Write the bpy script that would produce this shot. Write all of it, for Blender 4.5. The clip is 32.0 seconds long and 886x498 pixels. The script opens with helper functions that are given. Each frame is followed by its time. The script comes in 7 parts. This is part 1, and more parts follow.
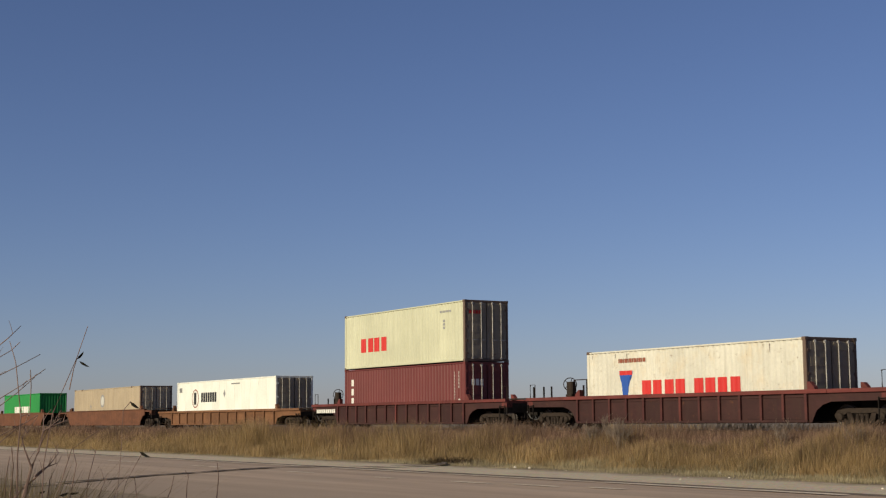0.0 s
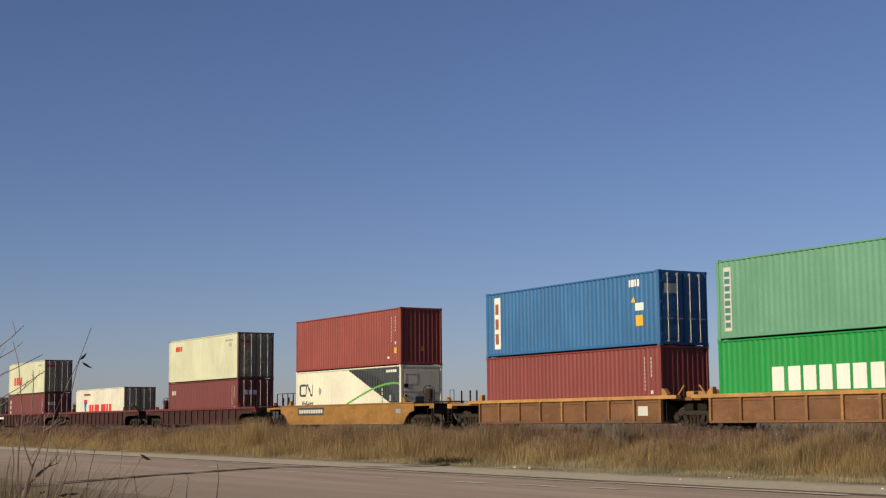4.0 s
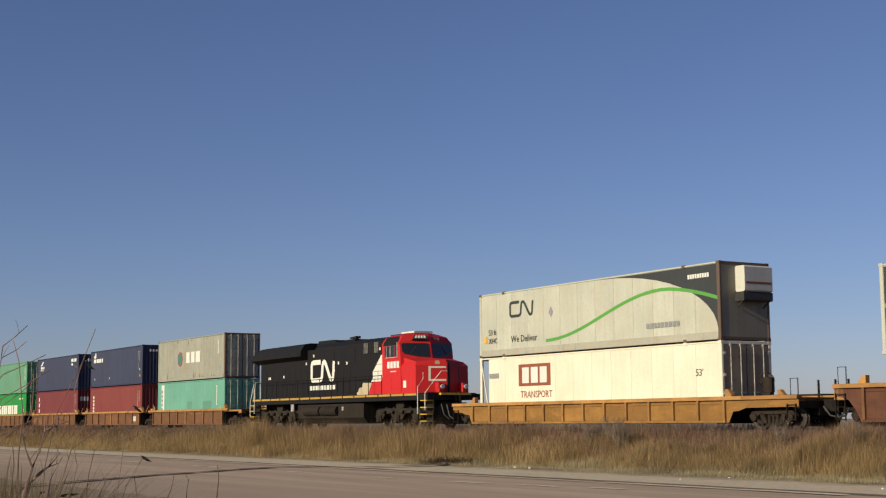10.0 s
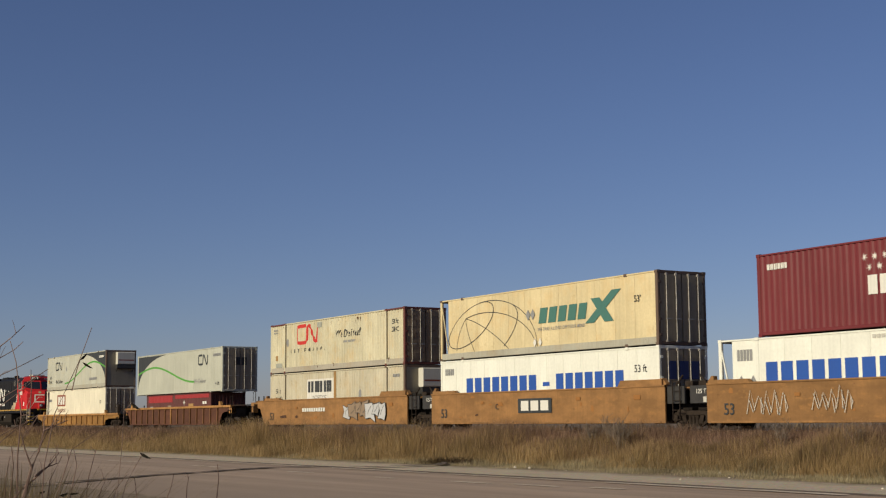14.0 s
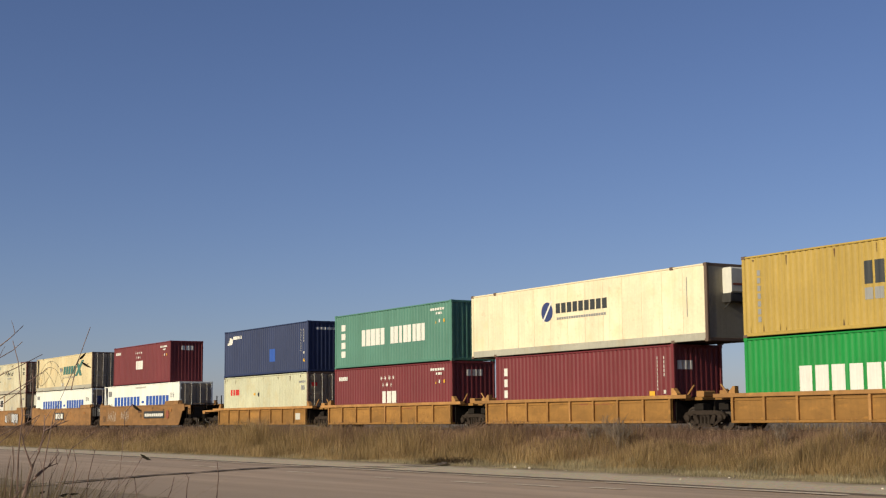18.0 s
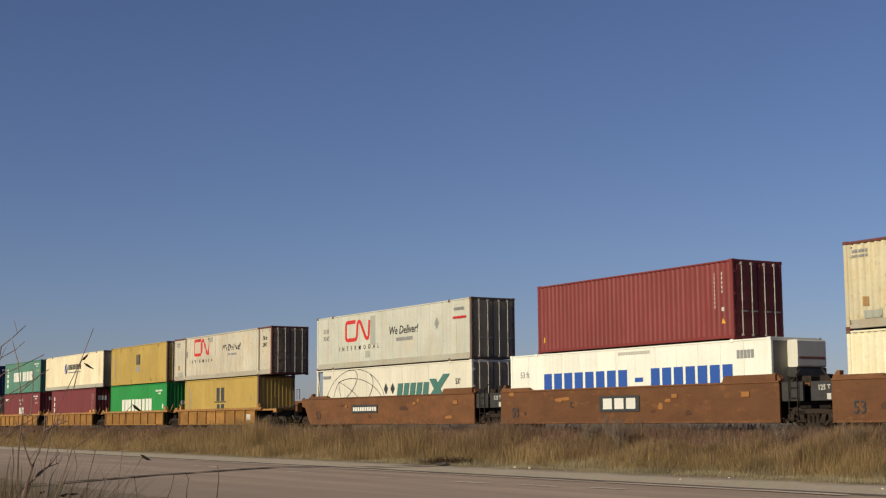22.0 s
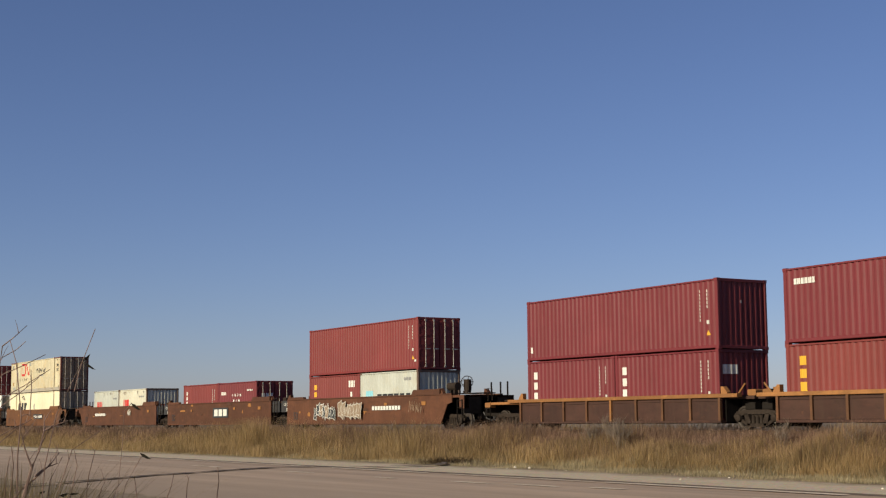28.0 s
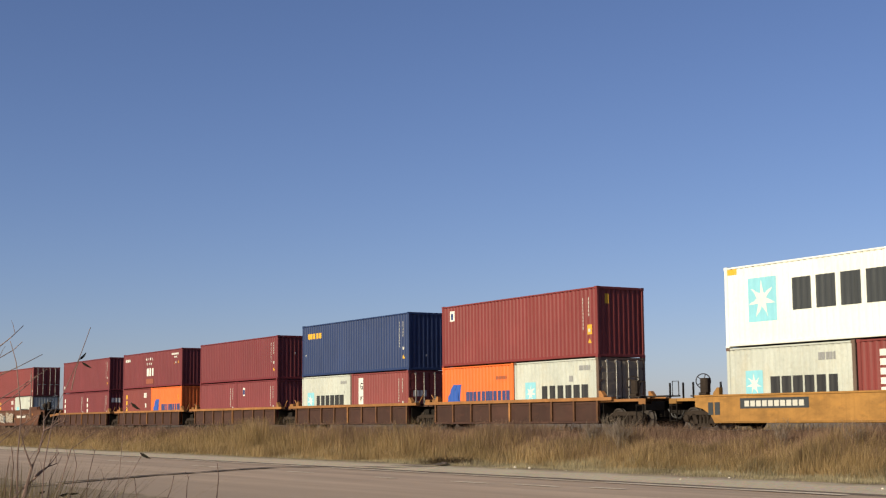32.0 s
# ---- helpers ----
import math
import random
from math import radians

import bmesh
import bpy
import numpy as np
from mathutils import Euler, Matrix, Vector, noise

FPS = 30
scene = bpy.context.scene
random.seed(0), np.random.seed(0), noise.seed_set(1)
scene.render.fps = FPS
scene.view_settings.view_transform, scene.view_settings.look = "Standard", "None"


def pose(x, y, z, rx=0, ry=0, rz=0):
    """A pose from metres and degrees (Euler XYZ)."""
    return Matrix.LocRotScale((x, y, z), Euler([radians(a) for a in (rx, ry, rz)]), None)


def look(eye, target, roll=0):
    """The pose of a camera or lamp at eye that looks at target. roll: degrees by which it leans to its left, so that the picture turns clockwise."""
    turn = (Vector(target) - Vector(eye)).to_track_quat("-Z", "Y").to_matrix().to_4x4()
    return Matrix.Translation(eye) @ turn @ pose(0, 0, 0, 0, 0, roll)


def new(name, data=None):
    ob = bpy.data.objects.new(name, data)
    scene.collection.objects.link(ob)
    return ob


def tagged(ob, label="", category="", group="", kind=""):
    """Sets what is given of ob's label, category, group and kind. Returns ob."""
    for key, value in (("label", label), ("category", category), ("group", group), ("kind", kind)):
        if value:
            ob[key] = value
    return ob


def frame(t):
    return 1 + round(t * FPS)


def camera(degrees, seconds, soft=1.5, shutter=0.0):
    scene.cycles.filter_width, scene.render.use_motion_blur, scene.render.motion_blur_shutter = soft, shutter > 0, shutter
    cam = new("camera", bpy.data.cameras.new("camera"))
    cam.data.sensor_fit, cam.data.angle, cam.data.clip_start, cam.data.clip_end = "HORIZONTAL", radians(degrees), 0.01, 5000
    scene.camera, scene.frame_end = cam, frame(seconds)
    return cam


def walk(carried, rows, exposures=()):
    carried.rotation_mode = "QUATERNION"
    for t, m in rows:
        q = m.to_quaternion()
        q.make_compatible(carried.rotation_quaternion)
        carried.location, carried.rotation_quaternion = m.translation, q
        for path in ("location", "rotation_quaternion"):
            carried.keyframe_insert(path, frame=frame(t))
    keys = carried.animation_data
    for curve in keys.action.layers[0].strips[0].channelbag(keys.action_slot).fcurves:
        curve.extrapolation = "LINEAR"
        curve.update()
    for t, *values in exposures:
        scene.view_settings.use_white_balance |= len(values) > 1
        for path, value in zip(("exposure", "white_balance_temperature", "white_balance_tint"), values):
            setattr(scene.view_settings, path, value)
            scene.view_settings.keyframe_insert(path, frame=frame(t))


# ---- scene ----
# the train's way along the track, in metres from where it is at 16 s
DURATION = 32.0
NEAR = 35.22            # the near sides of the containers
TRACK = NEAR + 1.219    # the track's middle
RAIL = 1.10             # top of the rails over the road
EYE = Vector((0, 0, 1.5))
PITCH, ROLL, YAW = radians(6.8705), -0.4211, radians(58.832)
SUN_TO = Vector((0.06, -0.99, 0.40)).normalized()


def train_at(t):
    u = (t - 16) / 16
    return -(17.553 * (t - 16) - 0.6622 * u * u - 1.2758 * u ** 3)


# the clip's own exposure, which breathes with the brightness of what passes
EXPOSURE = ((0, 0.0), (3, 0.0), (6, 0.35), (9, 0.33), (10, 0.09), (11, -0.03), (12, 0.05), (13, -0.05), (14, -0.18), (17, 0.10), (18, 0.10), (19, 0.04), (23, -0.1), (27, 0.03), (28, 0.19), (29, 0.19), (30, 0.33), (32, 0.37))
cam = camera(34.462, DURATION, soft=1.22, shutter=0.05)
AIM = EYE + Vector((-math.sin(YAW) * math.cos(PITCH), math.cos(YAW) * math.cos(PITCH), math.sin(PITCH)))
walk(cam, [(0, look(EYE, AIM, ROLL)), (DURATION, look(EYE, AIM, ROLL))], exposures=[(t, e, 6050, 13) for t, e in EXPOSURE])

# ---- world, sun ----
world = bpy.data.worlds.new("world")
scene.world = world
world.use_nodes = True
sky = world.node_tree.nodes.new("ShaderNodeTexSky")
sky.sky_type, sky.sun_disc = "NISHITA", False
sky.sun_elevation = math.asin(SUN_TO.z)
sky.sun_rotation = math.atan2(SUN_TO.x, SUN_TO.y)
sky.altitude, sky.air_density, sky.dust_density, sky.ozone_density = 250, 0.85, 0.5, 4.0
back = world.node_tree.nodes["Background"]
back.inputs["Strength"].default_value = 0.069
haze = world.node_tree.nodes.new("ShaderNodeMix")
haze.data_type, haze.blend_type = "RGBA", "MULTIPLY"
haze.inputs[0].default_value, haze.inputs[7].default_value = 1.0, (1.165, 0.985, 1.015, 1)
world.node_tree.links.new(sky.outputs[0], haze.inputs[6])
world.node_tree.links.new(haze.outputs[2], back.inputs["Color"])
sun = new("sun", bpy.data.lights.new("sun", "SUN"))
sun.data.energy, sun.data.angle, sun.data.color = 5.0, radians(0.53), (0.99, 0.866, 0.572)
sun.matrix_world = look(SUN_TO * 60, (0, 0, 0))


# ---- materials ----
class Graph:
    """Short hand for a material's nodes."""

    def __init__(self, name):
        self.m = bpy.data.materials.new(name)
        self.m.use_nodes = True
        self.t = self.m.node_tree
        self.b = self.t.nodes["Principled BSDF"]

    def node(self, kind, **values):
        n = self.t.nodes.new(kind)
        for k, v in values.items():
            n.inputs[k].default_value = v
        return n

    def link(self, a, b):
        self.t.links.new(a, b)

    def coords(self, sx=1, sy=1, sz=1):
        c, m = self.node("ShaderNodeTexCoord"), self.node("ShaderNodeMapping")
        m.inputs["Scale"].default_value = (sx, sy, sz)
        self.link(c.outputs["Object"], m.inputs[0])
        return m.outputs[0]

    def noise(self, where, scale, detail=4.0, rough=0.55):
        n = self.node("ShaderNodeTexNoise", Scale=scale, Detail=detail, Roughness=rough)
        self.link(where, n.inputs["Vector"])
        return n.outputs["Fac"]

    def ramp(self, fac, *stops):
        r = self.node("ShaderNodeValToRGB")
        while len(r.color_ramp.elements) < len(stops):
            r.color_ramp.elements.new(0.5)
        for e, (p, c) in zip(r.color_ramp.elements, stops):
            e.position, e.color = p, ((c, c, c, 1) if isinstance(c, (int, float)) else (*c, 1))
        self.link(fac, r.inputs[0])
        return r.outputs[0]

    def mix(self, fac, a, b, how="MIX"):
        n = self.t.nodes.new("ShaderNodeMix")
        n.data_type, n.blend_type = "RGBA", how
        for v, i in ((fac, 0), (a, 6), (b, 7)):
            if isinstance(v, (int, float)):
                n.inputs[i].default_value = v
            elif isinstance(v, tuple):
                n.inputs[i].default_value = (*v, 1)
            else:
                self.link(v, n.inputs[i])
        return n.outputs[2]

    def math(self, how, a, b=0.0):
        n = self.t.nodes.new("ShaderNodeMath")
        n.operation = how
        for v, i in ((a, 0), (b, 1)):
            if isinstance(v, (int, float)):
                n.inputs[i].default_value = v
            else:
                self.link(v, n.inputs[i])
        return n.outputs[0]

    def bump(self, height, strength=0.3, distance=0.01):
        n = self.node("ShaderNodeBump", Strength=strength, Distance=distance)
        self.link(height, n.inputs["Height"])
        self.link(n.outputs[0], self.b.inputs["Normal"])

    def done(self, colour, rough=0.6, metal=0.0):
        if isinstance(colour, tuple):
            self.b.inputs["Base Color"].default_value = (*colour, 1)
        else:
            self.link(colour, self.b.inputs["Base Color"])
        if isinstance(rough, (int, float)):
            self.b.inputs["Roughness"].default_value = rough
        else:
            self.link(rough, self.b.inputs["Roughness"])
        self.b.inputs["Metallic"].default_value = metal
        return self.m


PAINTS = {}


def paint(rgb, dirt=0.3, rust=0.15, rough=0.5):
    """Weathered paint on steel: faded patches, streaks that run down, rust."""
    key = (rgb, dirt, rust, rough)
    rgb = tuple(0.8 * v for v in rgb)
    if key in PAINTS:
        return PAINTS[key]
    g = Graph("weathered_paint")
    info = g.node("ShaderNodeObjectInfo")
    shift = g.node("ShaderNodeVectorMath")
    shift.operation = "ADD"
    big = g.coords(1, 1, 1)
    g.link(big, shift.inputs[0])
    comb = g.node("ShaderNodeCombineXYZ")
    g.link(g.math("MULTIPLY", info.outputs["Random"], 57.0), comb.inputs[0])
    g.link(comb.outputs[0], shift.inputs[1])
    base = shift.outputs[0]
    stretch = g.node("ShaderNodeMapping")
    stretch.inputs["Scale"].default_value = (3.2, 3.2, 0.16)
    g.link(base, stretch.inputs[0])
    amp = 0.03 + 0.22 * min(dirt, 0.4)
    fade = g.ramp(g.noise(base, 0.45, 3), (0.3, 1 - amp), (0.72, 1 + amp))
    c = g.mix(1.0, rgb, fade, "MULTIPLY")
    grain = g.ramp(g.noise(base, 9.0, 5), (0.25, 1 - 0.8 * amp), (0.8, 1 + 0.6 * amp))
    c = g.mix(1.0, c, grain, "MULTIPLY")
    if rough >= 0.65:       # rubbed and touched-up places on the cars
        c = g.mix(1.0, c, g.ramp(info.outputs["Random"], (0.0, 0.78), (1.0, 1.2)), "MULTIPLY")
        wide = g.node("ShaderNodeMapping")
        wide.inputs["Scale"].default_value = (0.55, 0.55, 1.3)
        g.link(base, wide.inputs[0])
        c = g.mix(g.ramp(g.noise(wide.outputs[0], 1.3, 5, 0.6), (0.42, 0.0), (0.62, 0.55)), c, tuple(0.5 * v for v in rgb))
        c = g.mix(g.ramp(g.noise(wide.outputs[0], 3.1, 4, 0.6), (0.58, 0.0), (0.72, 0.6)), c, (1.35 * rgb[0], 1.3 * rgb[1], 1.15 * rgb[2]))
        c = g.mix(g.ramp(g.noise(wide.outputs[0], 4.0, 5, 0.6), (0.60, 0.0), (0.74, dirt)), c, tuple(0.4 * v for v in rgb))
    if min(rgb) > 0.2 and dirt >= 0.35:      # sun-yellowed and brown-stained places on pale paint
        aged = (0.95 * rgb[0], 0.74 * rgb[1], 0.48 * rgb[2])
        c = g.mix(g.ramp(g.noise(base, 0.8, 6, 0.68), (0.50, 0.0), (0.70, 0.9 * dirt)), c, aged)
        c = g.mix(g.ramp(g.noise(base, 2.3, 6, 0.72), (0.58, 0.0), (0.72, 0.9 * dirt)), c, tuple(0.45 * v for v in aged))
    streaks = g.ramp(g.noise(stretch.outputs[0], 2.0, 5, 0.65), (0.46, 0.0), (0.74, 1.0))
    dirty = tuple(0.55 * v + 0.45 * d for v, d in zip(rgb, (0.07, 0.055, 0.04)))
    c = g.mix(g.math("MULTIPLY", streaks, 0.8 * dirt), c, dirty)
    spots = g.ramp(g.noise(base, 3.4, 6, 0.7), (0.70 - 0.16 * rust, 0.0), (0.76 - 0.10 * rust, 1.0))
    c = g.mix(g.math("MULTIPLY", spots, min(1.0, 0.25 + rust)), c, (0.11, 0.045, 0.02))
    g.bump(g.noise(base, 22.0, 4), 0.12, 0.004)
    r = g.ramp(streaks, (0.0, rough), (1.0, min(0.9, rough + 0.25)))
    PAINTS[key] = g.done(c, r)
    g.b.inputs["Specular IOR Level"].default_value = 0.12 if rough >= 0.8 else 0.28
    return PAINTS[key]


def plain(name, rgb, rough=0.6, metal=0.0, scale=8.0, spread=0.18):
    g = Graph(name)
    n = g.noise(g.coords(), scale, 5)
    c = g.mix(1.0, rgb, g.ramp(n, (0.3, 1 - spread), (0.7, 1 + spread)), "MULTIPLY")
    g.bump(n, 0.15, 0.004)
    if rough >= 0.7:
        g.b.inputs["Specular IOR Level"].default_value = 0.12
    return g.done(c, rough, metal)


def leafy(name, *colours, rough=0.8):
    """Dry stalks and blades, each of its own shade."""
    g = Graph(name)
    geo = g.node("ShaderNodeNewGeometry")
    c = g.ramp(geo.outputs["Random Per Island"], *[(i / max(1, len(colours) - 1), k) for i, k in enumerate(colours)])
    patch = g.ramp(g.noise(g.coords(1, 1, 0.2), 0.42, 5, 0.65), (0.32, 0.5), (0.68, 1.3))
    g.done(g.mix(1.0, c, patch, "MULTIPLY"), rough)
    g.b.inputs["Specular IOR Level"].default_value = 0.15
    thin, both = g.node("ShaderNodeBsdfTranslucent"), g.node("ShaderNodeMixShader", Fac=0.45)
    g.link(g.b.inputs["Base Color"].links[0].from_socket, thin.inputs["Color"])
    g.link(g.b.outputs[0], both.inputs[1])
    g.link(thin.outputs[0], both.inputs[2])
    g.link(both.outputs[0], g.t.nodes["Material Output"].inputs["Surface"])
    return g.m


def ground_material():
    g = Graph("prairie_ground")
    w = g.coords()
    sep = g.node("ShaderNodeSeparateXYZ")
    g.link(w, sep.inputs[0])
    wob = g.math("MULTIPLY", g.math("SUBTRACT", g.noise(w, 0.7, 5), 0.5), 2.6)
    y = g.math("ADD", sep.outputs[1], wob)
    soil = g.mix(g.noise(w, 1.6, 6), (0.18, 0.130, 0.085), (0.27, 0.200, 0.135))
    soil = g.mix(g.ramp(g.noise(w, 14.0, 4), (0.4, 0.0), (0.7, 0.6)), soil, (0.12, 0.088, 0.046))
    stone = g.node("ShaderNodeTexVoronoi", Scale=16.0)
    g.link(w, stone.inputs["Vector"])
    grit = g.mix(g.noise(w, 30.0, 4), (0.38, 0.310, 0.220), (0.60, 0.50, 0.37))
    grit = g.mix(0.4, grit, stone.outputs["Color"], "OVERLAY")
    grit = g.mix(0.4, grit, (0.47, 0.385, 0.275))
    grit = g.mix(g.ramp(g.noise(w, 1.1, 6, 0.7), (0.50, 0.0), (0.70, 0.5)), grit, (0.29, 0.235, 0.155))
    lo = g.ramp(g.math("MULTIPLY", y, 0.02), (10.2 * 0.02, 0.0), (11.4 * 0.02, 1.0))
    hi = g.ramp(g.math("MULTIPLY", y, 0.02), (24.3 * 0.02, 1.0), (26.0 * 0.02, 0.0))
    c = g.mix(g.math("MULTIPLY", lo, hi), soil, grit)
    g.bump(g.noise(w, 18.0, 6, 0.7), 0.6, 0.04)
    return g.done(c, 0.95)


def asphalt_material():
    g = Graph("worn_asphalt")
    w = g.coords()
    along = g.coords(0.05, 1.0, 1)
    c = g.mix(g.noise(w, 45.0, 4, 0.7), (0.305, 0.219, 0.156), (0.425, 0.313, 0.226))
    lanes = g.ramp(g.noise(along, 1.1, 4, 0.6), (0.33, 0.80), (0.70, 1.18))
    c = g.mix(1.0, c, lanes, "MULTIPLY")
    c = g.mix(g.ramp(g.noise(w, 0.6, 6), (0.55, 0.0), (0.75, 0.4)), c, (0.32, 0.264, 0.2))
    sep = g.node("ShaderNodeSeparateXYZ")
    g.link(w, sep.inputs[0])
    y = g.math("ADD", sep.outputs[1], g.math("MULTIPLY", g.math("SUBTRACT", g.noise(w, 0.5, 6, 0.65), 0.5), 4.0))
    loose = g.ramp(g.math("MULTIPLY", y, 0.02), (11.6 * 0.02, 1.0), (15.2 * 0.02, 0.0))
    c = g.mix(loose, c, g.mix(g.noise(w, 30.0, 4), (0.23, 0.165, 0.115), (0.36, 0.27, 0.195)))      # gravel spilt on the near edge
    g.bump(g.noise(w, 60.0, 3, 0.8), 0.35, 0.01)
    return g.done(c, 0.85)


def ballast_material():
    g = Graph("ballast_stone")
    w = g.coords()
    v = g.node("ShaderNodeTexVoronoi", Scale=18.0)
    g.link(w, v.inputs["Vector"])
    c = g.mix(0.22, g.mix(g.noise(w, 3.0, 5), (0.020, 0.015, 0.012), (0.060, 0.047, 0.037)), v.outputs["Color"], "OVERLAY")
    g.bump(v.outputs["Distance"], 1.0, 0.05)
    g.b.inputs["Specular IOR Level"].default_value = 0.05
    return g.done(c, 0.95)


GROUND, ASPHALT, BALLAST = ground_material(), asphalt_material(), ballast_material()
ROAD_PAINT = plain("worn_road_paint", (0.60, 0.51, 0.40), 0.8, 0, 9, 0.4)
STEEL_RAIL = plain("rail_rust", (0.055, 0.034, 0.024), 0.9, 0.0)
BRIGHT_STEEL = plain("bright_steel", (0.45, 0.43, 0.42), 0.3, 1.0)
TIE = plain("tie_wood", (0.07, 0.055, 0.042), 0.9)
GRASS = leafy("dry_grass", (0.19, 0.123, 0.058), (0.37, 0.255, 0.115), (0.60, 0.435, 0.24), (0.235, 0.168, 0.070), (0.485, 0.335, 0.172), (0.27, 0.207, 0.082))
BROWN_GRASS = leafy("brown_grass", (0.10, 0.058, 0.046), (0.21, 0.130, 0.095), (0.345, 0.235, 0.165), (0.135, 0.080, 0.060), (0.49, 0.335, 0.225), (0.19, 0.123, 0.080))
PALE_GRASS = leafy("pale_verge", (0.27, 0.225, 0.135), (0.44, 0.37, 0.235), (0.24, 0.21, 0.11), (0.56, 0.46, 0.30))
WEED = leafy("grey_weed", (0.16, 0.125, 0.10), (0.34, 0.28, 0.22), (0.42, 0.34, 0.28))
TWIG = plain("dead_twig", (0.20, 0.135, 0.11), 0.85, 0, 7, 0.5)
LEAF = plain("withered_leaf", (0.045, 0.04, 0.028), 0.8, 0, 30, 0.3)
PEBBLE = plain("pale_stone", (0.52, 0.47, 0.40), 0.85)
IRON = plain("grimy_iron", (0.029, 0.021, 0.016), 0.75, 0.0, 6, 0.35)
WHEEL_STEEL = plain("wheel_steel", (0.034, 0.025, 0.020), 0.6, 0.1)
GALV = plain("galvanised_rod", (0.34, 0.315, 0.28), 0.55, 0.1, 6, 0.45)
# grime taken to near black for the shade under and between the cars
GRIME_SHADE = plain("oily_grime", (0.015, 0.012, 0.010), 0.85, 0.0, 5, 0.4)
BLACK = plain("black_steel", (0.028, 0.026, 0.025), 0.6, 0, 5, 0.3)


def glass_material():
    g = Graph("cab_glass")
    g.done((0.015, 0.018, 0.022), 0.06)
    g.b.inputs["IOR"].default_value = 1.5
    return g.m


GLASS = glass_material()
SEALED = Graph("headlight_glass").done((0.42, 0.42, 0.41), 0.15)


# ---- mesh building ----
class Mesh:
    """Vertices and faces of one part."""

    def __init__(self):
        self.v, self.f = [], []

    def add(self, verts, faces):
        n = len(self.v)
        self.v += [tuple(p) for p in verts]
        self.f += [tuple(n + i for i in f) for f in faces]
        return self

    def box(self, x0, y0, z0, x1, y1, z1, c=0.0):
        """A box; c: the width of the bevel along its long edges."""
        if c <= 0:
            return self.add([(x, y, z) for x in (x0, x1) for y in (y0, y1) for z in (z0, z1)],
                            [(0, 1, 3, 2), (4, 6, 7, 5), (0, 4, 5, 1), (2, 3, 7, 6), (0, 2, 6, 4), (1, 5, 7, 3)])
        d = (x1 - x0, y1 - y0, z1 - z0)
        k = d.index(max(d))
        lo, hi = [(x0, y0, z0)[i] for i in range(3) if i != k], [(x1, y1, z1)[i] for i in range(3) if i != k]
        (a0, b0), (a1, b1) = lo, hi
        ring = [(a0 + c, b0), (a1 - c, b0), (a1, b0 + c), (a1, b1 - c), (a1 - c, b1), (a0 + c, b1), (a0, b1 - c), (a0, b0 + c)]
        return self.extrude(ring, k, (x0, y0, z0)[k], (x1, y1, z1)[k])

    def extrude(self, ring, axis, a, b):
        """A closed outline in the two other axes, drawn out along axis from a to b."""
        n, pts = len(ring), []
        for s in (a, b):
            for p, q in ring:
                c = [p, q]
                c.insert(axis, s)
                pts.append(tuple(c))
        faces = [(i, (i + 1) % n, n + (i + 1) % n, n + i) for i in range(n)]
        return self.add(pts, faces + [tuple(range(n))[::-1], tuple(range(n, 2 * n))])

    def tube(self, pts, r, r_end=None, sides=6):
        pts = [Vector(p) for p in pts]
        rings = []
        for i, p in enumerate(pts):
            d = (pts[min(i + 1, len(pts) - 1)] - pts[max(i - 1, 0)]).normalized()
            a = d.cross(Vector((0, 0, 1)) if abs(d.z) < 0.9 else Vector((1, 0, 0))).normalized()
            b = d.cross(a)
            k = r if r_end is None else r + (r_end - r) * i / max(1, len(pts) - 1)
            rings += [p + k * (math.cos(2 * math.pi * j / sides) * a + math.sin(2 * math.pi * j / sides) * b) for j in range(sides)]
        n = len(pts)
        faces = [(i * sides + j, i * sides + (j + 1) % sides, (i + 1) * sides + (j + 1) % sides, (i + 1) * sides + j) for i in range(n - 1) for j in range(sides)]
        return self.add(rings, faces + [tuple(range(sides))[::-1], tuple((n - 1) * sides + j for j in range(sides))])

    def lathe(self, profile, axis_at, sides=20):
        """A profile of (radius, y) turned round an axis along y through axis_at."""
        cx, cy, cz = axis_at
        pts = [(cx + r * math.cos(2 * math.pi * j / sides), cy + y, cz + r * math.sin(2 * math.pi * j / sides)) for r, y in profile for j in range(sides)]
        n = len(profile)
        faces = [(i * sides + j, i * sides + (j + 1) % sides, (i + 1) * sides + (j + 1) % sides, (i + 1) * sides + j) for i in range(n - 1) for j in range(sides)]
        return self.add(pts, faces + [tuple(range(sides)), tuple((n - 1) * sides + j for j in range(sides))[::-1]])

    def data(self, name):
        me = bpy.data.meshes.new(name)
        me.from_pydata(self.v, [], self.f)
        bm = bmesh.new()
        bm.from_mesh(me)
        bmesh.ops.recalc_face_normals(bm, faces=bm.faces)
        bm.to_mesh(me)
        bm.free()
        me.materials.append(None)
        return me


KEPT = {}


def kept(key, make, *args):
    """A mesh built once and shared by all parts that look alike."""
    if key not in KEPT:
        KEPT[key] = make(*args).data(str(key[0]))
    return KEPT[key]


def part(name, mesh, material, parent, label="", at=None):
    """One mesh object under a thing or under a part."""
    me = mesh.data(name) if isinstance(mesh, Mesh) else mesh
    ob = new(name, me)
    ob.material_slots[0].link = "OBJECT"
    ob.material_slots[0].material = material
    ob.parent = parent
    if at is not None:
        ob.location = at
    return tagged(ob, label)


def thing(name, label, category, group="", kind=""):
    return tagged(new(name), label, category, group, kind)


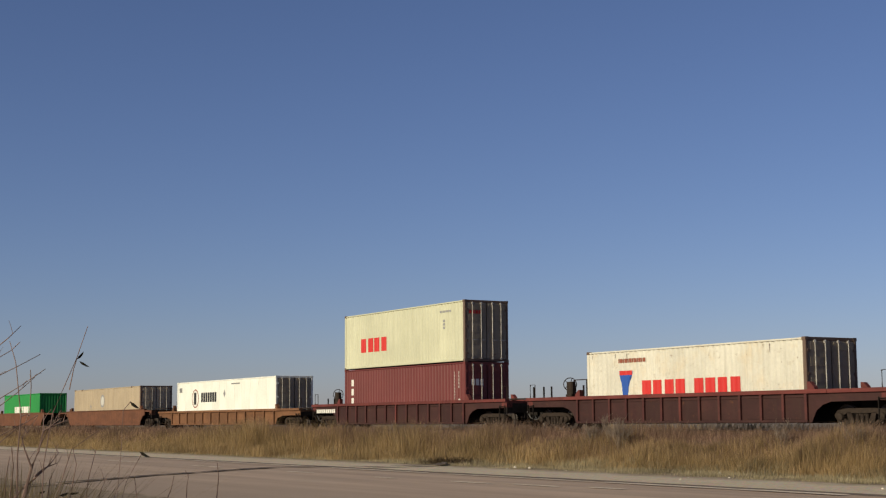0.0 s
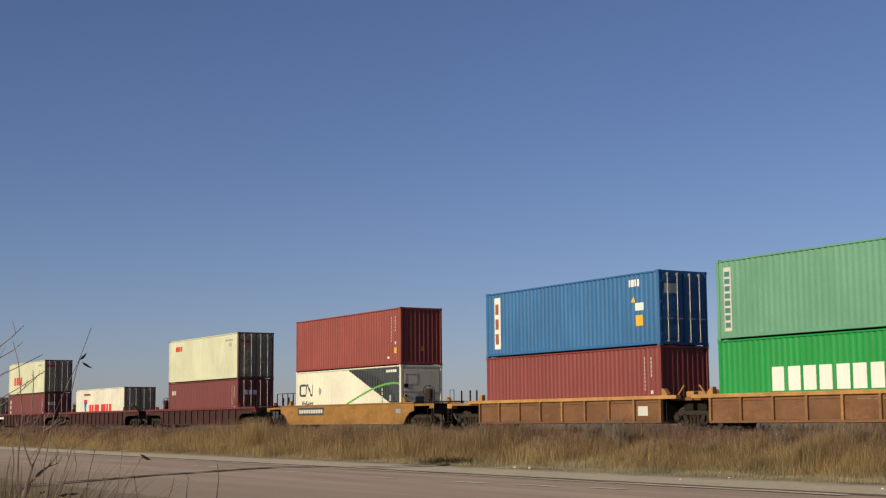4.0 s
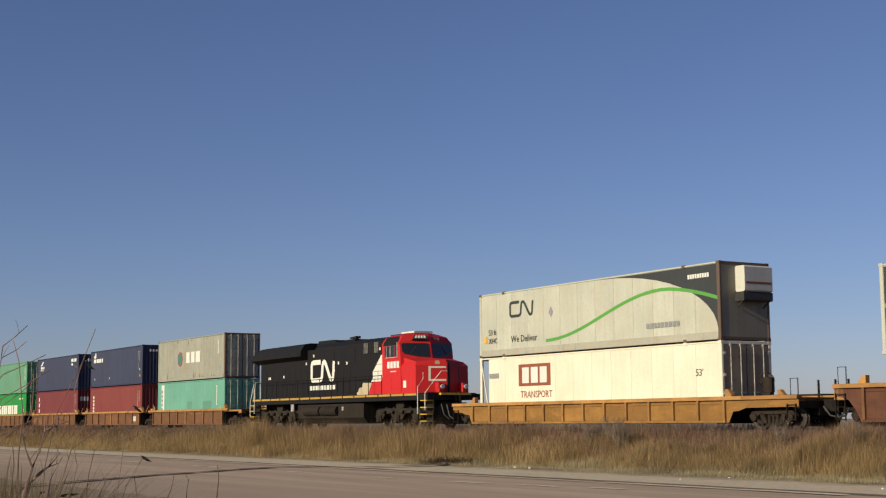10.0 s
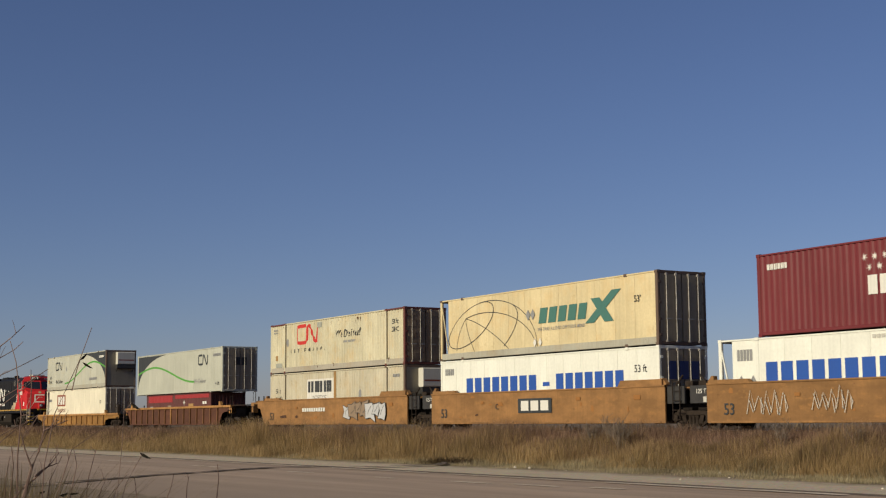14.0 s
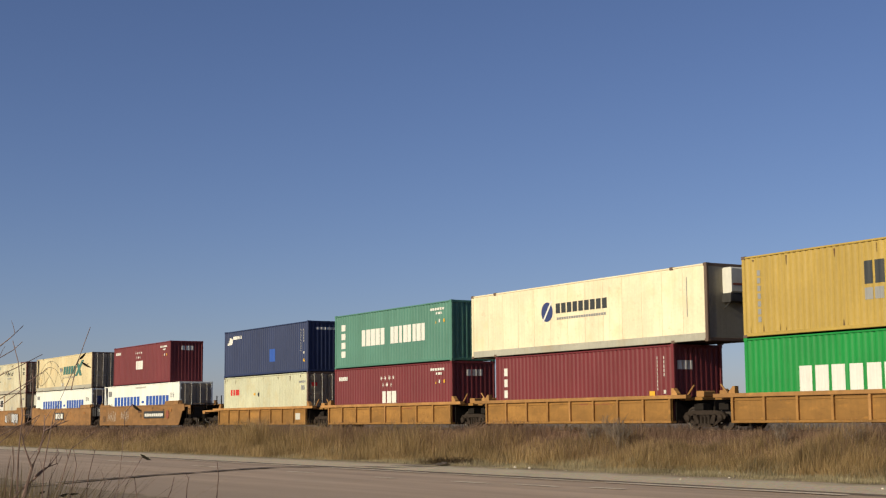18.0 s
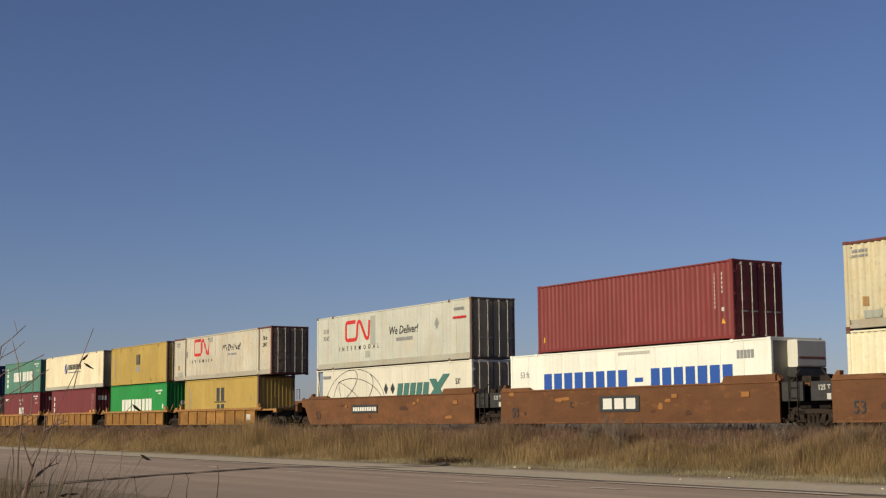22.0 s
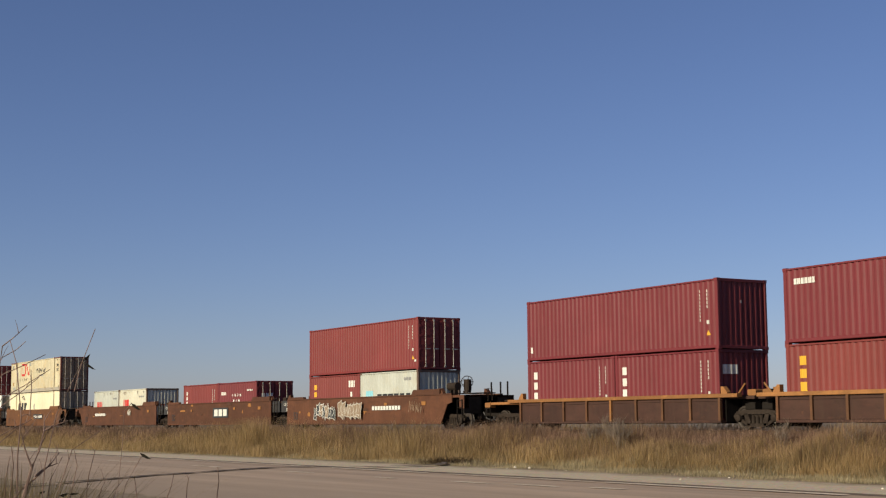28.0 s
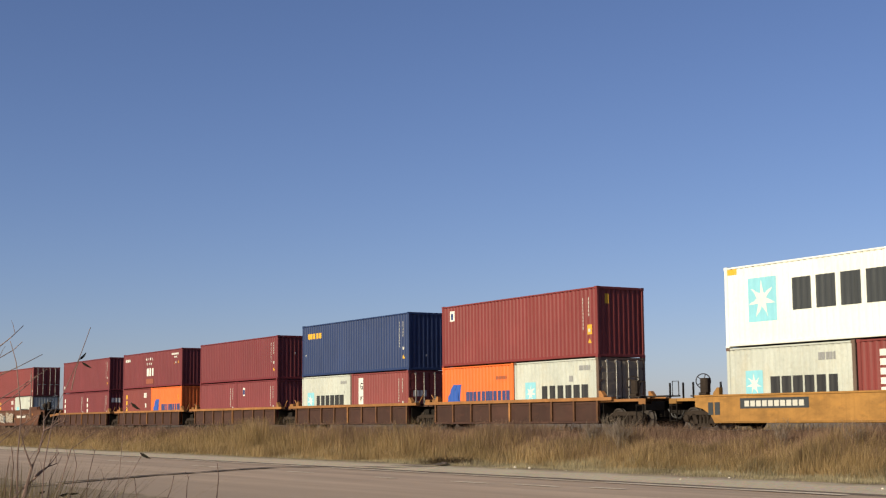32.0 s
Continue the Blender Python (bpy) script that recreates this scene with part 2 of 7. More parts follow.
def single(name, mesh, material, label, category, group="", kind="", smooth=False):
    """A thing that is one mesh."""
    me = mesh.data(name) if isinstance(mesh, Mesh) else mesh
    ob = new(name, me)
    ob.material_slots[0].link = "OBJECT"
    ob.material_slots[0].material = material
    if smooth:
        me.polygons.foreach_set("use_smooth", [True] * len(me.polygons))
    return tagged(ob, label, category, group, kind)


# ---- ground, road, track ----
def profile_z(y):
    stops = ((-4000, 0), (24.5, 0.0), (27.5, -0.06), (29.0, -0.16), (30.5, 0.05), (32.0, 0.48), (33.4, 0.80), (34.4, 0.84), (38.6, 0.84), (40.5, 0.45), (44, 0.2), (60, 0.25), (400, 0.1), (6000, -1.0))
    for (a, za), (b, zb) in zip(stops, stops[1:]):
        if y <= b:
            k = (y - a) / (b - a)
            return za + (zb - za) * (k * k * (3 - 2 * k) if a > 20 else k)
    return 0


def ground_z(x, y):
    z = profile_z(y)
    if 26.5 < y < 80 or -60 < y < 10.5:
        z += 0.10 * noise.noise((x * 0.35, y * 0.35, 3)) * min(1, abs(y - 26.5) / 3 if y > 26 else abs(10.5 - y) / 3)
    return z


def build_ground():
    xs = [-4500, -2500, -1200, -700, -450, -330] + [-260 + 2.0 * i for i in range(150)] + [60, 90, 150, 300, 700, 2000, 4500]
    ys = [-4500, -1500, -500, -150, -60, -30, -15] + [-8 + 1.0 * i for i in range(34)] + [26.5 + 0.5 * i for i in range(34)] + [45, 48, 52, 60, 80, 140, 300, 700, 1500, 4500]
    v = [(x, y, ground_z(x, y)) for y in ys for x in xs]
    n = len(xs)
    f = [(j * n + i, j * n + i + 1, (j + 1) * n + i + 1, (j + 1) * n + i) for j in range(len(ys) - 1) for i in range(n - 1)]
    single("ground", Mesh().add(v, f), GROUND, "flat prairie ground with dry soil and a gravel shoulder", "ground", kind="structure", smooth=True)
    xs = [-4000, -1500, -600] + [-300 + 5.0 * i for i in range(80)] + [140, 400, 1500, 4000]
    ys = [10.29 + 0.485 * i for i in range(24)]
    v = [(x, y + ((0.35 if y == ys[0] else 0.15) * noise.noise((x * 0.25, y, 9)) if y in (ys[0], ys[-1]) else 0), 0.004 if y == ys[0] else 0.008 + 0.014 * (y - 10.3) / 2.9 if y < 13.2 else 0.02 + 0.05 * (1 - ((y - 17.9) / 4.8) ** 2)) for y in ys for x in xs]
    n = len(xs)
    f = [(j * n + i, j * n + i + 1, (j + 1) * n + i + 1, (j + 1) * n + i) for j in range(len(ys) - 1) for i in range(n - 1)]
    road = single("road", Mesh().add(v, f), ASPHALT, "worn grey asphalt country road beside the railway", "road", kind="structure", smooth=True)
    # what is left of the painted lines
    rnd = random.Random(5)

    def stripe(x0, x1, y, w):
        m = Mesh()
        k = max(2, int((x1 - x0) / 0.5))
        top = [(x0 + (x1 - x0) * i / k, y + w / 2 * rnd.uniform(0.5, 1.1), 0.082) for i in range(k + 1)]
        low = [(x0 + (x1 - x0) * i / k, y - w / 2 * rnd.uniform(0.5, 1.1), 0.082) for i in range(k + 1)]
        m.add(top + low, [(i, i + 1, k + 2 + i, k + 1 + i) for i in range(k)])
        part("road_marking", m, ROAD_PAINT, road, "worn pale road paint")
    for x0, x1, y in ((-24.7, -23.6, 18.6), (-27.1, -25.4, 18.2), (-29.3, -27.6, 17.95), (-32.9, -31.8, 17.75), (-38.5, -36.9, 17.9), (-46, -43.5, 17.9), (-55, -51, 17.9), (-19.5, -17.0, 18.3)):
        stripe(x0, x1, y, 0.24)
    # dark sealed edge of the asphalt
    k, a, b = 240, [], []
    for i in range(k + 1):
        x = -170 + 0.75 * i
        n1, n2 = noise.noise((x * 0.5, 1, 4)), noise.noise((x * 0.6, 7, 4))
        a.append((x, 21.42 + 0.10 * n1, 0.050)), b.append((x, 20.85 + 0.20 * n2, 0.058))
    part("edge_seal", Mesh().add(a + b, [(i, i + 1, k + 2 + i, k + 1 + i) for i in range(k)]), plain("edge_tar", (0.165, 0.130, 0.100), 0.9, 0, 3, 0.4), road, "dark sealed road edge")
    x = -130.0
    while x < 4:
        l = rnd.uniform(2.5, 8.0)
        stripe(x, x + l, 20.4 + rnd.uniform(-0.06, 0.06), rnd.uniform(0.16, 0.34))
        x += l + rnd.uniform(0.2, 1.6)


def build_track():
    m = Mesh()
    ring = [(TRACK - 3.0, 0.72), (TRACK - 1.75, 0.98), (TRACK + 1.75, 0.98), (TRACK + 3.0, 0.72), (TRACK + 3.0, 0.3), (TRACK - 3.0, 0.3)]
    m.extrude(ring, 0, -1500, 900)
    single("ballast_bed", m, BALLAST, "grey crushed stone ballast bed under the railway", "ballast", kind="structure")
    track = thing("railway_track", "single railway track with brown steel rails on wooden ties", "railway track", kind="structure")
    for y in (-0.7525, 0.7525):
        prof = [(-0.07, 0), (0.07, 0), (0.07, 0.015), (0.012, 0.04), (0.012, 0.10), (0.036, 0.115), (0.036, 0.155), (-0.036, 0.155), (-0.036, 0.115), (-0.012, 0.10), (-0.012, 0.04), (-0.07, 0.015)]
        part("rail", Mesh().extrude([(TRACK + y + a, RAIL - 0.155 + b) for a, b in prof], 0, -1500, 900), STEEL_RAIL, track)
        part("running_surface", Mesh().box(-1500, TRACK + y - 0.033, RAIL - 0.001, 900, TRACK + y + 0.033, RAIL + 0.003), BRIGHT_STEEL, track, "polished top of the rail")
    tie = Mesh().box(-0.115, -1.3, -0.18, 0.115, 1.3, 0.0, 0.015).data("tie")
    for i in range(290):
        part("tie", tie, TIE, track, at=(-165 + i * 0.56, TRACK, RAIL - 0.157))


build_ground()
build_track()


# ---- markings on steel ----
PITCH_C, DEPTH_C = 0.278, 0.036


def wave(x, pitch=PITCH_C, depth=DEPTH_C):
    """How far a corrugated sheet lies back from its outer flats."""
    k = (x / pitch) % 1.0
    if k < 0.26:
        return 0.0
    if k < 0.5:
        return depth * (k - 0.26) / 0.24
    if k < 0.76:
        return depth
    return depth * (1.0 - k) / 0.24


def breaks(x0, x1, pitch=PITCH_C):
    out, i = [], int(x0 / pitch) - 1
    while i * pitch < x1:
        out += [i * pitch + k * pitch for k in (0, 0.26, 0.5, 0.76)]
        i += 1
    return [x for x in out if x0 < x < x1]


def flat_shape(spec):
    """The polygons of a mark, in metres to the right and up, from its kind and sizes."""
    kind, a = spec[0], spec[1:]
    if kind == "r":
        x, z, w, h = a[:4]
        return [[(x, z), (x + w, z), (x + w, z + h), (x, z + h)]]
    if kind == "w":      # a line of plain blocks, one for a character
        x, z, w, h, n = a[:5]
        a_lean = a[5] if len(a) > 6 else 0.0
        s = w / n
        out = []
        for i in range(n):
            a, b = x + (i + 0.11) * s, x + (i + 0.89) * s
            lean = a_lean * h
            out.append([(a, z), (b, z), (b + lean, z + h), (a + lean, z + h)])
        return out
    if kind == "v":      # a column of plain blocks
        x, z, w, h, n = a[:5]
        s = h / n
        out = []
        for i in range(n):
            zz = z + i * s + 0.1 * s
            out.append([(x, zz), (x + w, zz), (x + w, zz + 0.7 * s), (x, zz + 0.7 * s)])
        return out
    if kind == "d":
        x, z, s = a[:3]
        return [[(x - s * 0.7, z), (x, z - s), (x + s * 0.7, z), (x, z + s)]]
    if kind == "tri":
        x, z, s = a[:3]
        return [[(x - s, z - s), (x + s, z - s), (x, z + s)]]
    if kind == "disc":
        x, z, s = a[:3]
        return [[(x + s * math.cos(k * math.pi / 10), z + s * math.sin(k * math.pi / 10)) for k in range(20)]]
    if kind == "star":
        x, z, s, n = a[:4]
        return [[(x, z), (x + s * 0.33 * math.cos(t - math.pi / n), z + s * 0.33 * math.sin(t - math.pi / n)), (x + s * math.cos(t), z + s * math.sin(t)), (x + s * 0.33 * math.cos(t + math.pi / n), z + s * 0.33 * math.sin(t + math.pi / n))]
                for t in (math.pi / 2 + 2 * math.pi * k / n for k in range(n))]
    if kind == "poly":
        return [list(a[0])]
    if kind == "runs":
        return [list(p) for p in a[0]]
    if kind == "ribbon":
        pts, w = [Vector(p) for p in a[0]], a[1]
        left, right = [], []
        for i, p in enumerate(pts):
            d = (pts[min(i + 1, len(pts) - 1)] - pts[max(i - 1, 0)]).normalized()
            n = Vector((-d.y, d.x)) * w / 2
            left.append(p + n), right.append(p - n)
        return [[tuple(left[i]), tuple(right[i]), tuple(right[i + 1]), tuple(left[i + 1])] for i in range(len(pts) - 1)]
    return []


def text_polys(text, x, z, h, width=0.0, slant=0.0):
    """Outlines of letters; width: how far the line is drawn out by its letter spacing."""
    cu = bpy.data.curves.new("letters", "FONT")
    cu.body, cu.size, cu.resolution_u, cu.offset, cu.shear = text, h * 1.4, 2, 0.008 * h, slant
    ob = bpy.data.objects.new("letters", cu)

    def reach(space):
        cu.space_character = space
        m = bpy.data.meshes.new_from_object(ob)
        out = [[(m.vertices[i].co.x + x, m.vertices[i].co.y + z) for i in p.vertices] for p in m.polygons]
        bpy.data.meshes.remove(m)
        return out, max(a for p in out for a, b in p) - x
    out, w1 = reach(1.0)
    if width:
        w2 = reach(2.0)[1]
        out = reach(max(0.8, 1 + (width - w1) / (w2 - w1)))[0]
    bpy.data.objects.remove(ob)
    bpy.data.curves.remove(cu)
    return out


def marking(spec, corrugated, parent, y, end=False, x_shift=0.0, pitch=PITCH_C, depth=DEPTH_C, coat=0):
    """A painted mark that follows the sheet it is painted on; spec ends with its colour."""
    polys = text_polys(spec[4], spec[1], spec[2], spec[3], *spec[5:-1]) if spec[0] == "t" else flat_shape(spec)
    if spec[0] in "wv" and len(polys) > 1:
        (a, b), (c, d) = polys[0][0], polys[0][2]
        if min(c - a, d - b) > 0.12 and max(c - a, d - b) > 0.18:     # large letters are parts of their own
            for p in polys:
                marking(("poly", p, spec[-1]), corrugated, parent, y, end, x_shift, pitch, depth, coat)
            return None
    bm = bmesh.new()
    for p in polys:
        bm.faces.new([bm.verts.new((a, 0, b)) for a, b in p])
    if spec[0] in ("ribbon", "star"):
        bmesh.ops.remove_doubles(bm, verts=bm.verts[:], dist=0.0005)
    if corrugated:
        bmesh.ops.triangulate(bm, faces=bm.faces[:])
        xs = [v.co.x for v in bm.verts]
        for x in breaks(min(xs) - x_shift, max(xs) - x_shift, pitch):
            bmesh.ops.bisect_plane(bm, geom=bm.verts[:] + bm.edges[:] + bm.faces[:], plane_co=(x + x_shift, 0, 0), plane_no=(1, 0, 0))
    for v in bm.verts:
        back = (wave(v.co.x - x_shift, pitch, depth) if corrugated else 0.0) - 0.005 - 0.0025 * coat
        v.co = Vector((y - back, v.co.x, v.co.z)) if end else Vector((v.co.x, y + back, v.co.z))
    me = bpy.data.meshes.new("marking")
    bm.to_mesh(me)
    bm.free()
    me.materials.append(None)
    name = "lettering" if spec[0] in "twv" else "rust_streak" if spec[0] == "runs" else "marking"
    ob = part(name, me, mark_paint(spec[-1]), parent)
    return tagged(ob, "thin brown rust runs", kind="stuff") if spec[0] == "runs" else ob


INKS = {"white": (0.78, 0.76, 0.70), "black": (0.03, 0.03, 0.033), "red": (0.62, 0.035, 0.03), "blue": (0.03, 0.10, 0.42), "yellow": (0.75, 0.42, 0.03),
        "grey": (0.30, 0.30, 0.30), "green": (0.11, 0.36, 0.06), "ochre": (0.40, 0.24, 0.09), "dim": (0.40, 0.41, 0.36), "sky": (0.28, 0.62, 0.72), "teal": (0.07, 0.19, 0.165), "rust": (0.30, 0.09, 0.05),
        "dark": (0.045, 0.05, 0.055), "pale": (0.60, 0.58, 0.52), "patch": (0.34, 0.15, 0.04), "run": (0.15, 0.07, 0.03), "shade": (0.125, 0.30, 0.235), "stain": (0.085, 0.04, 0.022), "tarp": (0.36, 0.03, 0.035), "faint": (0.30, 0.22, 0.15), "navy": (0.04, 0.06, 0.18), "tag": (0.55, 0.55, 0.56)}


def mark_paint(ink):
    return paint(INKS[ink], 0.12, 0.0, 0.62)


# ---- containers ----
def corrugated_sheet(x0, x1, z0, z1, thick=0.012, pitch=PITCH_C, depth=DEPTH_C):
    m = Mesh()
    xs = [x0] + [x + x0 for x in breaks(0, x1 - x0, pitch)] + [x1]
    v = [(x, wave(x - x0, pitch, depth), z) for z in (z0, z1) for x in xs] + [(x, wave(x - x0, pitch, depth) + thick, z) for z in (z0, z1) for x in xs]
    n = len(xs)
    f = [(i, i + 1, n + i + 1, n + i) for i in range(n - 1)] + [(2 * n + i + 1, 2 * n + i, 3 * n + i, 3 * n + i + 1) for i in range(n - 1)]
    return m.add(v, f)


def casting(m, x, y, z):
    m.box(x, y, z, x + 0.178, y + 0.162, z + 0.118, 0.012)
    return m


W = 2.438
MOVING, ROLLING = [], []


def container(u, z, length, height, rgb, wall="c", end="c", marks=(), end_marks=(), label="", dirt=0.3, rust=0.15, nose=0.0, group="shipping containers on the train"):
    """A container whose left lower corner stands at u on the train. wall: c corrugated, p panels; end: c corrugated wall, d doors, f smooth doors, r cooling unit inside, b cooling unit outside."""
    box = thing("shipping_container", label, "container", group)
    mat = paint(rgb, dirt, rust)
    near, far = -W / 2, W / 2
    long_box = length > 14
    worn = long_box and dirt >= 0.7
    rail_h = 0.33 if long_box and (wall == "c" or z > 4) else 0.16
    rail_mat = paint((0.46, 0.42, 0.34), 0.5, 0.2) if worn else mat
    # door paint browner and darker than the sides: grime, with end shade painted in
    end_mat = paint((0.29, 0.21, 0.14), 0.9, 0.8, 0.64) if worn else paint((0.31, 0.26, 0.19), 0.8, 0.5, 0.6) if min(rgb) > 0.3 and end in "df" and (dirt > 0.3 or long_box) else mat
    rim_mat = paint((0.16, 0.05, 0.04), 0.5, 0.4) if worn else paint((0.15, 0.10, 0.075), 0.7, 0.6, 0.6) if dirt > 0.3 and min(rgb) > 0.06 else mat
    if long_box and z > 4 and not worn:
        rail_mat = paint((0.46, 0.44, 0.36), 0.5, 0.25)
    p0, p1 = 0.16 + nose, length - 0.16
    # walls
    if wall == "c":
        pitch, depth = (PITCH_C, DEPTH_C) if not long_box else (0.29, 0.058)
        make = lambda: corrugated_sheet(p0, p1, rail_h, height - 0.07, pitch=pitch, depth=depth)
    else:
        pitch, depth = PITCH_C, 0.0
        make = lambda: Mesh().box(p0, 0.012, rail_h, p1, 0.03, height - 0.07)
    side = kept(("side_wall", wall, length, height, nose, rail_h), make)
    n = round((p1 - p0) / 1.22)
    w = (p1 - p0) / n
    sheet = kept(("panel", wall, length, height, nose, rail_h), lambda: Mesh().box(0.005, 0.0, rail_h, w - 0.005, 0.012, height - 0.07))
    for y, turn in ((near + 0.03, 0), (far - 0.03, math.pi)):
        s = part("side_wall", side, mat, box, at=(0 if turn == 0 else length + nose, y, 0))
        s.rotation_euler = (0, 0, turn)
        if wall == "p":
            for i in range(n):
                part("panel", sheet, mat, s, at=(p0 + i * w, 0, 0))

    def roof():
        m = Mesh().box(0.05, near + 0.05, height - 0.06, length - 0.05, far - 0.05, height - 0.03)
        for i in range(int(length / 0.6)):
            m.box(0.35 + i * 0.6, near + 0.12, height - 0.03, 0.62 + i * 0.6, far - 0.12, height - 0.012)
        return m
    part("roof", kept(("roof", length, height), roof), mat, box)
    part("floor_frame", kept(("floor_frame", length), lambda: Mesh().box(0.1, near + 0.06, 0.05, length - 0.1, far - 0.06, 0.15)), IRON, box)
    top = kept(("top_rail", length), lambda: Mesh().box(0.12, 0.006, -0.085, length - 0.12, 0.07, -0.022, 0.012))
    low = kept(("bottom_rail", length, rail_h), lambda: Mesh().box(0.12, 0.008, 0.045, length - 0.12, 0.07, rail_h, 0.015))
    for y in (near, far - 0.07):
        part("top_rail", top, mat, box, at=(0, y, height))
        part("bottom_rail", low, rail_mat, box, at=(0, y, 0))
    post = kept(("corner_post", height), lambda: Mesh().box(0, 0, 0.1, 0.16, 0.12, height - 0.1, 0.02))
    for x in (0.004, length - 0.164):
        for y in (near + 0.002, far - 0.122):
            part("corner_post", post, rim_mat if x > 1 else mat, box, at=(x, y, 0))
    cast = kept(("corner_casting",), lambda: casting(Mesh(), 0, 0, 0))
    spots = (0, length - 0.178) if not long_box else (0, 1.89, length - 0.178 - 1.89, length - 0.178)
    for x in spots:
        for y in (near - 0.003, far - 0.159):
            for zz in (0, height - 0.118):
                part("corner_casting", cast, rim_mat, box, at=(x, y, zz))
    if long_box:
        wide, sunk = (0.15, -0.004) if wall == "c" else (0.035, 0.0285)
        frame_post = kept(("frame_post", height, wall), lambda: Mesh().box(0, 0, 0.11, wide, 0.035, height - 0.11, 0.004))
        if worn:
            cap = kept(("rim_strip",), lambda: Mesh().box(0.18, -0.006, -0.10, 1.88, 0.05, -0.02, 0.01))
            for x in (0, length - 2.06):
                part("rim_strip", cap, rim_mat, box, "dark red roof edge", at=(x, near, height))
        for x in (1.9, length - 2.05):
            part("frame_post", frame_post, mat, box, at=(x, near + sunk, 0))
    # ends: the far end is plain, the one that the train shows is given
    for xe, kind in ((0.0, "c"), (length, end)):
        sgn = 1 if xe > 0 else -1
        bar = kept(("end_rail",), lambda: Mesh().box(-0.055, near + 0.12, 0, 0.055, far - 0.12, 0.12, 0.012))
        for zz in (0.025, height - 0.126):
            part("end_rail", bar, rim_mat if xe > 0 else mat, box, at=(xe - sgn * 0.065, 0, zz))
        if kind == "c" and xe == 0 and nose:
            part("front_wall", Mesh().box(nose + 0.1, near + 0.04, 0.15, nose + 0.16, far - 0.04, height - 0.08), mat, box)
            for y in (near + 0.05, far - 0.05):
                part("frame_brace", Mesh().tube([(0.08, y, height - 0.15), (nose + 0.12, y, 0.2)], 0.035), mat, box)
        elif kind == "c":
            sheet = kept(("end_wall", height), lambda: corrugated_sheet(0.12, W - 0.12, 0.15, height - 0.11, depth=0.045, pitch=0.25))
            e = part("end_wall", sheet, mat, box, at=(xe - sgn * 0.03, near if sgn > 0 else far, 0))
            e.rotation_euler = (0, 0, math.pi / 2 * sgn)
        elif kind in "df":
            def leaf():
                lm = Mesh().box(-0.05, 0.02, 0.16, -0.02, 1.08, height - 0.13)
                if kind == "d":
                    for i in range(5):
                        zz = 0.3 + (height - 0.75) * i / 4
                        lm.box(-0.02, 0.10, zz, -0.004, 1.0, zz + 0.30, 0.006)
                return lm
            lf = kept(("door_leaf", kind, height), leaf)
            rod = kept(("lock_rod", height), lambda: Mesh().tube([(0.03, 0, 0.12), (0.03, 0, height - 0.1)], 0.021, sides=6).box(0.0, -0.05, 0.13, 0.045, 0.05, 0.2).box(0, -0.05, height - 0.2, 0.045, 0.05, height - 0.12).box(0.01, -0.04, 1.0, 0.05, 0.26, 1.05))
            for k, y in enumerate((near + 0.12, 0.01)):
                d = part("door", lf, end_mat, box, "grimy rust-stained door" if worn else "", at=(xe, y, 0))
                for r in (0.28, 0.76):
                    part("lock_rod", rod, GALV, d, at=(0, r + 0.02, 0))
                hin = kept(("hinge",), lambda: Mesh().box(-0.03, -0.05, -0.05, 0.012, 0.07, 0.05, 0.01))
                for zz in (0.4, 1.0, 1.65, height - 0.45):
                    part("hinge", hin, rim_mat, d, at=(0, 0.0 if k == 0 else 1.08, zz))
        elif kind == "r":
            def unit():
                um = Mesh().box(-0.20, near + 0.13, 0.16, -0.04, far - 0.13, height - 0.13)
                um.box(-0.04, near + 0.2, 1.55, 0.0, far - 0.2, height - 0.25, 0.01)
                um.box(-0.04, near + 0.2, 0.25, -0.005, -0.25, 1.45, 0.01)
                return um
            part("cooling_unit", kept(("cooling_unit", height), unit), paint((0.85, 0.76, 0.56), 0.5, 0.2), box, "pale recessed cooling machinery", at=(xe, 0, 0))
            part("grille", kept(("grille",), lambda: Mesh().box(-0.045, -0.38, 0.72, 0.004, 0.12, 1.32)), BLACK, box, "black condenser grille", at=(xe, 0, 0))
            part("control_box", kept(("control_box",), lambda: Mesh().box(-0.05, 0.35, 0.85, 0.012, 0.62, 1.35, 0.02)), BLACK, box, at=(xe, 0, 0))
            part("hatch_frame", kept(("hatch_frame",), lambda: Mesh().box(-0.01, -0.95, 1.9, 0.008, -0.25, 1.94).box(-0.01, -0.95, 2.4, 0.008, -0.25, 2.44).box(-0.01, -0.95, 1.9, 0.008, -0.91, 2.44).box(-0.01, -0.29, 1.9, 0.008, -0.25, 2.44)), GALV, box, at=(xe, 0, 0))
            part("hatch_frame", kept(("hatch_latch",), lambda: Mesh().box(-0.01, -1.02, 1.75, 0.02, -0.80, 1.95, 0.03).box(-0.01, -0.98, 1.3, 0.02, -0.86, 1.4, 0.02).box(-0.01, -0.98, 1.05, 0.02, -0.86, 1.15, 0.02)), GRIME_SHADE, box, "dark round valve covers", at=(xe, 0, 0))
        if kind == "b":
            wallm = kept(("end_panel", height), lambda: Mesh().box(-0.06, near + 0.12, 0.15, -0.025, far - 0.12, height - 0.12))
            # front wall painted greyer than the box, for the shade it stands in
            part("end_panel", wallm, paint((0.30, 0.27, 0.21), 0.6, 0.3), box, "sooty grey front wall", at=(xe, 0, 0))
            zb = height - 1.12 if u < -100 or u < 0 else height - 1.05
            cu = Mesh().box(-0.03, -0.42, zb, 0.46, 0.94, zb + 0.95, 0.05)
            cooler = part("cooling_unit", cu, paint((0.70, 0.68, 0.60), 0.25, 0.1), box, "white nose-mounted cooling unit", at=(xe, 0, 0))
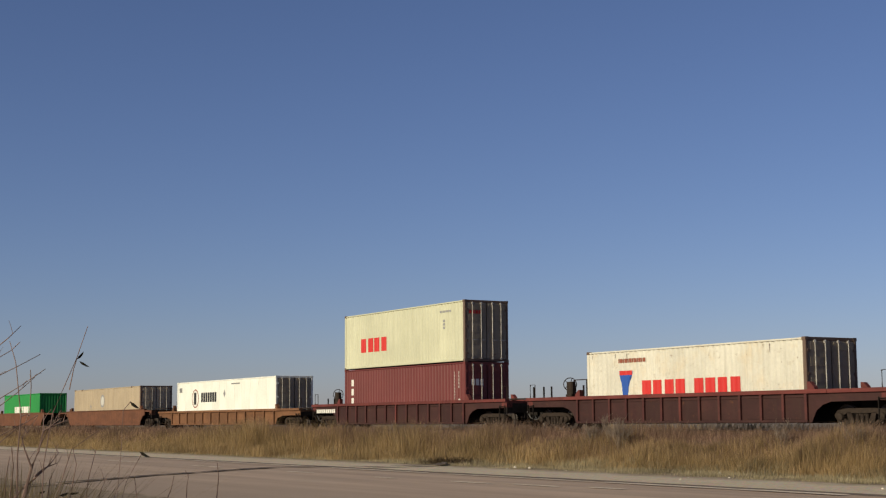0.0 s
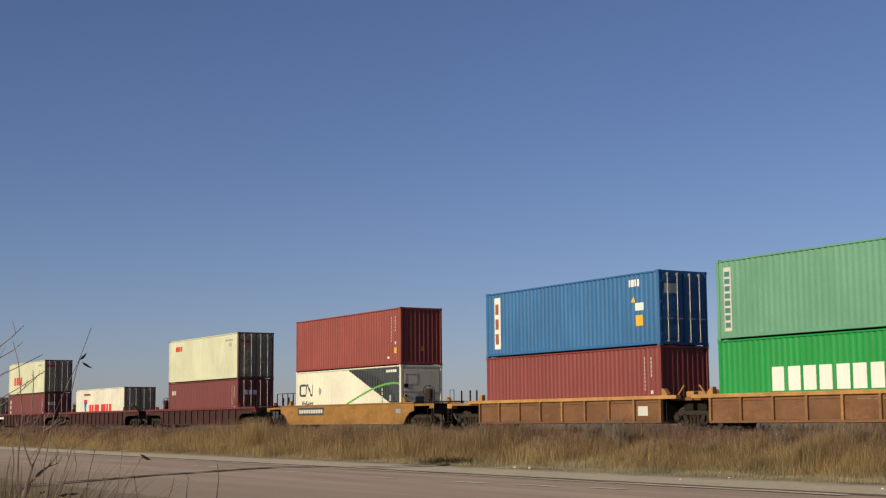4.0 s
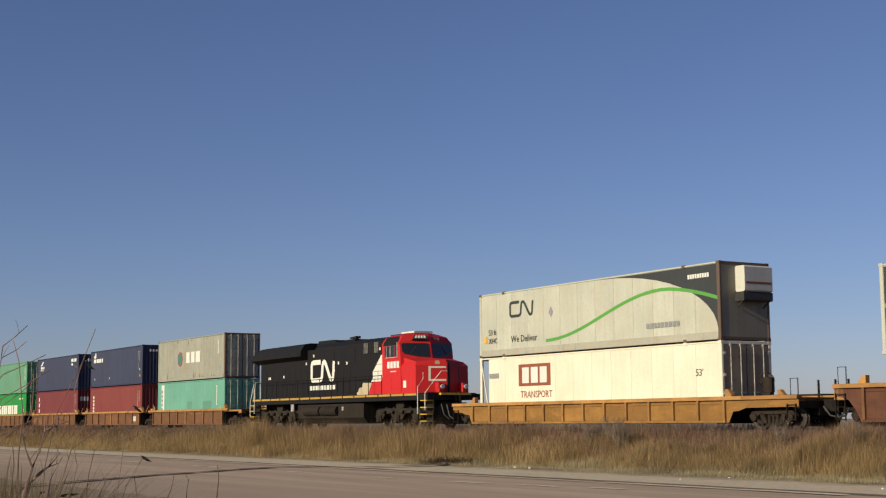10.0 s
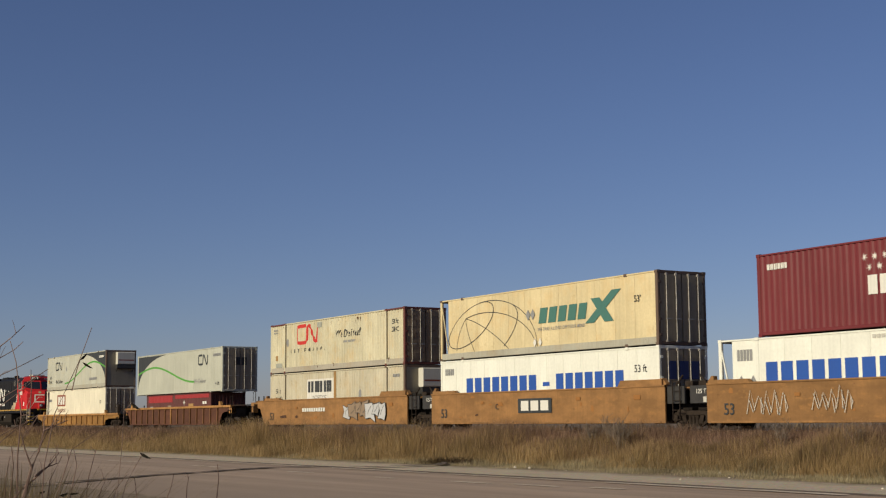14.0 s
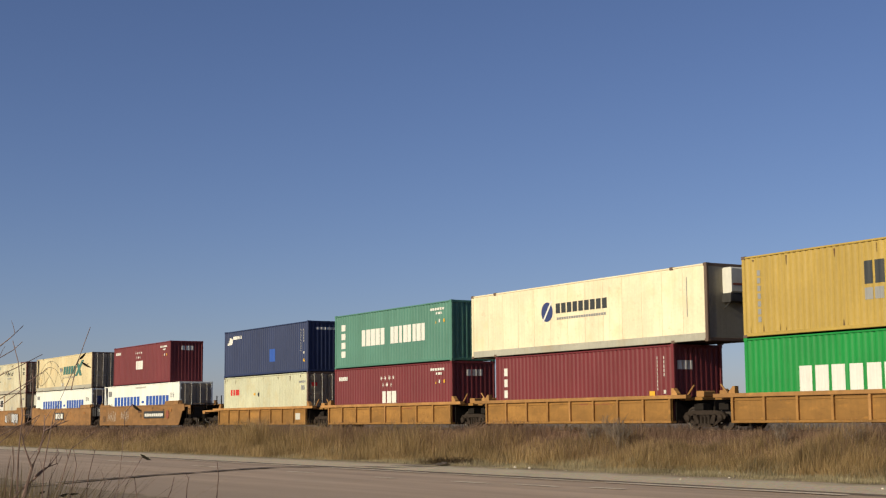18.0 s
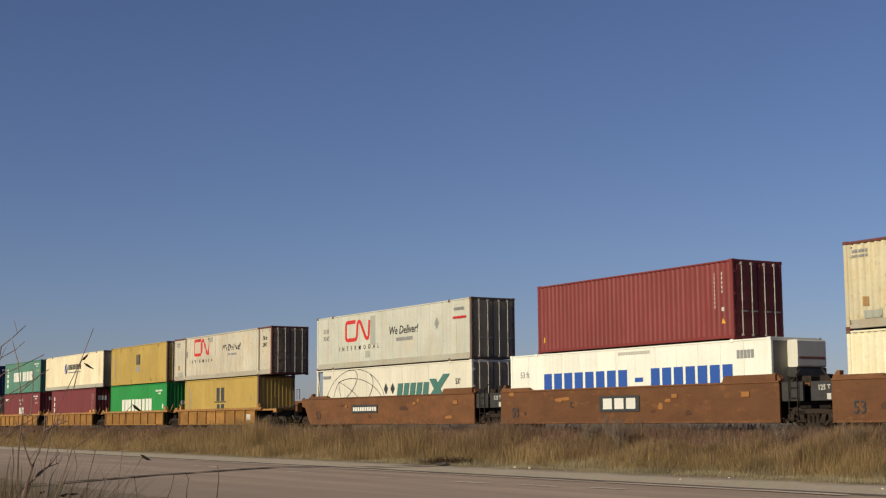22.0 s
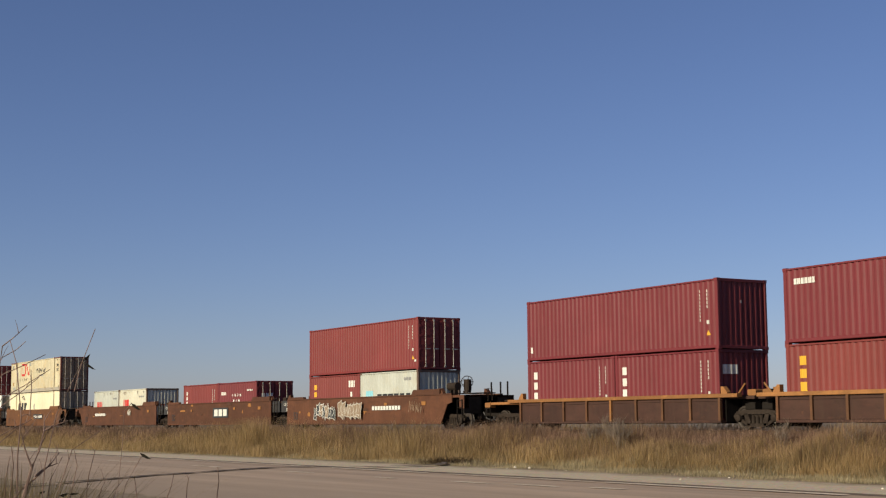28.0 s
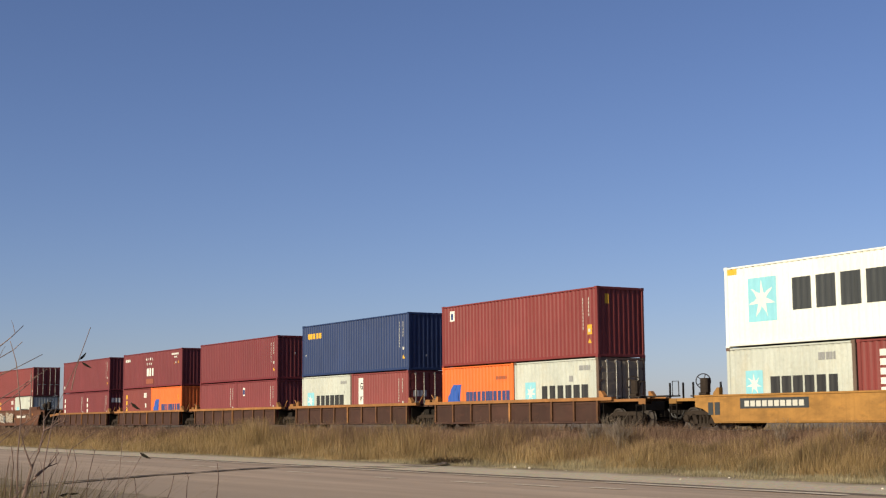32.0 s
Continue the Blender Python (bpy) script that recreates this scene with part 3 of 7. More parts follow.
            part("unit_base", Mesh().box(-0.03, -0.46, zb - 0.34, 0.44, 0.96, zb - 0.01, 0.04), BLACK, cooler, "black underside with fuel line")
            part("unit_stripe", Mesh().box(0.46, -0.36, zb + 0.28, 0.466, 0.88, zb + 0.36), mark_paint("rust"), cooler)
            part("bracket", Mesh().tube([(0.0, -0.38, zb - 0.55), (0.38, -0.38, zb - 0.3)], 0.03).tube([(0.0, 0.88, zb - 0.55), (0.38, 0.88, zb - 0.3)], 0.03), BLACK, cooler)
    if dirt >= 0.45 and not worn and wall == "c":
        marks = list(marks) + drips(length, 30, int(abs(u)), height - 0.16)
    for i, s in enumerate(marks):
        marking(s, wall == "c", box, near + 0.03, x_shift=p0, pitch=pitch, depth=depth, coat=i)
    for s in end_marks:
        marking(s, end == "c", box, length - 0.03 if end == "c" else length - 0.003, end=True, x_shift=near + 0.12, pitch=0.25, depth=0.045)
    MOVING.append((box, u, TRACK, z))
    return box


# ---- well cars ----
def side_frame():
    """The cast side frame of a freight truck, seen from the side, in the truck's space."""
    m = Mesh()
    for y0, y1 in ((-1.10, -0.98),):
        m.extrude([(-1.15, 0.50), (-1.0, 0.66), (-0.55, 0.72), (0.55, 0.72), (1.0, 0.66), (1.15, 0.50), (1.10, 0.40), (0.92, 0.42), (0.62, 0.56), (-0.62, 0.56), (-0.92, 0.42), (-1.10, 0.40)], 1, y0, y1)
        m.extrude([(-0.62, 0.58), (-0.44, 0.58), (-0.30, 0.30), (-0.36, 0.16), (-0.52, 0.18)], 1, y0, y1)
        m.extrude([(0.62, 0.58), (0.44, 0.58), (0.30, 0.30), (0.36, 0.16), (0.52, 0.18)], 1, y0, y1)
        m.extrude([(-0.50, 0.24), (0.50, 0.24), (0.42, 0.12), (-0.42, 0.12)], 1, y0, y1)
        m.extrude([(-1.0, 0.42), (-0.86, 0.46), (-0.46, 0.24), (-0.5, 0.14)], 1, y0 + 0.02, y1)
        m.extrude([(1.0, 0.42), (0.86, 0.46), (0.46, 0.24), (0.5, 0.14)], 1, y0 + 0.02, y1)
        for x in (-0.889, 0.889):
            m.lathe([(0.06, -1.20), (0.13, -1.17), (0.15, -1.10), (0.15, -0.95)], (x, 0, 0.43), 12)
    return m


def spring():
    return Mesh().tube([(0, -1.04, 0.24), (0, -1.04, 0.54)], 0.07, sides=8)


def wheelset(r=0.43):
    m = Mesh()
    for s in (-1, 1):
        prof = [(0.10, -0.86), (0.12, -0.80), (r - 0.10, -0.78), (r - 0.06, -0.81), (r, -0.80), (r, -0.72), (r + 0.025, -0.70), (r + 0.02, -0.68), (r - 0.07, -0.69), (r - 0.12, -0.73), (0.12, -0.72), (0.08, -0.66)]
        m.lathe([(a, b * -s if s > 0 else b) for a, b in (prof if s < 0 else prof)] if s < 0 else [(a, -b) for a, b in prof], (0, 0, 0), 22)
    m.lathe([(0.08, -0.95), (0.08, 0.95)], (0, 0, 0), 10)
    for k in range(3):      # lightening marks on the plate show the turning
        a = 2 * math.pi * k / 3
        m.box(0.22 * math.cos(a) - 0.04, -0.80, 0.22 * math.sin(a) - 0.04, 0.22 * math.cos(a) + 0.04, -0.775, 0.22 * math.sin(a) + 0.04)
    return m


def truck(parent, x, wheelbase=1.778):
    """A two-axle truck under a car, its wheels on the rails."""
    t = part("truck", kept(("truck_bolster",), lambda: Mesh().box(-0.18, -1.05, 0.48, 0.18, 1.05, 0.70, 0.04).lathe([(0.2, -0.02), (0.2, 0.02)], (0, 0, 0.6), 10)), IRON, parent, "grimy two-axle freight truck", at=(x, 0, 0))
    for k in (0, 1):
        f = part("side_frame", kept(("side_frame",), side_frame), IRON, t)
        for x in (-0.2, 0.0, 0.2):
            s = part("coil_spring", kept(("freight_spring",), spring), IRON, t, at=(x, 0, 0))
            if k:
                s.rotation_euler = (0, 0, math.pi)
        if k:
            f.rotation_euler = (0, 0, math.pi)
    for a in (-wheelbase / 2, wheelbase / 2):
        w = part("wheelset", kept(("wheelset",), wheelset), WHEEL_STEEL, t)
        ROLLING.append((w, a, 0.43))
    return t


def brake_wheel(car, x, y, z, drum):
    stand = part("brake_stand", kept(("brake_stand",), lambda: Mesh().box(-0.20, -0.10, 0, 0.20, 0.10, 0.10, 0.02).box(-0.14, -0.12, 0.1, 0.26, 0.12, 0.62, 0.05)), IRON, car, "dark brake housing", at=(x, y, z + 0.1))
    if drum:
        part("air_drum", kept(("air_drum",), lambda: Mesh().tube([(-1.55, 0.0, 0.42), (-1.50, 0.0, 0.42), (-0.85, 0.0, 0.42), (-0.80, 0.0, 0.42)], 0.19, sides=14).box(-1.4, -0.1, 0.0, -1.3, 0.1, 0.3).box(-1.05, -0.1, 0.0, -0.95, 0.1, 0.3)), IRON, car, "dark round air drum", at=(x, y, z))

    def rim():
        m = Mesh()
        n, r = 20, 0.27
        m.tube([(-0.26, r * math.cos(2 * math.pi * i / n), r * math.sin(2 * math.pi * i / n)) for i in range(n + 1)], 0.02, sides=5)
        for i in range(5):
            a = 2 * math.pi * i / 5
            m.tube([(-0.22, 0, 0), (-0.26, r * math.cos(a), r * math.sin(a))], 0.015, sides=4)
        return m.tube([(-0.3, 0, 0), (-0.1, 0, 0)], 0.04)
    wh = part("hand_wheel", kept(("hand_wheel",), rim), IRON, stand, at=(0, 0, 0.52))
    wh.rotation_euler = (0, 0, math.radians(-35))


def railing(car, x0, x1, y, z, h=0.72, posts=5):
    m = Mesh().tube([(x0, y, z + h), (x1, y, z + h)], 0.022, sides=5)
    part("hand_rail", m, IRON, car)
    for i in range(posts):
        x = x0 + (x1 - x0) * i / (posts - 1)
        part("rail_post", kept(("rail_post", h), lambda: Mesh().box(-0.025, -0.025, 0, 0.025, 0.025, h)), IRON, car, at=(x, y, z))


def coupler(car, x, s):
    m = Mesh().box(x, -0.22, 0.62, x + s * 0.75, 0.22, 1.05, 0.03) if s > 0 else Mesh().box(x + s * 0.75, -0.22, 0.62, x, 0.22, 1.05, 0.03)
    m.box(min(x + s * 0.62, x + s * 0.95), -0.26, 0.58, max(x + s * 0.62, x + s * 0.95), 0.26, 1.10, 0.05)
    part("coupler", m, GRIME_SHADE, car)
    part("air_hose", Mesh().tube([(x + s * 0.2, -0.45, 0.8), (x + s * 0.45, -0.42, 0.5), (x + s * 0.8, -0.35, 0.42), (x + s * 1.0, -0.3, 0.6)], 0.03), BLACK, car)


def well_car(a, b, w0, w1, rgb, chord, style="rib", ribs=9, left="art", right="art", top=1.32, label="", marks=(), brake="", rails="", dirt=0.6, rust=0.5):
    """A container well car that reaches from a to b on the train, its well from w0 to w1. Ends: art shares a truck with the next unit, open has its own truck and coupler."""
    car = thing("well_car", label, "railway car", "well cars of the train")
    mat, mchord = paint(rgb, dirt, rust, 0.7), paint(chord, dirt * 0.8, rust * 0.6, 0.65)
    mrib = paint(tuple(0.72 * p + 0.28 * q for p, q in zip(rgb, chord)), dirt, rust, 0.65)
    L, x0, x1 = b - a, w0 - a, w1 - a
    bot = 0.26
    lo, hi = x0 - 0.12, x1 + 0.12
    for s in (-1, 1):
        if style == "rib":
            def chordm():
                return Mesh().box(lo - 0.9, -1.50, top - 0.14, hi + 0.9, -1.26, top, 0.012)
            pieces = [("top_chord", chordm(), mchord), ("side_panel", Mesh().box(lo, -1.40, bot + 0.08, hi, -1.375, top - 0.14), mat), ("bottom_chord", Mesh().box(lo, -1.48, bot, hi, -1.22, bot + 0.09, 0.012), mat),
                      ("mid_ledge", Mesh().box(lo, -1.425, top - 0.26, hi, -1.40, top - 0.225), mat)]
        else:
            lend = [(lo - 0.22, bot), (lo - 0.22, top)] if left == "art" else [(lo - 0.12, bot), (lo - 0.35, bot + 0.32), (lo - 0.75, top - 0.5), (lo - 1.15, top - 0.42), (lo - 1.15, top)]
            rend = [(hi + 0.22, top), (hi + 0.22, bot)] if right == "art" else [(hi + 1.15, top), (hi + 1.15, top - 0.42), (hi + 0.75, top - 0.5), (hi + 0.35, bot + 0.32), (hi + 0.12, bot)]
            ring = lend + rend
            c0, c1 = lo - (0.22 if left == "art" else 1.15), hi + (0.22 if right == "art" else 1.15)
            pieces = [("side_panel", Mesh().extrude(ring, 1, -1.42, -1.36), mat), ("top_chord", Mesh().box(c0, -1.45, top - 0.07, c1, -1.27, top, 0.015), mchord), ("bottom_chord", Mesh().box(lo, -1.445, bot - 0.005, hi, -1.22, bot + 0.07, 0.012), mat)]
        for name, m, mm in pieces:
            if s > 0:
                m.v = [(x, -y, z) for x, y, z in m.v]
            part(name, m, mm, car)
        if style == "rib":
            rib = kept(("rib", top, s), lambda: Mesh().extrude([(-0.055, bot + 0.08), (0.055, bot + 0.08), (0.055, top - 0.14), (-0.055, top - 0.14)], 1, s * 1.40, s * 1.49))
            for i in range(ribs):
                x = lo + 0.06 + (hi - lo - 0.12) * i / (ribs - 1)
                part("rib", rib, mchord if i == ribs // 2 else mrib, car, at=(x, 0, 0))
                if s < 0 and i < ribs - 1:
                    w = (hi - lo - 0.12) / (ribs - 1) - 0.11
                    part("bay_panel", kept(("bay_panel", round(w, 2), top), lambda: Mesh().box(0, -1.412, bot + 0.11, w, -1.399, top - 0.29, 0.004)), mat, car, at=(x + 0.055, 0, 0))
            for e, mode, end_x in ((-1, left, lo), (1, right, hi)):
                if mode == "art" or top == 1.30:
                    continue
                reach = (0.75 if e < 0 else L - 0.75) - end_x
                way = [(0, bot), (0, top - 0.14), (reach, top - 0.14), (reach, top - 0.40), (e * 1.0, top - 0.42), (e * 0.62, top - 0.52), (e * 0.34, bot + 0.40), (e * 0.12, bot + 0.02)]
                part("arched_end", Mesh().extrude([(end_x + p, q) for p, q in way], 1, min(s * 1.40, s * 1.37), max(s * 1.40, s * 1.37)), mat, car)
                part("end_chord", Mesh().box(min(end_x + e * 0.9, end_x + reach), min(s * 1.26, s * 1.48), top - 0.14, max(end_x + e * 0.9, end_x + reach), max(s * 1.26, s * 1.48), top - 0.004, 0.012), mchord, car)
    # floor of the well and its ends
    for i in range(5):
        x = x0 + 0.4 + (x1 - x0 - 0.8) * i / 4
        part("cross_beam", kept(("cross_beam",), lambda: Mesh().box(-0.18, -1.25, 0.24, 0.18, 1.25, 0.325)), IRON, car, at=(x, 0, 0))
    for s, xe, mode in ((-1, x0, left), (1, x1, right)):
        edge = 0.0 if s < 0 else L
        lim = edge - s * (0.12 if mode == "art" else 0.75)
        q0, q1 = sorted((xe + s * 0.1, lim))
        # bulkhead and deck over the truck
        part("bulkhead", Mesh().box(min(xe + s * 0.08, xe + s * 0.14), -1.22, 0.3, max(xe + s * 0.08, xe + s * 0.14), 1.22, top - 0.05), GRIME_SHADE, car)
        wide = 1.38 if mode != "art" else 1.05
        part("end_deck", Mesh().box(q0, -wide, top - 0.20, q1, wide, top - 0.09, 0.01), mchord if mode != "art" else mat, car)
        # wide near-black sill, fills the shaded gap round the truck
        part("centre_sill", Mesh().box(q0, -0.45, 0.50, q1, 0.45, top - 0.20), GRIME_SHADE, car)
        for y in (-1.36, 1.18):
            g = Mesh().extrude([(0, 0), (0.32, 0), (0.32, 0.06), (0.12, 0.26), (0, 0.26)] if s > 0 else [(0, 0), (-0.32, 0), (-0.32, 0.06), (-0.12, 0.26), (0, 0.26)], 1, y, y + 0.18)
            part("container_guide", g, mchord, car, at=(xe + s * 0.03, 0, top))
        if mode == "art":
            if s > 0:
                truck(car, L)
            for y in (-0.75, 0.75):
                part("side_bearing", kept(("side_bearing",), lambda: Mesh().box(-0.25, -0.2, 0.72, 0.25, 0.2, 0.98, 0.03)), GRIME_SHADE, car, at=(edge - s * 0.45, y, 0))
            lever = Mesh().tube([(edge - s * 0.9, -1.1, top - 0.05), (edge - s * 0.5, -1.1, top + 0.35)], 0.035).box(min(edge - s * 0.2, edge - s * 0.62), -0.9, top - 0.08, max(edge - s * 0.2, edge - s * 0.62), -0.35, top + 0.14, 0.03)
            part("end_fitting", lever, mchord if style == "rib" else IRON, car)
            if style != "rib":
                e0, e1 = sorted((xe + s * 0.36, edge - s * 0.18))
                part("end_box", Mesh().box(e0, -1.32, 0.98, e1, -1.24, top - 0.06, 0.01), BLACK, car, "black end panel")
                if s > 0:
                    part("end_ladder", ladder(-1.40, 0.35, top + 0.15), IRON, car, at=(edge - s * 0.55, 0, 0))
        else:
            tx = edge - s * (0.75 + 1.55)
            truck(car, tx)
            part("end_sill", Mesh().box(min(lim, lim - s * 0.14), -1.38, 0.75, max(lim, lim - s * 0.14), 1.38, top - 0.09), GRIME_SHADE, car)
            for y in (-1.40, 1.10):
                part("sill_bracket", Mesh().box(min(lim, lim - s * 0.42), y, 0.98, max(lim, lim - s * 0.42), y + 0.3, top - 0.1, 0.02), mchord, car)
            coupler(car, lim, s)
            part("side_step", ladder(-1.44, 0.32, top - 0.3), GRIME_SHADE, car, at=(lim - s * 0.3, 0, 0))
            part("grab_iron", Mesh().tube([(lim - s * 0.1, -1.3, top), (lim - s * 0.1, -1.3, top + 0.55), (lim - s * 0.45, -1.3, top + 0.55), (lim - s * 0.45, -1.3, top)], 0.02, sides=5), IRON, car)
            for k in (0.9, 1.5, 2.3):
                part("deck_post", kept(("deck_post",), lambda: Mesh().box(-0.045, -0.05, 0, 0.045, 0.05, 0.62)), GRIME_SHADE, car, at=(lim - s * (k - 0.8), 1.1, top - 0.1)).scale = (0.6, 0.6, 1.05)
            part("walkway", Mesh().box(min(lim, lim - s * 2.2), -0.35, top - 0.02, max(lim, lim - s * 2.2), 0.35, top + 0.03), IRON, car)
    if brake:
        brake_wheel(car, (x0 - 1.5) if brake in "lL" else (x1 + 1.55), -0.75, top - 0.08, brake in "LR")
    if "l" in rails:
        railing(car, 0.5, x0 - 0.3, 1.30, top - 0.1, 0.9)
    if "r" in rails:
        railing(car, x1 + 0.3, L - 0.5, 1.30, top - 0.1, 0.9)
    y = -1.40 if style == "rib" else -1.42
    for i, s in enumerate(marks):
        marking(s, False, car, y, coat=i)
    MOVING.append((car, a, TRACK, RAIL))
    return car


def ladder(y, z0, z1):
    m = Mesh()
    for x in (-0.2, 0.2):
        m.box(x - 0.015, y - 0.02, z0, x + 0.015, y + 0.02, z1)
    n = int((z1 - z0) / 0.3)
    for i in range(n + 1):
        zz = z0 + 0.04 + (z1 - z0 - 0.08) * i / max(1, n)
        m.box(-0.2, y - 0.015, zz - 0.012, 0.2, y + 0.015, zz + 0.012)
    return m


# ---- the train, from its front to its rear ----
HC, STD, FT40, FT20, FT53 = 2.896, 2.591, 12.192, 6.058, 16.154
LOW, DEEP = 1.43, 1.345
MAROON, REDDISH, BRICKRED = (0.178, 0.029, 0.034), (0.215, 0.044, 0.038), (0.255, 0.051, 0.037)
DEEPRED, CRIMSON = (0.215, 0.038, 0.035), (0.225, 0.040, 0.036)
CREAM, WHITE = (0.60, 0.595, 0.42), (0.89, 0.89, 0.80)
NAVY, SLATE, MIDBLUE = (0.028, 0.042, 0.110), (0.036, 0.045, 0.098), (0.032, 0.135, 0.32)
GREEN, FADED, TEAL, SEAGREEN = (0.015, 0.27, 0.050), (0.13, 0.31, 0.195), (0.155, 0.39, 0.30), (0.095, 0.24, 0.18)
GREY, PALEGREY, MUSTARD, ORANGE, BEIGE = (0.36, 0.36, 0.30), (0.54, 0.56, 0.50), (0.48, 0.33, 0.075), (0.80, 0.165, 0.028), (0.46, 0.37, 0.25)
CAR_YELLOW, CAR_TAN, CAR_RUST, CAR_MAROON, CAR_BROWN = (0.35, 0.175, 0.042), (0.195, 0.090, 0.040), (0.155, 0.062, 0.03), (0.050, 0.017, 0.015), (0.066, 0.029, 0.020)
CHORD_YELLOW, CHORD_RED = (0.46, 0.235, 0.075), (0.155, 0.036, 0.030)


def codes(L, H, ink="white"):
    """Upright rows of small owner's codes near the right end."""
    return [("v", L - 1.05, 0.40 * H, 0.04, 0.46 * H, 9, "pale"), ("v", L - 0.62, 0.58 * H, 0.055, 0.28 * H, 5, "pale"), ("tri", L - 0.57, 0.24 * H, 0.10, "yellow"), ("r", L - 0.64, 0.36 * H, 0.12, 0.14, "pale")]


def codes_top(L, H, ink="white"):
    return [("w", L - 2.0, H - 0.42, 1.25, 0.12, 10, ink), ("w", L - 1.5, H - 0.62, 0.6, 0.11, 4, ink), ("tri", L - 1.5, H - 0.95, 0.09, "yellow"), ("r", L - 1.2, H - 1.02, 0.1, 0.16, ink), ("r", L - 0.8, H - 1.02, 0.1, 0.16, "yellow")]


def hook(x, z, w, h, t):
    """A plain ribbon that runs round a square and on in one zigzag."""
    way = ((0.41, 1.0), (0.08, 1.0), (0.02, 0.96), (0.0, 0.86), (0.0, 0.14), (0.02, 0.04), (0.08, 0.0), (0.37, 0.0), (0.44, 0.05), (0.47, 0.16), (0.50, 0.82), (0.52, 0.94), (0.56, 1.0), (0.61, 0.96), (0.65, 0.84), (0.82, 0.16), (0.86, 0.04), (0.90, 0.0), (0.95, 0.05), (0.97, 0.16), (1.0, 1.0))
    pts = [(x + a * w, z + b * h) for a, b in way]
    return ("ribbon", pts, t)


def sweep(x0, x1, z0, z1, flip=False, peak=0.72):
    """A green line that swings up and over."""
    pts = []
    for i in range(25):
        k = i / 24
        y = 0.5 - 0.5 * math.cos(math.pi * min(1, k / peak)) if k < peak else 1 - 0.35 * ((k - peak) / 0.28) ** 1.6
        xx = x0 + (x1 - x0) * k
        pts.append((xx if not flip else x0 + x1 - xx, z0 + (z1 - z0) * y))
    return pts


def dark_corner(x0, x1, z0, z1, flip=False):
    pts = [(x1, z1), (x0, z1)]
    for i in range(1, 13):
        a = i / 12 * math.pi / 2
        pts.append((x0 + (x1 - x0) * math.sin(a), z1 - (z1 - z0) * (1 - math.cos(a))))
    return pts if not flip else [(x0 + x1 - x, z) for x, z in pts][::-1]


def fan_lines(cx, z, r, ink):
    """Meridians and parallels of a tilted half globe."""
    tilt = math.radians(38)

    def seen(lat, lon):
        x, y, up = math.cos(lat) * math.sin(lon), math.cos(lat) * math.cos(lon), math.sin(lat)
        y, up = y * math.cos(0.5) + up * math.sin(0.5), up * math.cos(0.5) - y * math.sin(0.5)
        return x * math.cos(tilt) - up * math.sin(tilt), x * math.sin(tilt) + up * math.cos(tilt), y

    def drawn(way):
        run = []
        for a, b, front in way:
            if b > 0.0 and front > -0.02:
                run.append((cx + r * a, z + 0.61 * r * b))
            elif len(run) > 3:
                break
            else:
                run = []
        return run
    out = [("ribbon", [(cx + r * math.cos(math.pi * i / 28), z + 0.61 * r * math.sin(math.pi * i / 28)) for i in range(29)], 0.034, ink)]
    steps = [math.pi * (k / 40 - 0.5) for k in range(41)]
    lines = [[seen(a, math.radians(lon)) for a in steps] for lon in (-60, -20, 20, 60)] + [[seen(math.radians(lat), 2 * a) for a in steps] for lat in (-20, 20, 52)]
    return out + [("ribbon", run, 0.034, ink) for run in map(drawn, lines) if len(run) > 3]


def seven_stars(x, z, ink="white"):
    return [("star", x + 0.42 * i, z + 0.32, 0.14, 7, ink) for i in range(4)] + [("star", x + 0.2 + 0.42 * i, z - 0.02, 0.14, 7, ink) for i in range(3)]


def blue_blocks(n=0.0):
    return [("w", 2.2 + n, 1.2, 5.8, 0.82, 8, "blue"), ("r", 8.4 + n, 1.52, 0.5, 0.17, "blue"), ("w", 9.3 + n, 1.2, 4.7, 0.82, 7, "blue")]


def drips(L, n, seed, top=2.7):
    """Rust runs from the lower rail and under the roof."""
    rnd, out = random.Random(seed), {"stain": [], "run": []}
    for i in range(n):
        x, w, h = rnd.uniform(0.3, L - 0.4), rnd.uniform(0.015, 0.06), rnd.uniform(0.06, 0.45) * rnd.uniform(0.4, 1)
        if rnd.random() < 0.3:
            x = rnd.choice((0.25, 1.85, 2.1, L - 2.15, L - 1.85, L - 0.35)) + rnd.uniform(-0.15, 0.15)
        x = max(0.2, x)
        z = 0.18 if rnd.random() < 0.65 else top - h
        out["stain" if rnd.random() < 0.4 else "run"].append([(x, z), (x + w, z), (x + 0.7 * w, z + h), (x + 0.3 * w, z + h)] if z < 1 else [(x + 0.3 * w, z), (x + 0.7 * w, z), (x + w, z + h), (x, z + h)])
    return [("runs", v, k) for k, v in out.items() if v]


def deliver(seed, red_logo=True):
    ink = "red" if red_logo else "dark"
    out = [hook(3.62, 1.66, 2.6, 0.95, 0.20) + (ink,), ("t", 2.8, 1.13, 0.22, "INTERMODAL", 4.4, "black"), ("t", 8.35, 1.72, 0.42, "We Deliver!", 0, 0.18, "black"), ("w", 9.3, 1.42, 1.6, 0.12, 9, "grey"), ("d", 2.3, 1.75, 0.24, "grey"), ("t", 14.75, 2.1, 0.25, "53 ft", "dark"), ("t", 14.75, 1.7, 0.25, "XHC", "dark"), ("w", 0.3, 2.5, 0.7, 0.1, 5, "grey"), ("w", 0.3, 2.35, 0.7, 0.08, 5, "grey"), ("r", 0.75, 0.75, 0.2, 0.3, "ochre"), ("r", 6.2, 2.42, 0.5, 0.28, "dim"), ("r", 0.8, 0.35, 0.7, 0.25, "dim")]
    return out + drips(FT53, 46, seed)


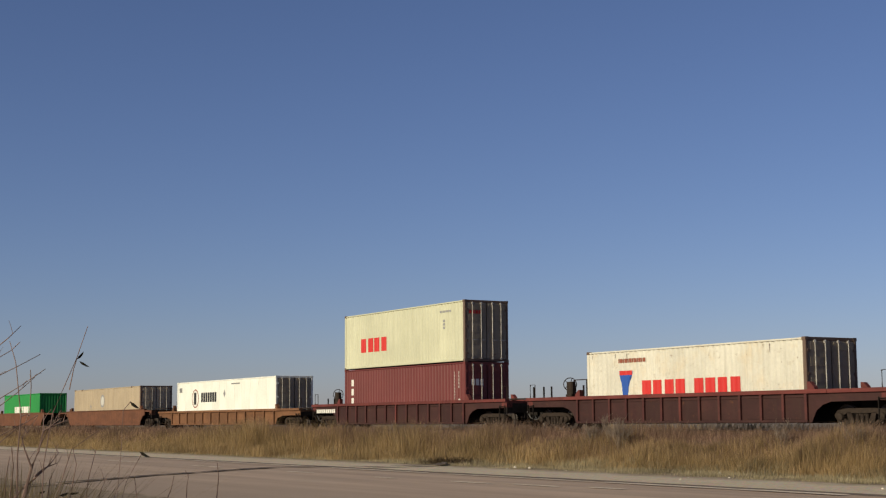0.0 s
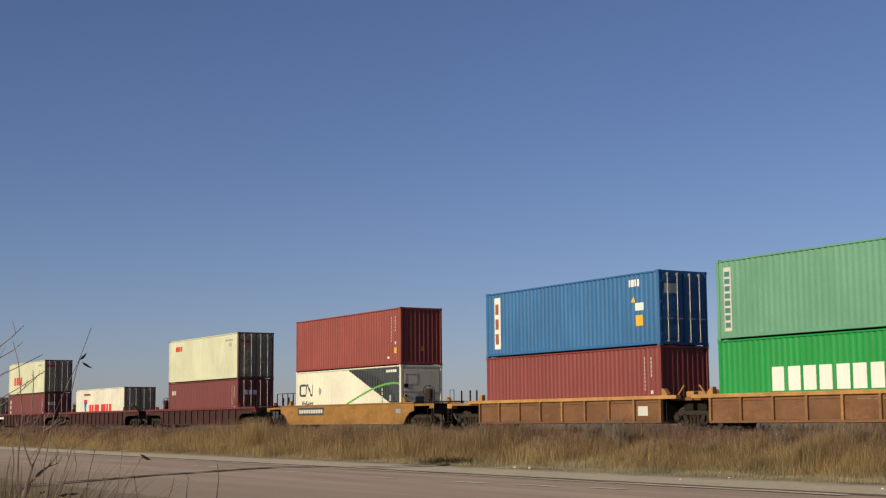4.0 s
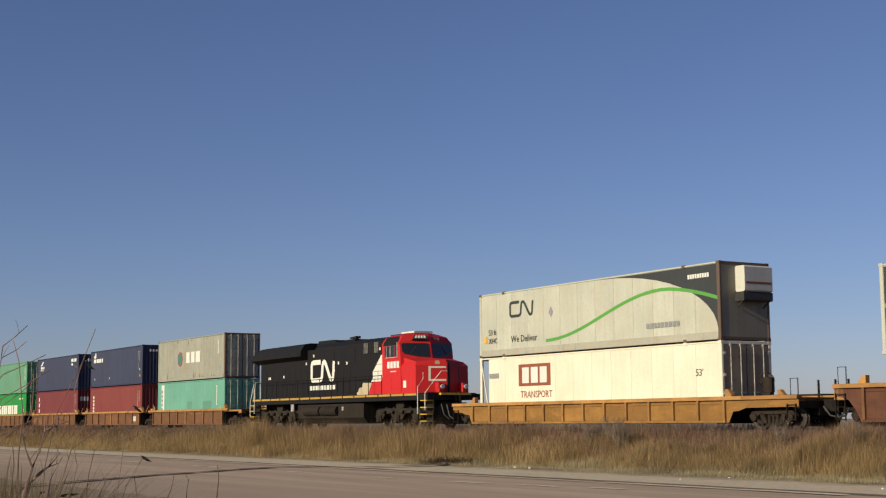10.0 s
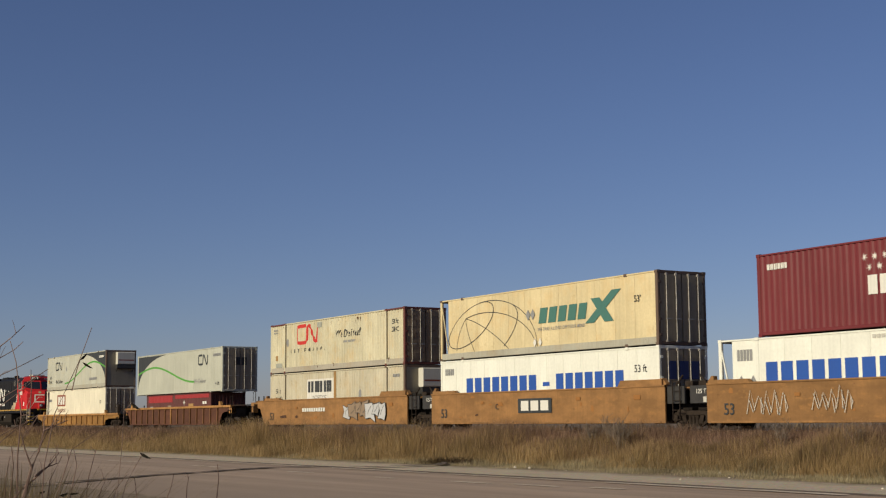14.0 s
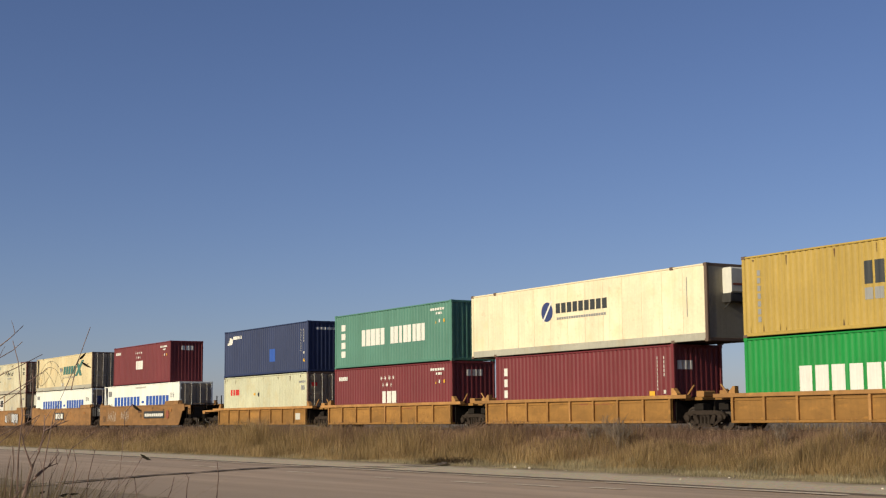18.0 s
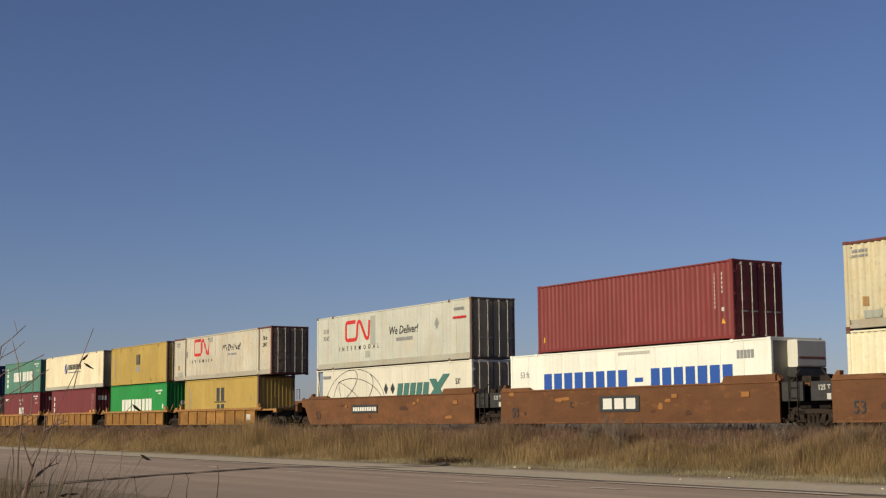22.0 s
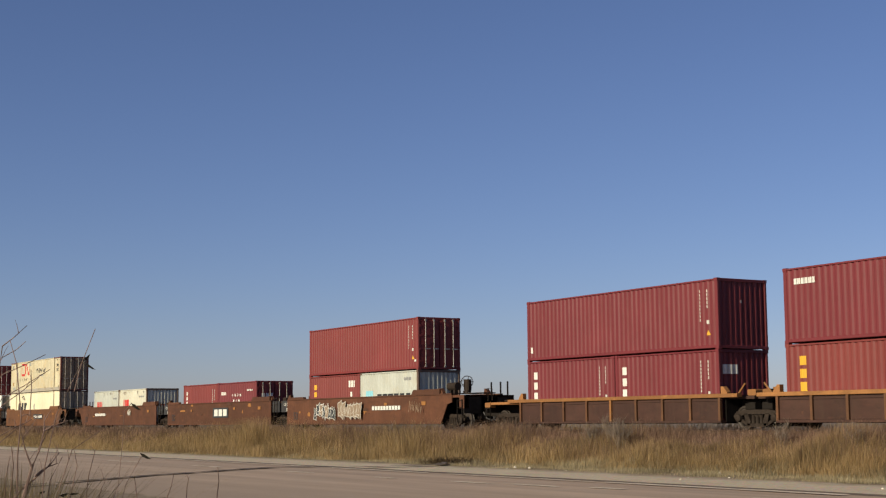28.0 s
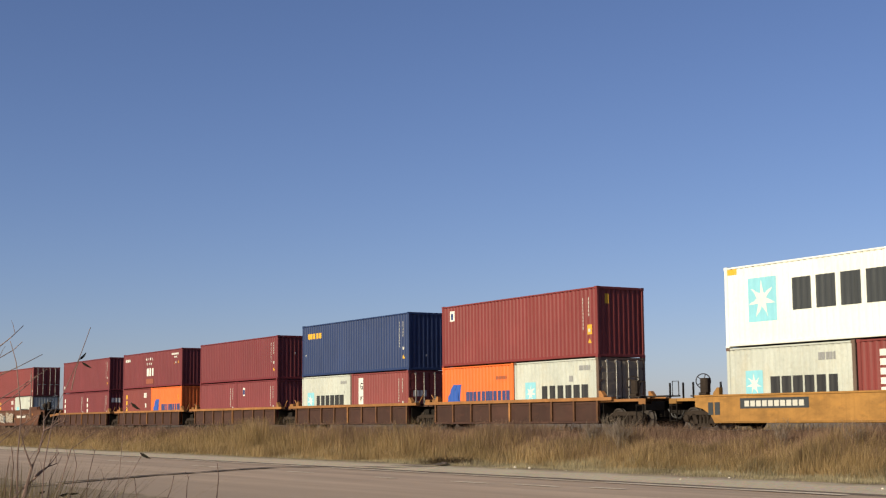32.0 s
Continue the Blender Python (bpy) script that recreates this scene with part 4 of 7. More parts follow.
def upright_blocks(x=0.75, H=HC):
    return [("v", x, 0.35 * H, 0.26, 0.5 * H, 3, "white")]


ON = "stacked on another"
IN = "in a well car"
# 1 to 3
container(-420.0, DEEP, FT40, HC, GREEN, end="c", marks=[("w", 3.6, 1.15, 5.6, 0.6, 9, "white")], label=f"green corrugated container with white lettering {IN}")
container(-397.4, DEEP, FT53, HC, BEIGE, "p", "d", marks=[("disc", 7.3, 1.9, 0.5, "grey"), ("disc", 7.3, 1.9, 0.36, "pale"), ("d", 4.4, 1.5, 0.2, "grey")], label=f"long beige smooth container {IN}", dirt=0.5)
container(-373.75, DEEP, FT53, HC, WHITE, "p", "d", marks=[("disc", 3.3, 1.75, 0.62, "rust"), ("disc", 3.3, 1.75, 0.54, "white"), ("w", 3.0, 1.35, 0.55, 0.8, 1, "black"), ("w", 4.3, 1.5, 2.7, 0.62, 7, "black"), ("d", 8.3, 2.0, 0.24, "grey"), ("w", 9.4, 2.55, 1.4, 0.08, 8, "grey"), ("w", 0.4, 2.2, 0.5, 0.3, 3, "grey")], label=f"long white smooth container with black lettering {IN}")
# 4 to 6
container(-348.75, DEEP, FT40, HC, (0.158, 0.036, 0.033), end="d", marks=upright_blocks() + codes(FT40, HC) + [("r", FT40 - 1.5, 0.55, 0.35, 0.35, "yellow")], end_marks=[("w", -0.9, 1.8, 0.7, 0.3, 3, "white")], label=f"maroon corrugated container {IN}")
container(-348.75, DEEP + HC, FT40, HC, CREAM, end="d", marks=[("w", 1.75, 0.85, 2.9, 0.72, 4, "red"), ("w", 9.9, 2.4, 1.0, 0.1, 7, "grey"), ("v", 10.2, 1.6, 0.12, 0.5, 3, "grey")], end_marks=[("w", -1.0, 2.25, 0.7, 0.16, 4, "red")], label=f"cream corrugated container with red lettering {ON}", dirt=0.32)
container(-327.2, DEEP, FT40, HC, (0.72, 0.69, 0.58), end="d", marks=[("poly", [(2.25, 1.0), (2.5, 1.0), (2.6, 1.6), (2.9, 2.05), (2.05, 2.05), (2.2, 1.6)], "blue"), ("r", 2.1, 1.9, 0.75, 0.17, "red"), ("w", 3.4, 1.06, 2.65, 0.6, 4, "red"), ("w", 6.4, 1.06, 2.6, 0.6, 4, "red"), ("w", 2.0, 2.38, 1.7, 0.16, 12, "rust")], label=f"white corrugated container with red lettering {IN}", dirt=0.6, rust=0.5)
container(-305.7, DEEP, FT40, HC, (0.158, 0.036, 0.033), end="d", marks=[("w", 0.6, 2.05, 0.75, 0.28, 3, "white")] + codes(FT40, HC), end_marks=[("w", -0.8, 1.9, 0.9, 0.28, 3, "white")], label=f"maroon corrugated container with white codes {IN}")
container(-305.7, DEEP + HC, FT40, HC, CREAM, end="d", marks=[("w", 1.15, 2.1, 1.35, 0.34, 4, "red"), ("w", 10.0, 2.4, 1.2, 0.1, 8, "grey"), ("w", 10.6, 2.05, 0.5, 0.22, 2, "grey")], end_marks=[("w", -1.0, 2.2, 0.6, 0.16, 4, "red")], label=f"cream corrugated container with small red lettering {ON}", dirt=0.32)
# 7
container(-285.06, LOW, FT40, HC, (0.74, 0.70, 0.56), end="r", marks=[("poly", dark_corner(6.4, 12.0, 0.3, 2.8), "dark"), ("ribbon", sweep(3.0, 12.0, 0.55, 2.0, peak=0.94), 0.10, "green"), hook(0.5, 1.55, 1.6, 0.58, 0.12) + ("dark",), ("d", 3.0, 1.75, 0.24, "grey"), ("tri", 10.2, 0.6, 0.14, "dim"), ("v", 10.15, 1.0, 0.12, 0.8, 4, "dim"), ("r", 11.0, 1.1, 0.12, 0.3, "dim"), ("t", 0.75, 1.02, 0.22, "We Deliver", "black"), ("w", 10.6, 2.55, 1.1, 0.13, 9, "white")], label=f"white container with green line {IN}")
container(-285.06, LOW + HC, FT40, HC, BRICKRED, end="c", marks=codes(FT40, HC) + [("r", FT40 - 0.75, 0.6, 0.25, 0.28, "yellow"), ("r", FT40 - 1.4, 0.35, 0.14, 0.1, "white")], end_marks=[("r", 0.0, 0.7, 0.12, 0.25, "yellow")], label=f"brick red corrugated container {ON}")
# 8 to 12
container(-264.97, LOW, FT40, HC, REDDISH, end="c", marks=codes(FT40, HC), label=f"brown-red corrugated container {IN}")
container(-264.97, LOW + HC, FT40, HC, MIDBLUE, end="d", marks=[("r", 0.62, 0.35, 0.5, 2.3, "white"), ("v", 0.75, 0.5, 0.26, 2.0, 3, "rust"), ("w", FT40 - 1.9, 2.35, 0.7, 0.28, 4, "white"), ("r", FT40 - 1.5, 1.4, 0.5, 0.3, "white"), ("r", FT40 - 1.45, 0.8, 0.4, 0.42, "yellow"), ("tri", FT40 - 1.6, 1.85, 0.12, "yellow")], end_marks=[("r", -0.95, 2.0, 0.6, 0.38, "pale")], label=f"blue corrugated container with white name panel {ON}")
container(-249.57, LOW, FT40, HC, GREEN, end="d", marks=[("w", 2.6, 1.02, 6.6, 0.82, 9, "white"), ("w", 9.6, 2.35, 1.3, 0.13, 9, "white"), ("r", 11.2, 1.2, 0.14, 0.3, "white")], label=f"green corrugated container with large white lettering {IN}")
container(-249.57, LOW + HC, FT40, HC, FADED, end="d", marks=[("r", 0.35, 0.3, 0.42, 2.3, "pale"), ("v", 0.42, 0.4, 0.26, 2.1, 8, "teal"), ("v", 10.9, 1.5, 0.1, 0.9, 8, "white"), ("v", 11.4, 1.2, 0.1, 1.2, 6, "white")], label=f"faded green corrugated container with a pale name strip {ON}")
container(-233.88, LOW, FT40, HC, MAROON, end="c", marks=upright_blocks(0.6) + codes(FT40, HC) + [("r", FT40 - 0.62, 0.75, 0.18, 0.2, "yellow")], end_marks=[("w", -1.0, 1.95, 0.75, 0.34, 3, "white")], label=f"maroon corrugated container with white lettering {IN}")
container(-233.88, LOW + HC, FT40, HC, SLATE, end="c", marks=[("w", 0.85, 1.98, 1.2, 0.2, 6, "white"), ("poly", [(0.95, 2.25), (1.5, 2.3), (1.85, 2.7), (1.4, 2.55)], "white"), ("w", 1.0, 1.82, 0.9, 0.1, 9, "white"), ("w", 10.0, 2.3, 1.65, 0.26, 8, "white"), ("w", 10.05, 2.0, 0.55, 0.17, 3, "white"), ("r", 11.2, 1.8, 0.1, 0.2, "white"), ("r", 11.5, 1.8, 0.1, 0.2, "yellow")], end_marks=[("w", -0.8, 2.3, 1.75, 0.24, 6, "white")], label=f"slate blue corrugated container {ON}")
container(-218.28, LOW, FT40, HC, CRIMSON, end="c", marks=[("v", 0.72, 0.62, 0.3, 1.65, 6, "white")] + codes(FT40, HC), label=f"red corrugated container with upright white lettering {IN}")
container(-218.28, LOW + HC, FT40, HC, SLATE, end="c", marks=[("w", 0.55, 1.95, 2.35, 0.3, 6, "white"), ("poly", [(0.6, 2.35), (1.1, 2.3), (1.3, 2.45), (1.1, 2.75), (0.85, 2.55)], "white"), ("r", 0.85, 0.6, 0.1, 0.12, "white"), ("r", 4.6, 0.6, 0.1, 0.12, "white")] + codes(FT40, HC), end_marks=[("w", -0.7, 2.4, 1.4, 0.15, 6, "white")], label=f"slate blue corrugated container with white lettering {ON}")
container(-202.7, LOW, FT40, HC, TEAL, end="d", marks=[("r", 0.6, 0.85, 0.55, 1.85, "white"), ("v", 0.72, 0.9, 0.28, 1.5, 5, "grey"), ("r", 5.6, 1.0, 0.9, 0.5, "shade"), ("r", 8.4, 1.0, 1.4, 0.5, "shade"), ("tri", 11.5, 1.1, 0.13, "yellow"), ("v", 10.8, 1.2, 0.09, 1.3, 8, "white")], label=f"light turquoise container with a white name strip {IN}")
container(-202.7, LOW + HC, FT40, HC, GREY, end="d", marks=[("disc", 4.2, 1.5, 0.5, "rust"), ("disc", 4.15, 1.5, 0.38, "teal"), ("w", 5.2, 1.2, 2.7, 0.72, 3, "white"), ("r", 7.6, 0.62, 0.12, 0.12, "yellow"), ("v", 11.0, 1.6, 0.1, 0.9, 6, "white"), ("tri", 11.5, 1.3, 0.12, "yellow")], end_marks=[], label=f"grey corrugated container with white lettering {ON}", dirt=0.7, rust=0.4)
# 14, 15
container(-160.4, LOW, FT53, HC, (0.86, 0.80, 0.63), "p", "f", nose=0.6, marks=[("r", 3.1, 1.55, 2.4, 0.95, "rust"), ("w", 3.3, 1.68, 2.0, 0.68, 3, "white"), ("t", 3.25, 1.05, 0.3, "TRANSPORT", "rust"), ("t", 14.7, 1.65, 0.26, "53'", "black"), ("w", 0.75, 1.95, 0.8, 0.22, 5, "grey")], label=f"long cream smooth container with a red sign {IN}")
container(-160.4, LOW + HC, FT53, HC, (0.55, 0.55, 0.46), "p", "b", marks=[("poly", dark_corner(9.2, 16.0, 0.35, 2.8), "dark"), ("ribbon", sweep(5.2, 16.0, 0.55, 2.1), 0.13, "green"), hook(2.5, 1.75, 1.75, 0.6, 0.13) + ("dark",), ("d", 5.6, 1.75, 0.24, "grey"), ("t", 2.55, 0.6, 0.3, "We Deliver", "black"), ("t", 0.75, 1.0, 0.24, "53 ft", "black"), ("t", 0.75, 0.62, 0.24, "XHC", "black"), ("w", 11.9, 0.65, 2.0, 0.2, 9, "grey"), ("w", 14.4, 2.35, 1.2, 0.16, 9, "white"), ("r", 0.4, 0.65, 0.2, 0.3, "yellow")], label=f"long grey refrigerated container with a green line {ON}", dirt=0.35)
# maroon lowered for the shade of the longer box above it
container(-134.76, LOW, FT40, 2.05, (0.115, 0.034, 0.030), end="c", marks=[("r", 0.7, 1.08, 0.5, 0.16, "grey"), ("r", 4.2, 1.1, 0.7, 0.18, "faint"), ("d", 7.35, 1.45, 0.24, "pale"), ("r", 8.2, 1.1, 0.9, 0.26, "ochre"), ("w", 10.6, 1.3, 0.8, 0.18, 5, "white"), ("poly", [(0.3, 1.5), (5.1, 1.5), (5.1, 1.98), (0.3, 1.98)], "tarp"), ("poly", [(5.7, 1.72), (11.9, 1.72), (11.9, 1.98), (5.7, 1.98)], "tarp")], label="low maroon open-top container with red tarpaulin in its well car")
container(-136.83, 3.48, FT53, HC, (0.52, 0.525, 0.44), "p", "f", marks=[("poly", dark_corner(0.15, 6.4, 0.35, 2.78, True), "dark"), ("ribbon", sweep(0.15, 11.3, 0.75, 1.95, True), 0.13, "green"), hook(12.0, 1.85, 1.6, 0.6, 0.13) + ("dark",), ("t", 11.2, 0.62, 0.32, "We Deliver", "grey"), ("w", 14.5, 2.3, 1.3, 0.18, 10, "grey"), ("t", 15.2, 0.45, 0.2, "53ft", "black"), ("w", 14.9, 0.5, 0.2, 0.1, 2, "grey")], end_marks=[("w", -0.4, 1.7, 0.9, 0.5, 2, "black")], label="long pale grey smooth container with a green line")
# 16 to 18
container(-113.25, LOW, FT53, HC, (0.62, 0.57, 0.43), "c", "b", marks=[("r", 4.9, 0.95, 3.3, 1.5, "white"), ("w", 5.05, 1.72, 3.0, 0.62, 8, "dark"), ("t", 5.3, 1.25, 0.30, "LOGISTICS", "grey"), ("d", 11.3, 1.5, 0.28, "grey"), ("t", 0.75, 1.75, 0.26, "53 ft", "dark"), ("t", 0.75, 1.3, 0.26, "XHC", "dark"), ("w", 14.8, 2.3, 0.8, 0.15, 5, "grey"), ("r", 8.3, 0.9, 0.28, 1.9, "ochre")], label=f"long cream corrugated container with white sign {IN}", dirt=0.6, rust=0.3)
container(-113.25, LOW + HC, FT53, HC, (0.67, 0.62, 0.44), "c", "d", marks=deliver(7), label=f"long dirty cream corrugated container with red ribbon {ON}", dirt=0.75, rust=0.35)
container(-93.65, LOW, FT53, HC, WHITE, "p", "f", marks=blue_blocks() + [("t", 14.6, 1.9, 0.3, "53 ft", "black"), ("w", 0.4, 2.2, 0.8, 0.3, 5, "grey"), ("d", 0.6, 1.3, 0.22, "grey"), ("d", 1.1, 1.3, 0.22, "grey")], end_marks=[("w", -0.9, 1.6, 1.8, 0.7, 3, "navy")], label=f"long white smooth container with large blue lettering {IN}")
container(-93.65, LOW + HC, FT53, HC, (0.74, 0.62, 0.37), "p", "f", nose=0.6, marks=fan_lines(4.3, 0.3, 3.75, "dark") + [("w", 8.1, 1.3, 3.5, 0.66, 5, 0.22, "teal"), ("poly", [(11.5, 1.1), (12.1, 1.1), (13.9, 2.35), (13.3, 2.35)], "teal"), ("poly", [(11.9, 2.1), (12.5, 2.1), (13.4, 1.1), (12.8, 1.1)], "teal"), ("t", 8.1, 0.98, 0.15, "WE TAKE A LOAD OFF YOUR MIND", 0, 0.2, "grey"), ("d", 7.4, 1.72, 0.24, "grey"), ("d", 7.75, 1.72, 0.24, "grey"), ("t", 14.7, 1.75, 0.26, "53'", "black"), ("d", 7.9, 0.5, 0.18, "white"), ("d", 8.3, 0.5, 0.18, "white")], label=f"long sun-yellowed smooth container with globe lines {ON}", dirt=0.5, rust=0.3)
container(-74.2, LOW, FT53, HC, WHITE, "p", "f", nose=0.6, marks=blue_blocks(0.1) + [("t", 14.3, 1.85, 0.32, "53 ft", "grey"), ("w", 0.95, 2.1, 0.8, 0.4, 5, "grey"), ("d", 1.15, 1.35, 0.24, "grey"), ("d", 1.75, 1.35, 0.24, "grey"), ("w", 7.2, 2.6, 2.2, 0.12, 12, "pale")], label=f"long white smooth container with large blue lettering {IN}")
container(-72.1, LOW + HC, FT40, HC, MAROON, end="c", marks=seven_stars(4.9, 2.0) + [("w", 4.95, 1.1, 1.55, 0.62, 3, "white"), ("w", 0.5, 2.3, 0.95, 0.2, 9, "white")] + codes_top(FT40, HC), end_marks=[("w", -0.4, 2.25, 0.95, 0.3, 3, "white")], label=f"maroon corrugated container with white stars {ON}")
# 19 to 23
container(-50.14, LOW, FT40, HC, CREAM, end="d", marks=[("w", 1.0, 1.75, 1.4, 0.36, 4, "red"), ("d", 5.3, 1.75, 0.16, "black"), ("r", 4.6, 1.7, 0.2, 0.15, "yellow"), ("w", 10.9, 2.3, 0.9, 0.12, 6, "grey"), ("w", 11.2, 1.9, 0.5, 0.25, 2, "grey")], end_marks=[("w", -1.0, 2.1, 0.4, 0.2, 2, "red")], label=f"cream corrugated container with red lettering {IN}", dirt=0.5)
container(-50.14, LOW + HC, FT40, HC, NAVY, end="c", marks=[("w", 1.3, 2.35, 1.4, 0.2, 6, "white"), ("poly", [(0.35, 2.0), (1.1, 2.05), (1.3, 2.3), (0.9, 2.55), (0.7, 2.25)], "white"), ("r", 6.9, 0.75, 0.8, 0.75, "blue")] + codes(FT40, HC), end_marks=[("w", -0.7, 2.4, 1.3, 0.14, 6, "white")], label=f"navy blue corrugated container with white lettering {ON}")
container(-34.6, LOW, FT40, HC, MAROON, end="c", marks=seven_stars(5.2, 1.95) + [("w", 5.25, 1.0, 1.55, 0.6, 3, "white"), ("w", 0.5, 2.25, 0.95, 0.2, 9, "white")] + codes_top(FT40, HC), end_marks=[("w", -0.4, 2.2, 0.95, 0.3, 3, "white")], label=f"maroon corrugated container with white stars {IN}")
container(-34.6, LOW + HC, FT40, HC, SEAGREEN, end="c", marks=[("v", 0.75, 0.55, 0.4, 1.9, 4, "white"), ("w", 3.0, 1.1, 2.6, 0.85, 5, "white"), ("w", 6.1, 1.1, 3.6, 0.85, 8, "white")] + codes_top(FT40, HC), label=f"sea green corrugated container with large white lettering {ON}")
container(-18.65, LOW, FT40, HC, MAROON, end="c", marks=upright_blocks(0.6) + codes(FT40, HC) + [("r", FT40 - 1.5, 0.85, 0.35, 0.3, "yellow")], end_marks=[("w", -1.0, 1.95, 0.75, 0.34, 3, "white")], label=f"maroon corrugated container with white lettering {IN}")
container(-20.65, LOW + HC, FT53, HC, (0.90, 0.79, 0.55), "p", "b", marks=[("disc", 6.0, 1.75, 0.42, "navy"), ("ribbon", [(5.7, 1.35), (6.35, 2.2)], 0.1, "white"), ("w", 6.6, 1.65, 3.6, 0.42, 9, "dark"), ("w", 6.7, 1.38, 3.4, 0.1, 20, "grey"), ("r", 15.0, 0.95, 0.03, 1.5, "grey")], label=f"long cream refrigerated container with blue disc {ON}", dirt=0.45, rust=0.35)
container(-2.65, LOW, FT40, HC, GREEN, end="c", marks=[("w", 2.5, 0.98, 6.7, 0.85, 9, "white"), ("w", 9.8, 2.3, 1.5, 0.12, 9, "white"), ("w", 10.5, 2.1, 0.5, 0.12, 4, "white"), ("r", 11.3, 1.1, 0.14, 0.3, "white")], end_marks=[("disc", 0.0, 1.5, 0.17, "white")], label=f"green corrugated container with large white lettering {IN}")
container(-2.65, LOW + HC, FT40, HC, MUSTARD, end="d", marks=[("w", 5.55, 1.45, 0.95, 0.75, 2, "dark"), ("w", 5.55, 0.95, 0.9, 0.38, 2, "grey"), ("v", 0.75, 0.5, 0.12, 1.9, 7, "grey")], label=f"mustard yellow corrugated container {ON}", dirt=0.5, rust=0.3)
container(13.08, LOW, FT40, HC, MUSTARD, end="c", marks=[("w", 5.45, 1.45, 1.35, 0.85, 2, "dark"), ("r", 5.2, 1.35, 1.9, 0.08, "dark"), ("w", 5.5, 0.75, 1.3, 0.5, 2, "dark"), ("v", 0.65, 1.0, 0.14, 1.5, 7, "grey"), ("v", 0.95, 1.0, 0.14, 1.2, 6, "grey"), ("tri", 11.0, 1.6, 0.13, "grey")], label=f"mustard yellow corrugated container with dark lettering {IN}", dirt=0.4, rust=0.2)
container(11.0, LOW + HC, FT53, HC, (0.62, 0.57, 0.46), "c", "d", marks=deliver(14), label=f"long dirty white corrugated container with red ribbon {ON}", dirt=0.75, rust=0.4)
# 24 to 26
container(33.25, LOW, FT53, HC, (0.76, 0.72, 0.60), "p", "f", nose=0.6, marks=fan_lines(4.5, 0.75, 3.4, "dark") + [("w", 9.0, 1.3, 3.2, 0.66, 5, 0.22, "teal"), ("poly", [(12.0, 1.05), (12.6, 1.05), (14.2, 2.3), (13.6, 2.3)], "teal"), ("poly", [(12.3, 2.1), (12.9, 2.1), (13.8, 1.05), (13.2, 1.05)], "teal"), ("d", 7.95, 1.72, 0.28, "dark"), ("d", 8.65, 1.72, 0.28, "dark"), ("t", 14.7, 1.8, 0.26, "53'", "black"), ("w", 0.8, 2.4, 0.9, 0.16, 6, "grey")], label=f"long white smooth container with globe lines {IN}")
container(33.25, LOW + HC, FT53, HC, (0.60, 0.60, 0.52), "p", "f", marks=[("r", 6.25, 1.15, 0.55, 1.5, "dim"), ("r", 5.7, 0.5, 0.5, 0.35, "dim"), hook(3.5, 1.5, 2.65, 0.95, 0.2) + ("red",), ("t", 2.7, 0.95, 0.24, "INTERMODAL", 4.5, "black"), ("t", 8.25, 1.55, 0.42, "We Deliver!", 0, 0.18, "black"), ("w", 9.0, 1.2, 1.7, 0.17, 9, "grey"), ("d", 13.0, 1.85, 0.28, "grey"), ("t", 0.8, 2.0, 0.25, "53 ft", "grey"), ("t", 0.8, 1.6, 0.25, "XHC", "grey"), ("w", 14.6, 2.35, 0.9, 0.14, 8, "grey"), ("w", 14.5, 1.95, 1.2, 0.12, 10, "red")], label=f"long grey smooth container with red ribbon and lettering {ON}", dirt=0.45)
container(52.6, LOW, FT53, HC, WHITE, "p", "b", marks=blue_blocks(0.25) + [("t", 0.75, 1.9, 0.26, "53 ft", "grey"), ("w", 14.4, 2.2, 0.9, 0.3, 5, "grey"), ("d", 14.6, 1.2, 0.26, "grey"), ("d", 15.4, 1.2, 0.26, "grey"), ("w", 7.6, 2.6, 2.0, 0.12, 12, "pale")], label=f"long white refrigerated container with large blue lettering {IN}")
container(54.75, LOW + HC, FT40, HC, DEEPRED, end="d", marks=codes(FT40, HC) + [("r", 0.4, 0.45, 0.12, 0.22, "yellow")], label=f"brick red corrugated container {ON}")
container(72.2, LOW, FT53, HC, (0.90, 0.83, 0.60), "c", "d", marks=[("w", 2.55, 1.35, 2.9, 0.66, 3, 0.35, "black"), ("ribbon", [(3.9, 2.5), (4.4, 2.62), (4.8, 2.5), (5.0, 2.15)], 0.10, "black"), ("ribbon", [(4.1, 2.38), (4.45, 2.42), (4.68, 2.3), (4.75, 2.1)], 0.07, "black"), ("w", 2.35, 1.08, 3.4, 0.16, 18, 0.25, "black"), ("d", 8.1, 1.62, 0.26, "grey"), ("r", 14.2, 0.4, 0.12, 2.2, "dim")], label=f"long cream corrugated container with black lettering {IN}", dirt=0.4)
container(72.2, LOW + HC, FT53, HC, (0.68, 0.61, 0.42), "c", "d", marks=deliver(21), label=f"long rust-streaked cream corrugated container with red ribbon {ON}", dirt=0.8, rust=0.45)
# 27 to 29
for u, m, lab in ((97.85, [("w", 0.7, 1.3, 1.25, 0.45, 4, "red"), ("w", 4.6, 1.9, 0.9, 0.12, 6, "grey")], "pale grey"), (103.99, [("w", 0.8, 1.35, 1.3, 0.48, 4, "red"), ("w", 4.3, 1.95, 1.1, 0.12, 6, "grey")], "cream white")):
    container(u, LOW, FT20, STD, PALEGREY if lab == "pale grey" else (0.68, 0.66, 0.54), end="c", marks=m, end_marks=[("w", -0.6, 1.2, 0.8, 0.28, 4, "rust")], label=f"short {lab} corrugated container with red lettering {IN}", dirt=0.45, rust=0.3)
container(117.4, LOW, FT20, STD, DEEPRED, end="c", marks=[("v", 0.5, 0.9, 0.22, 1.3, 4, "white")] + codes(FT20, STD), label=f"short red corrugated container {IN}")
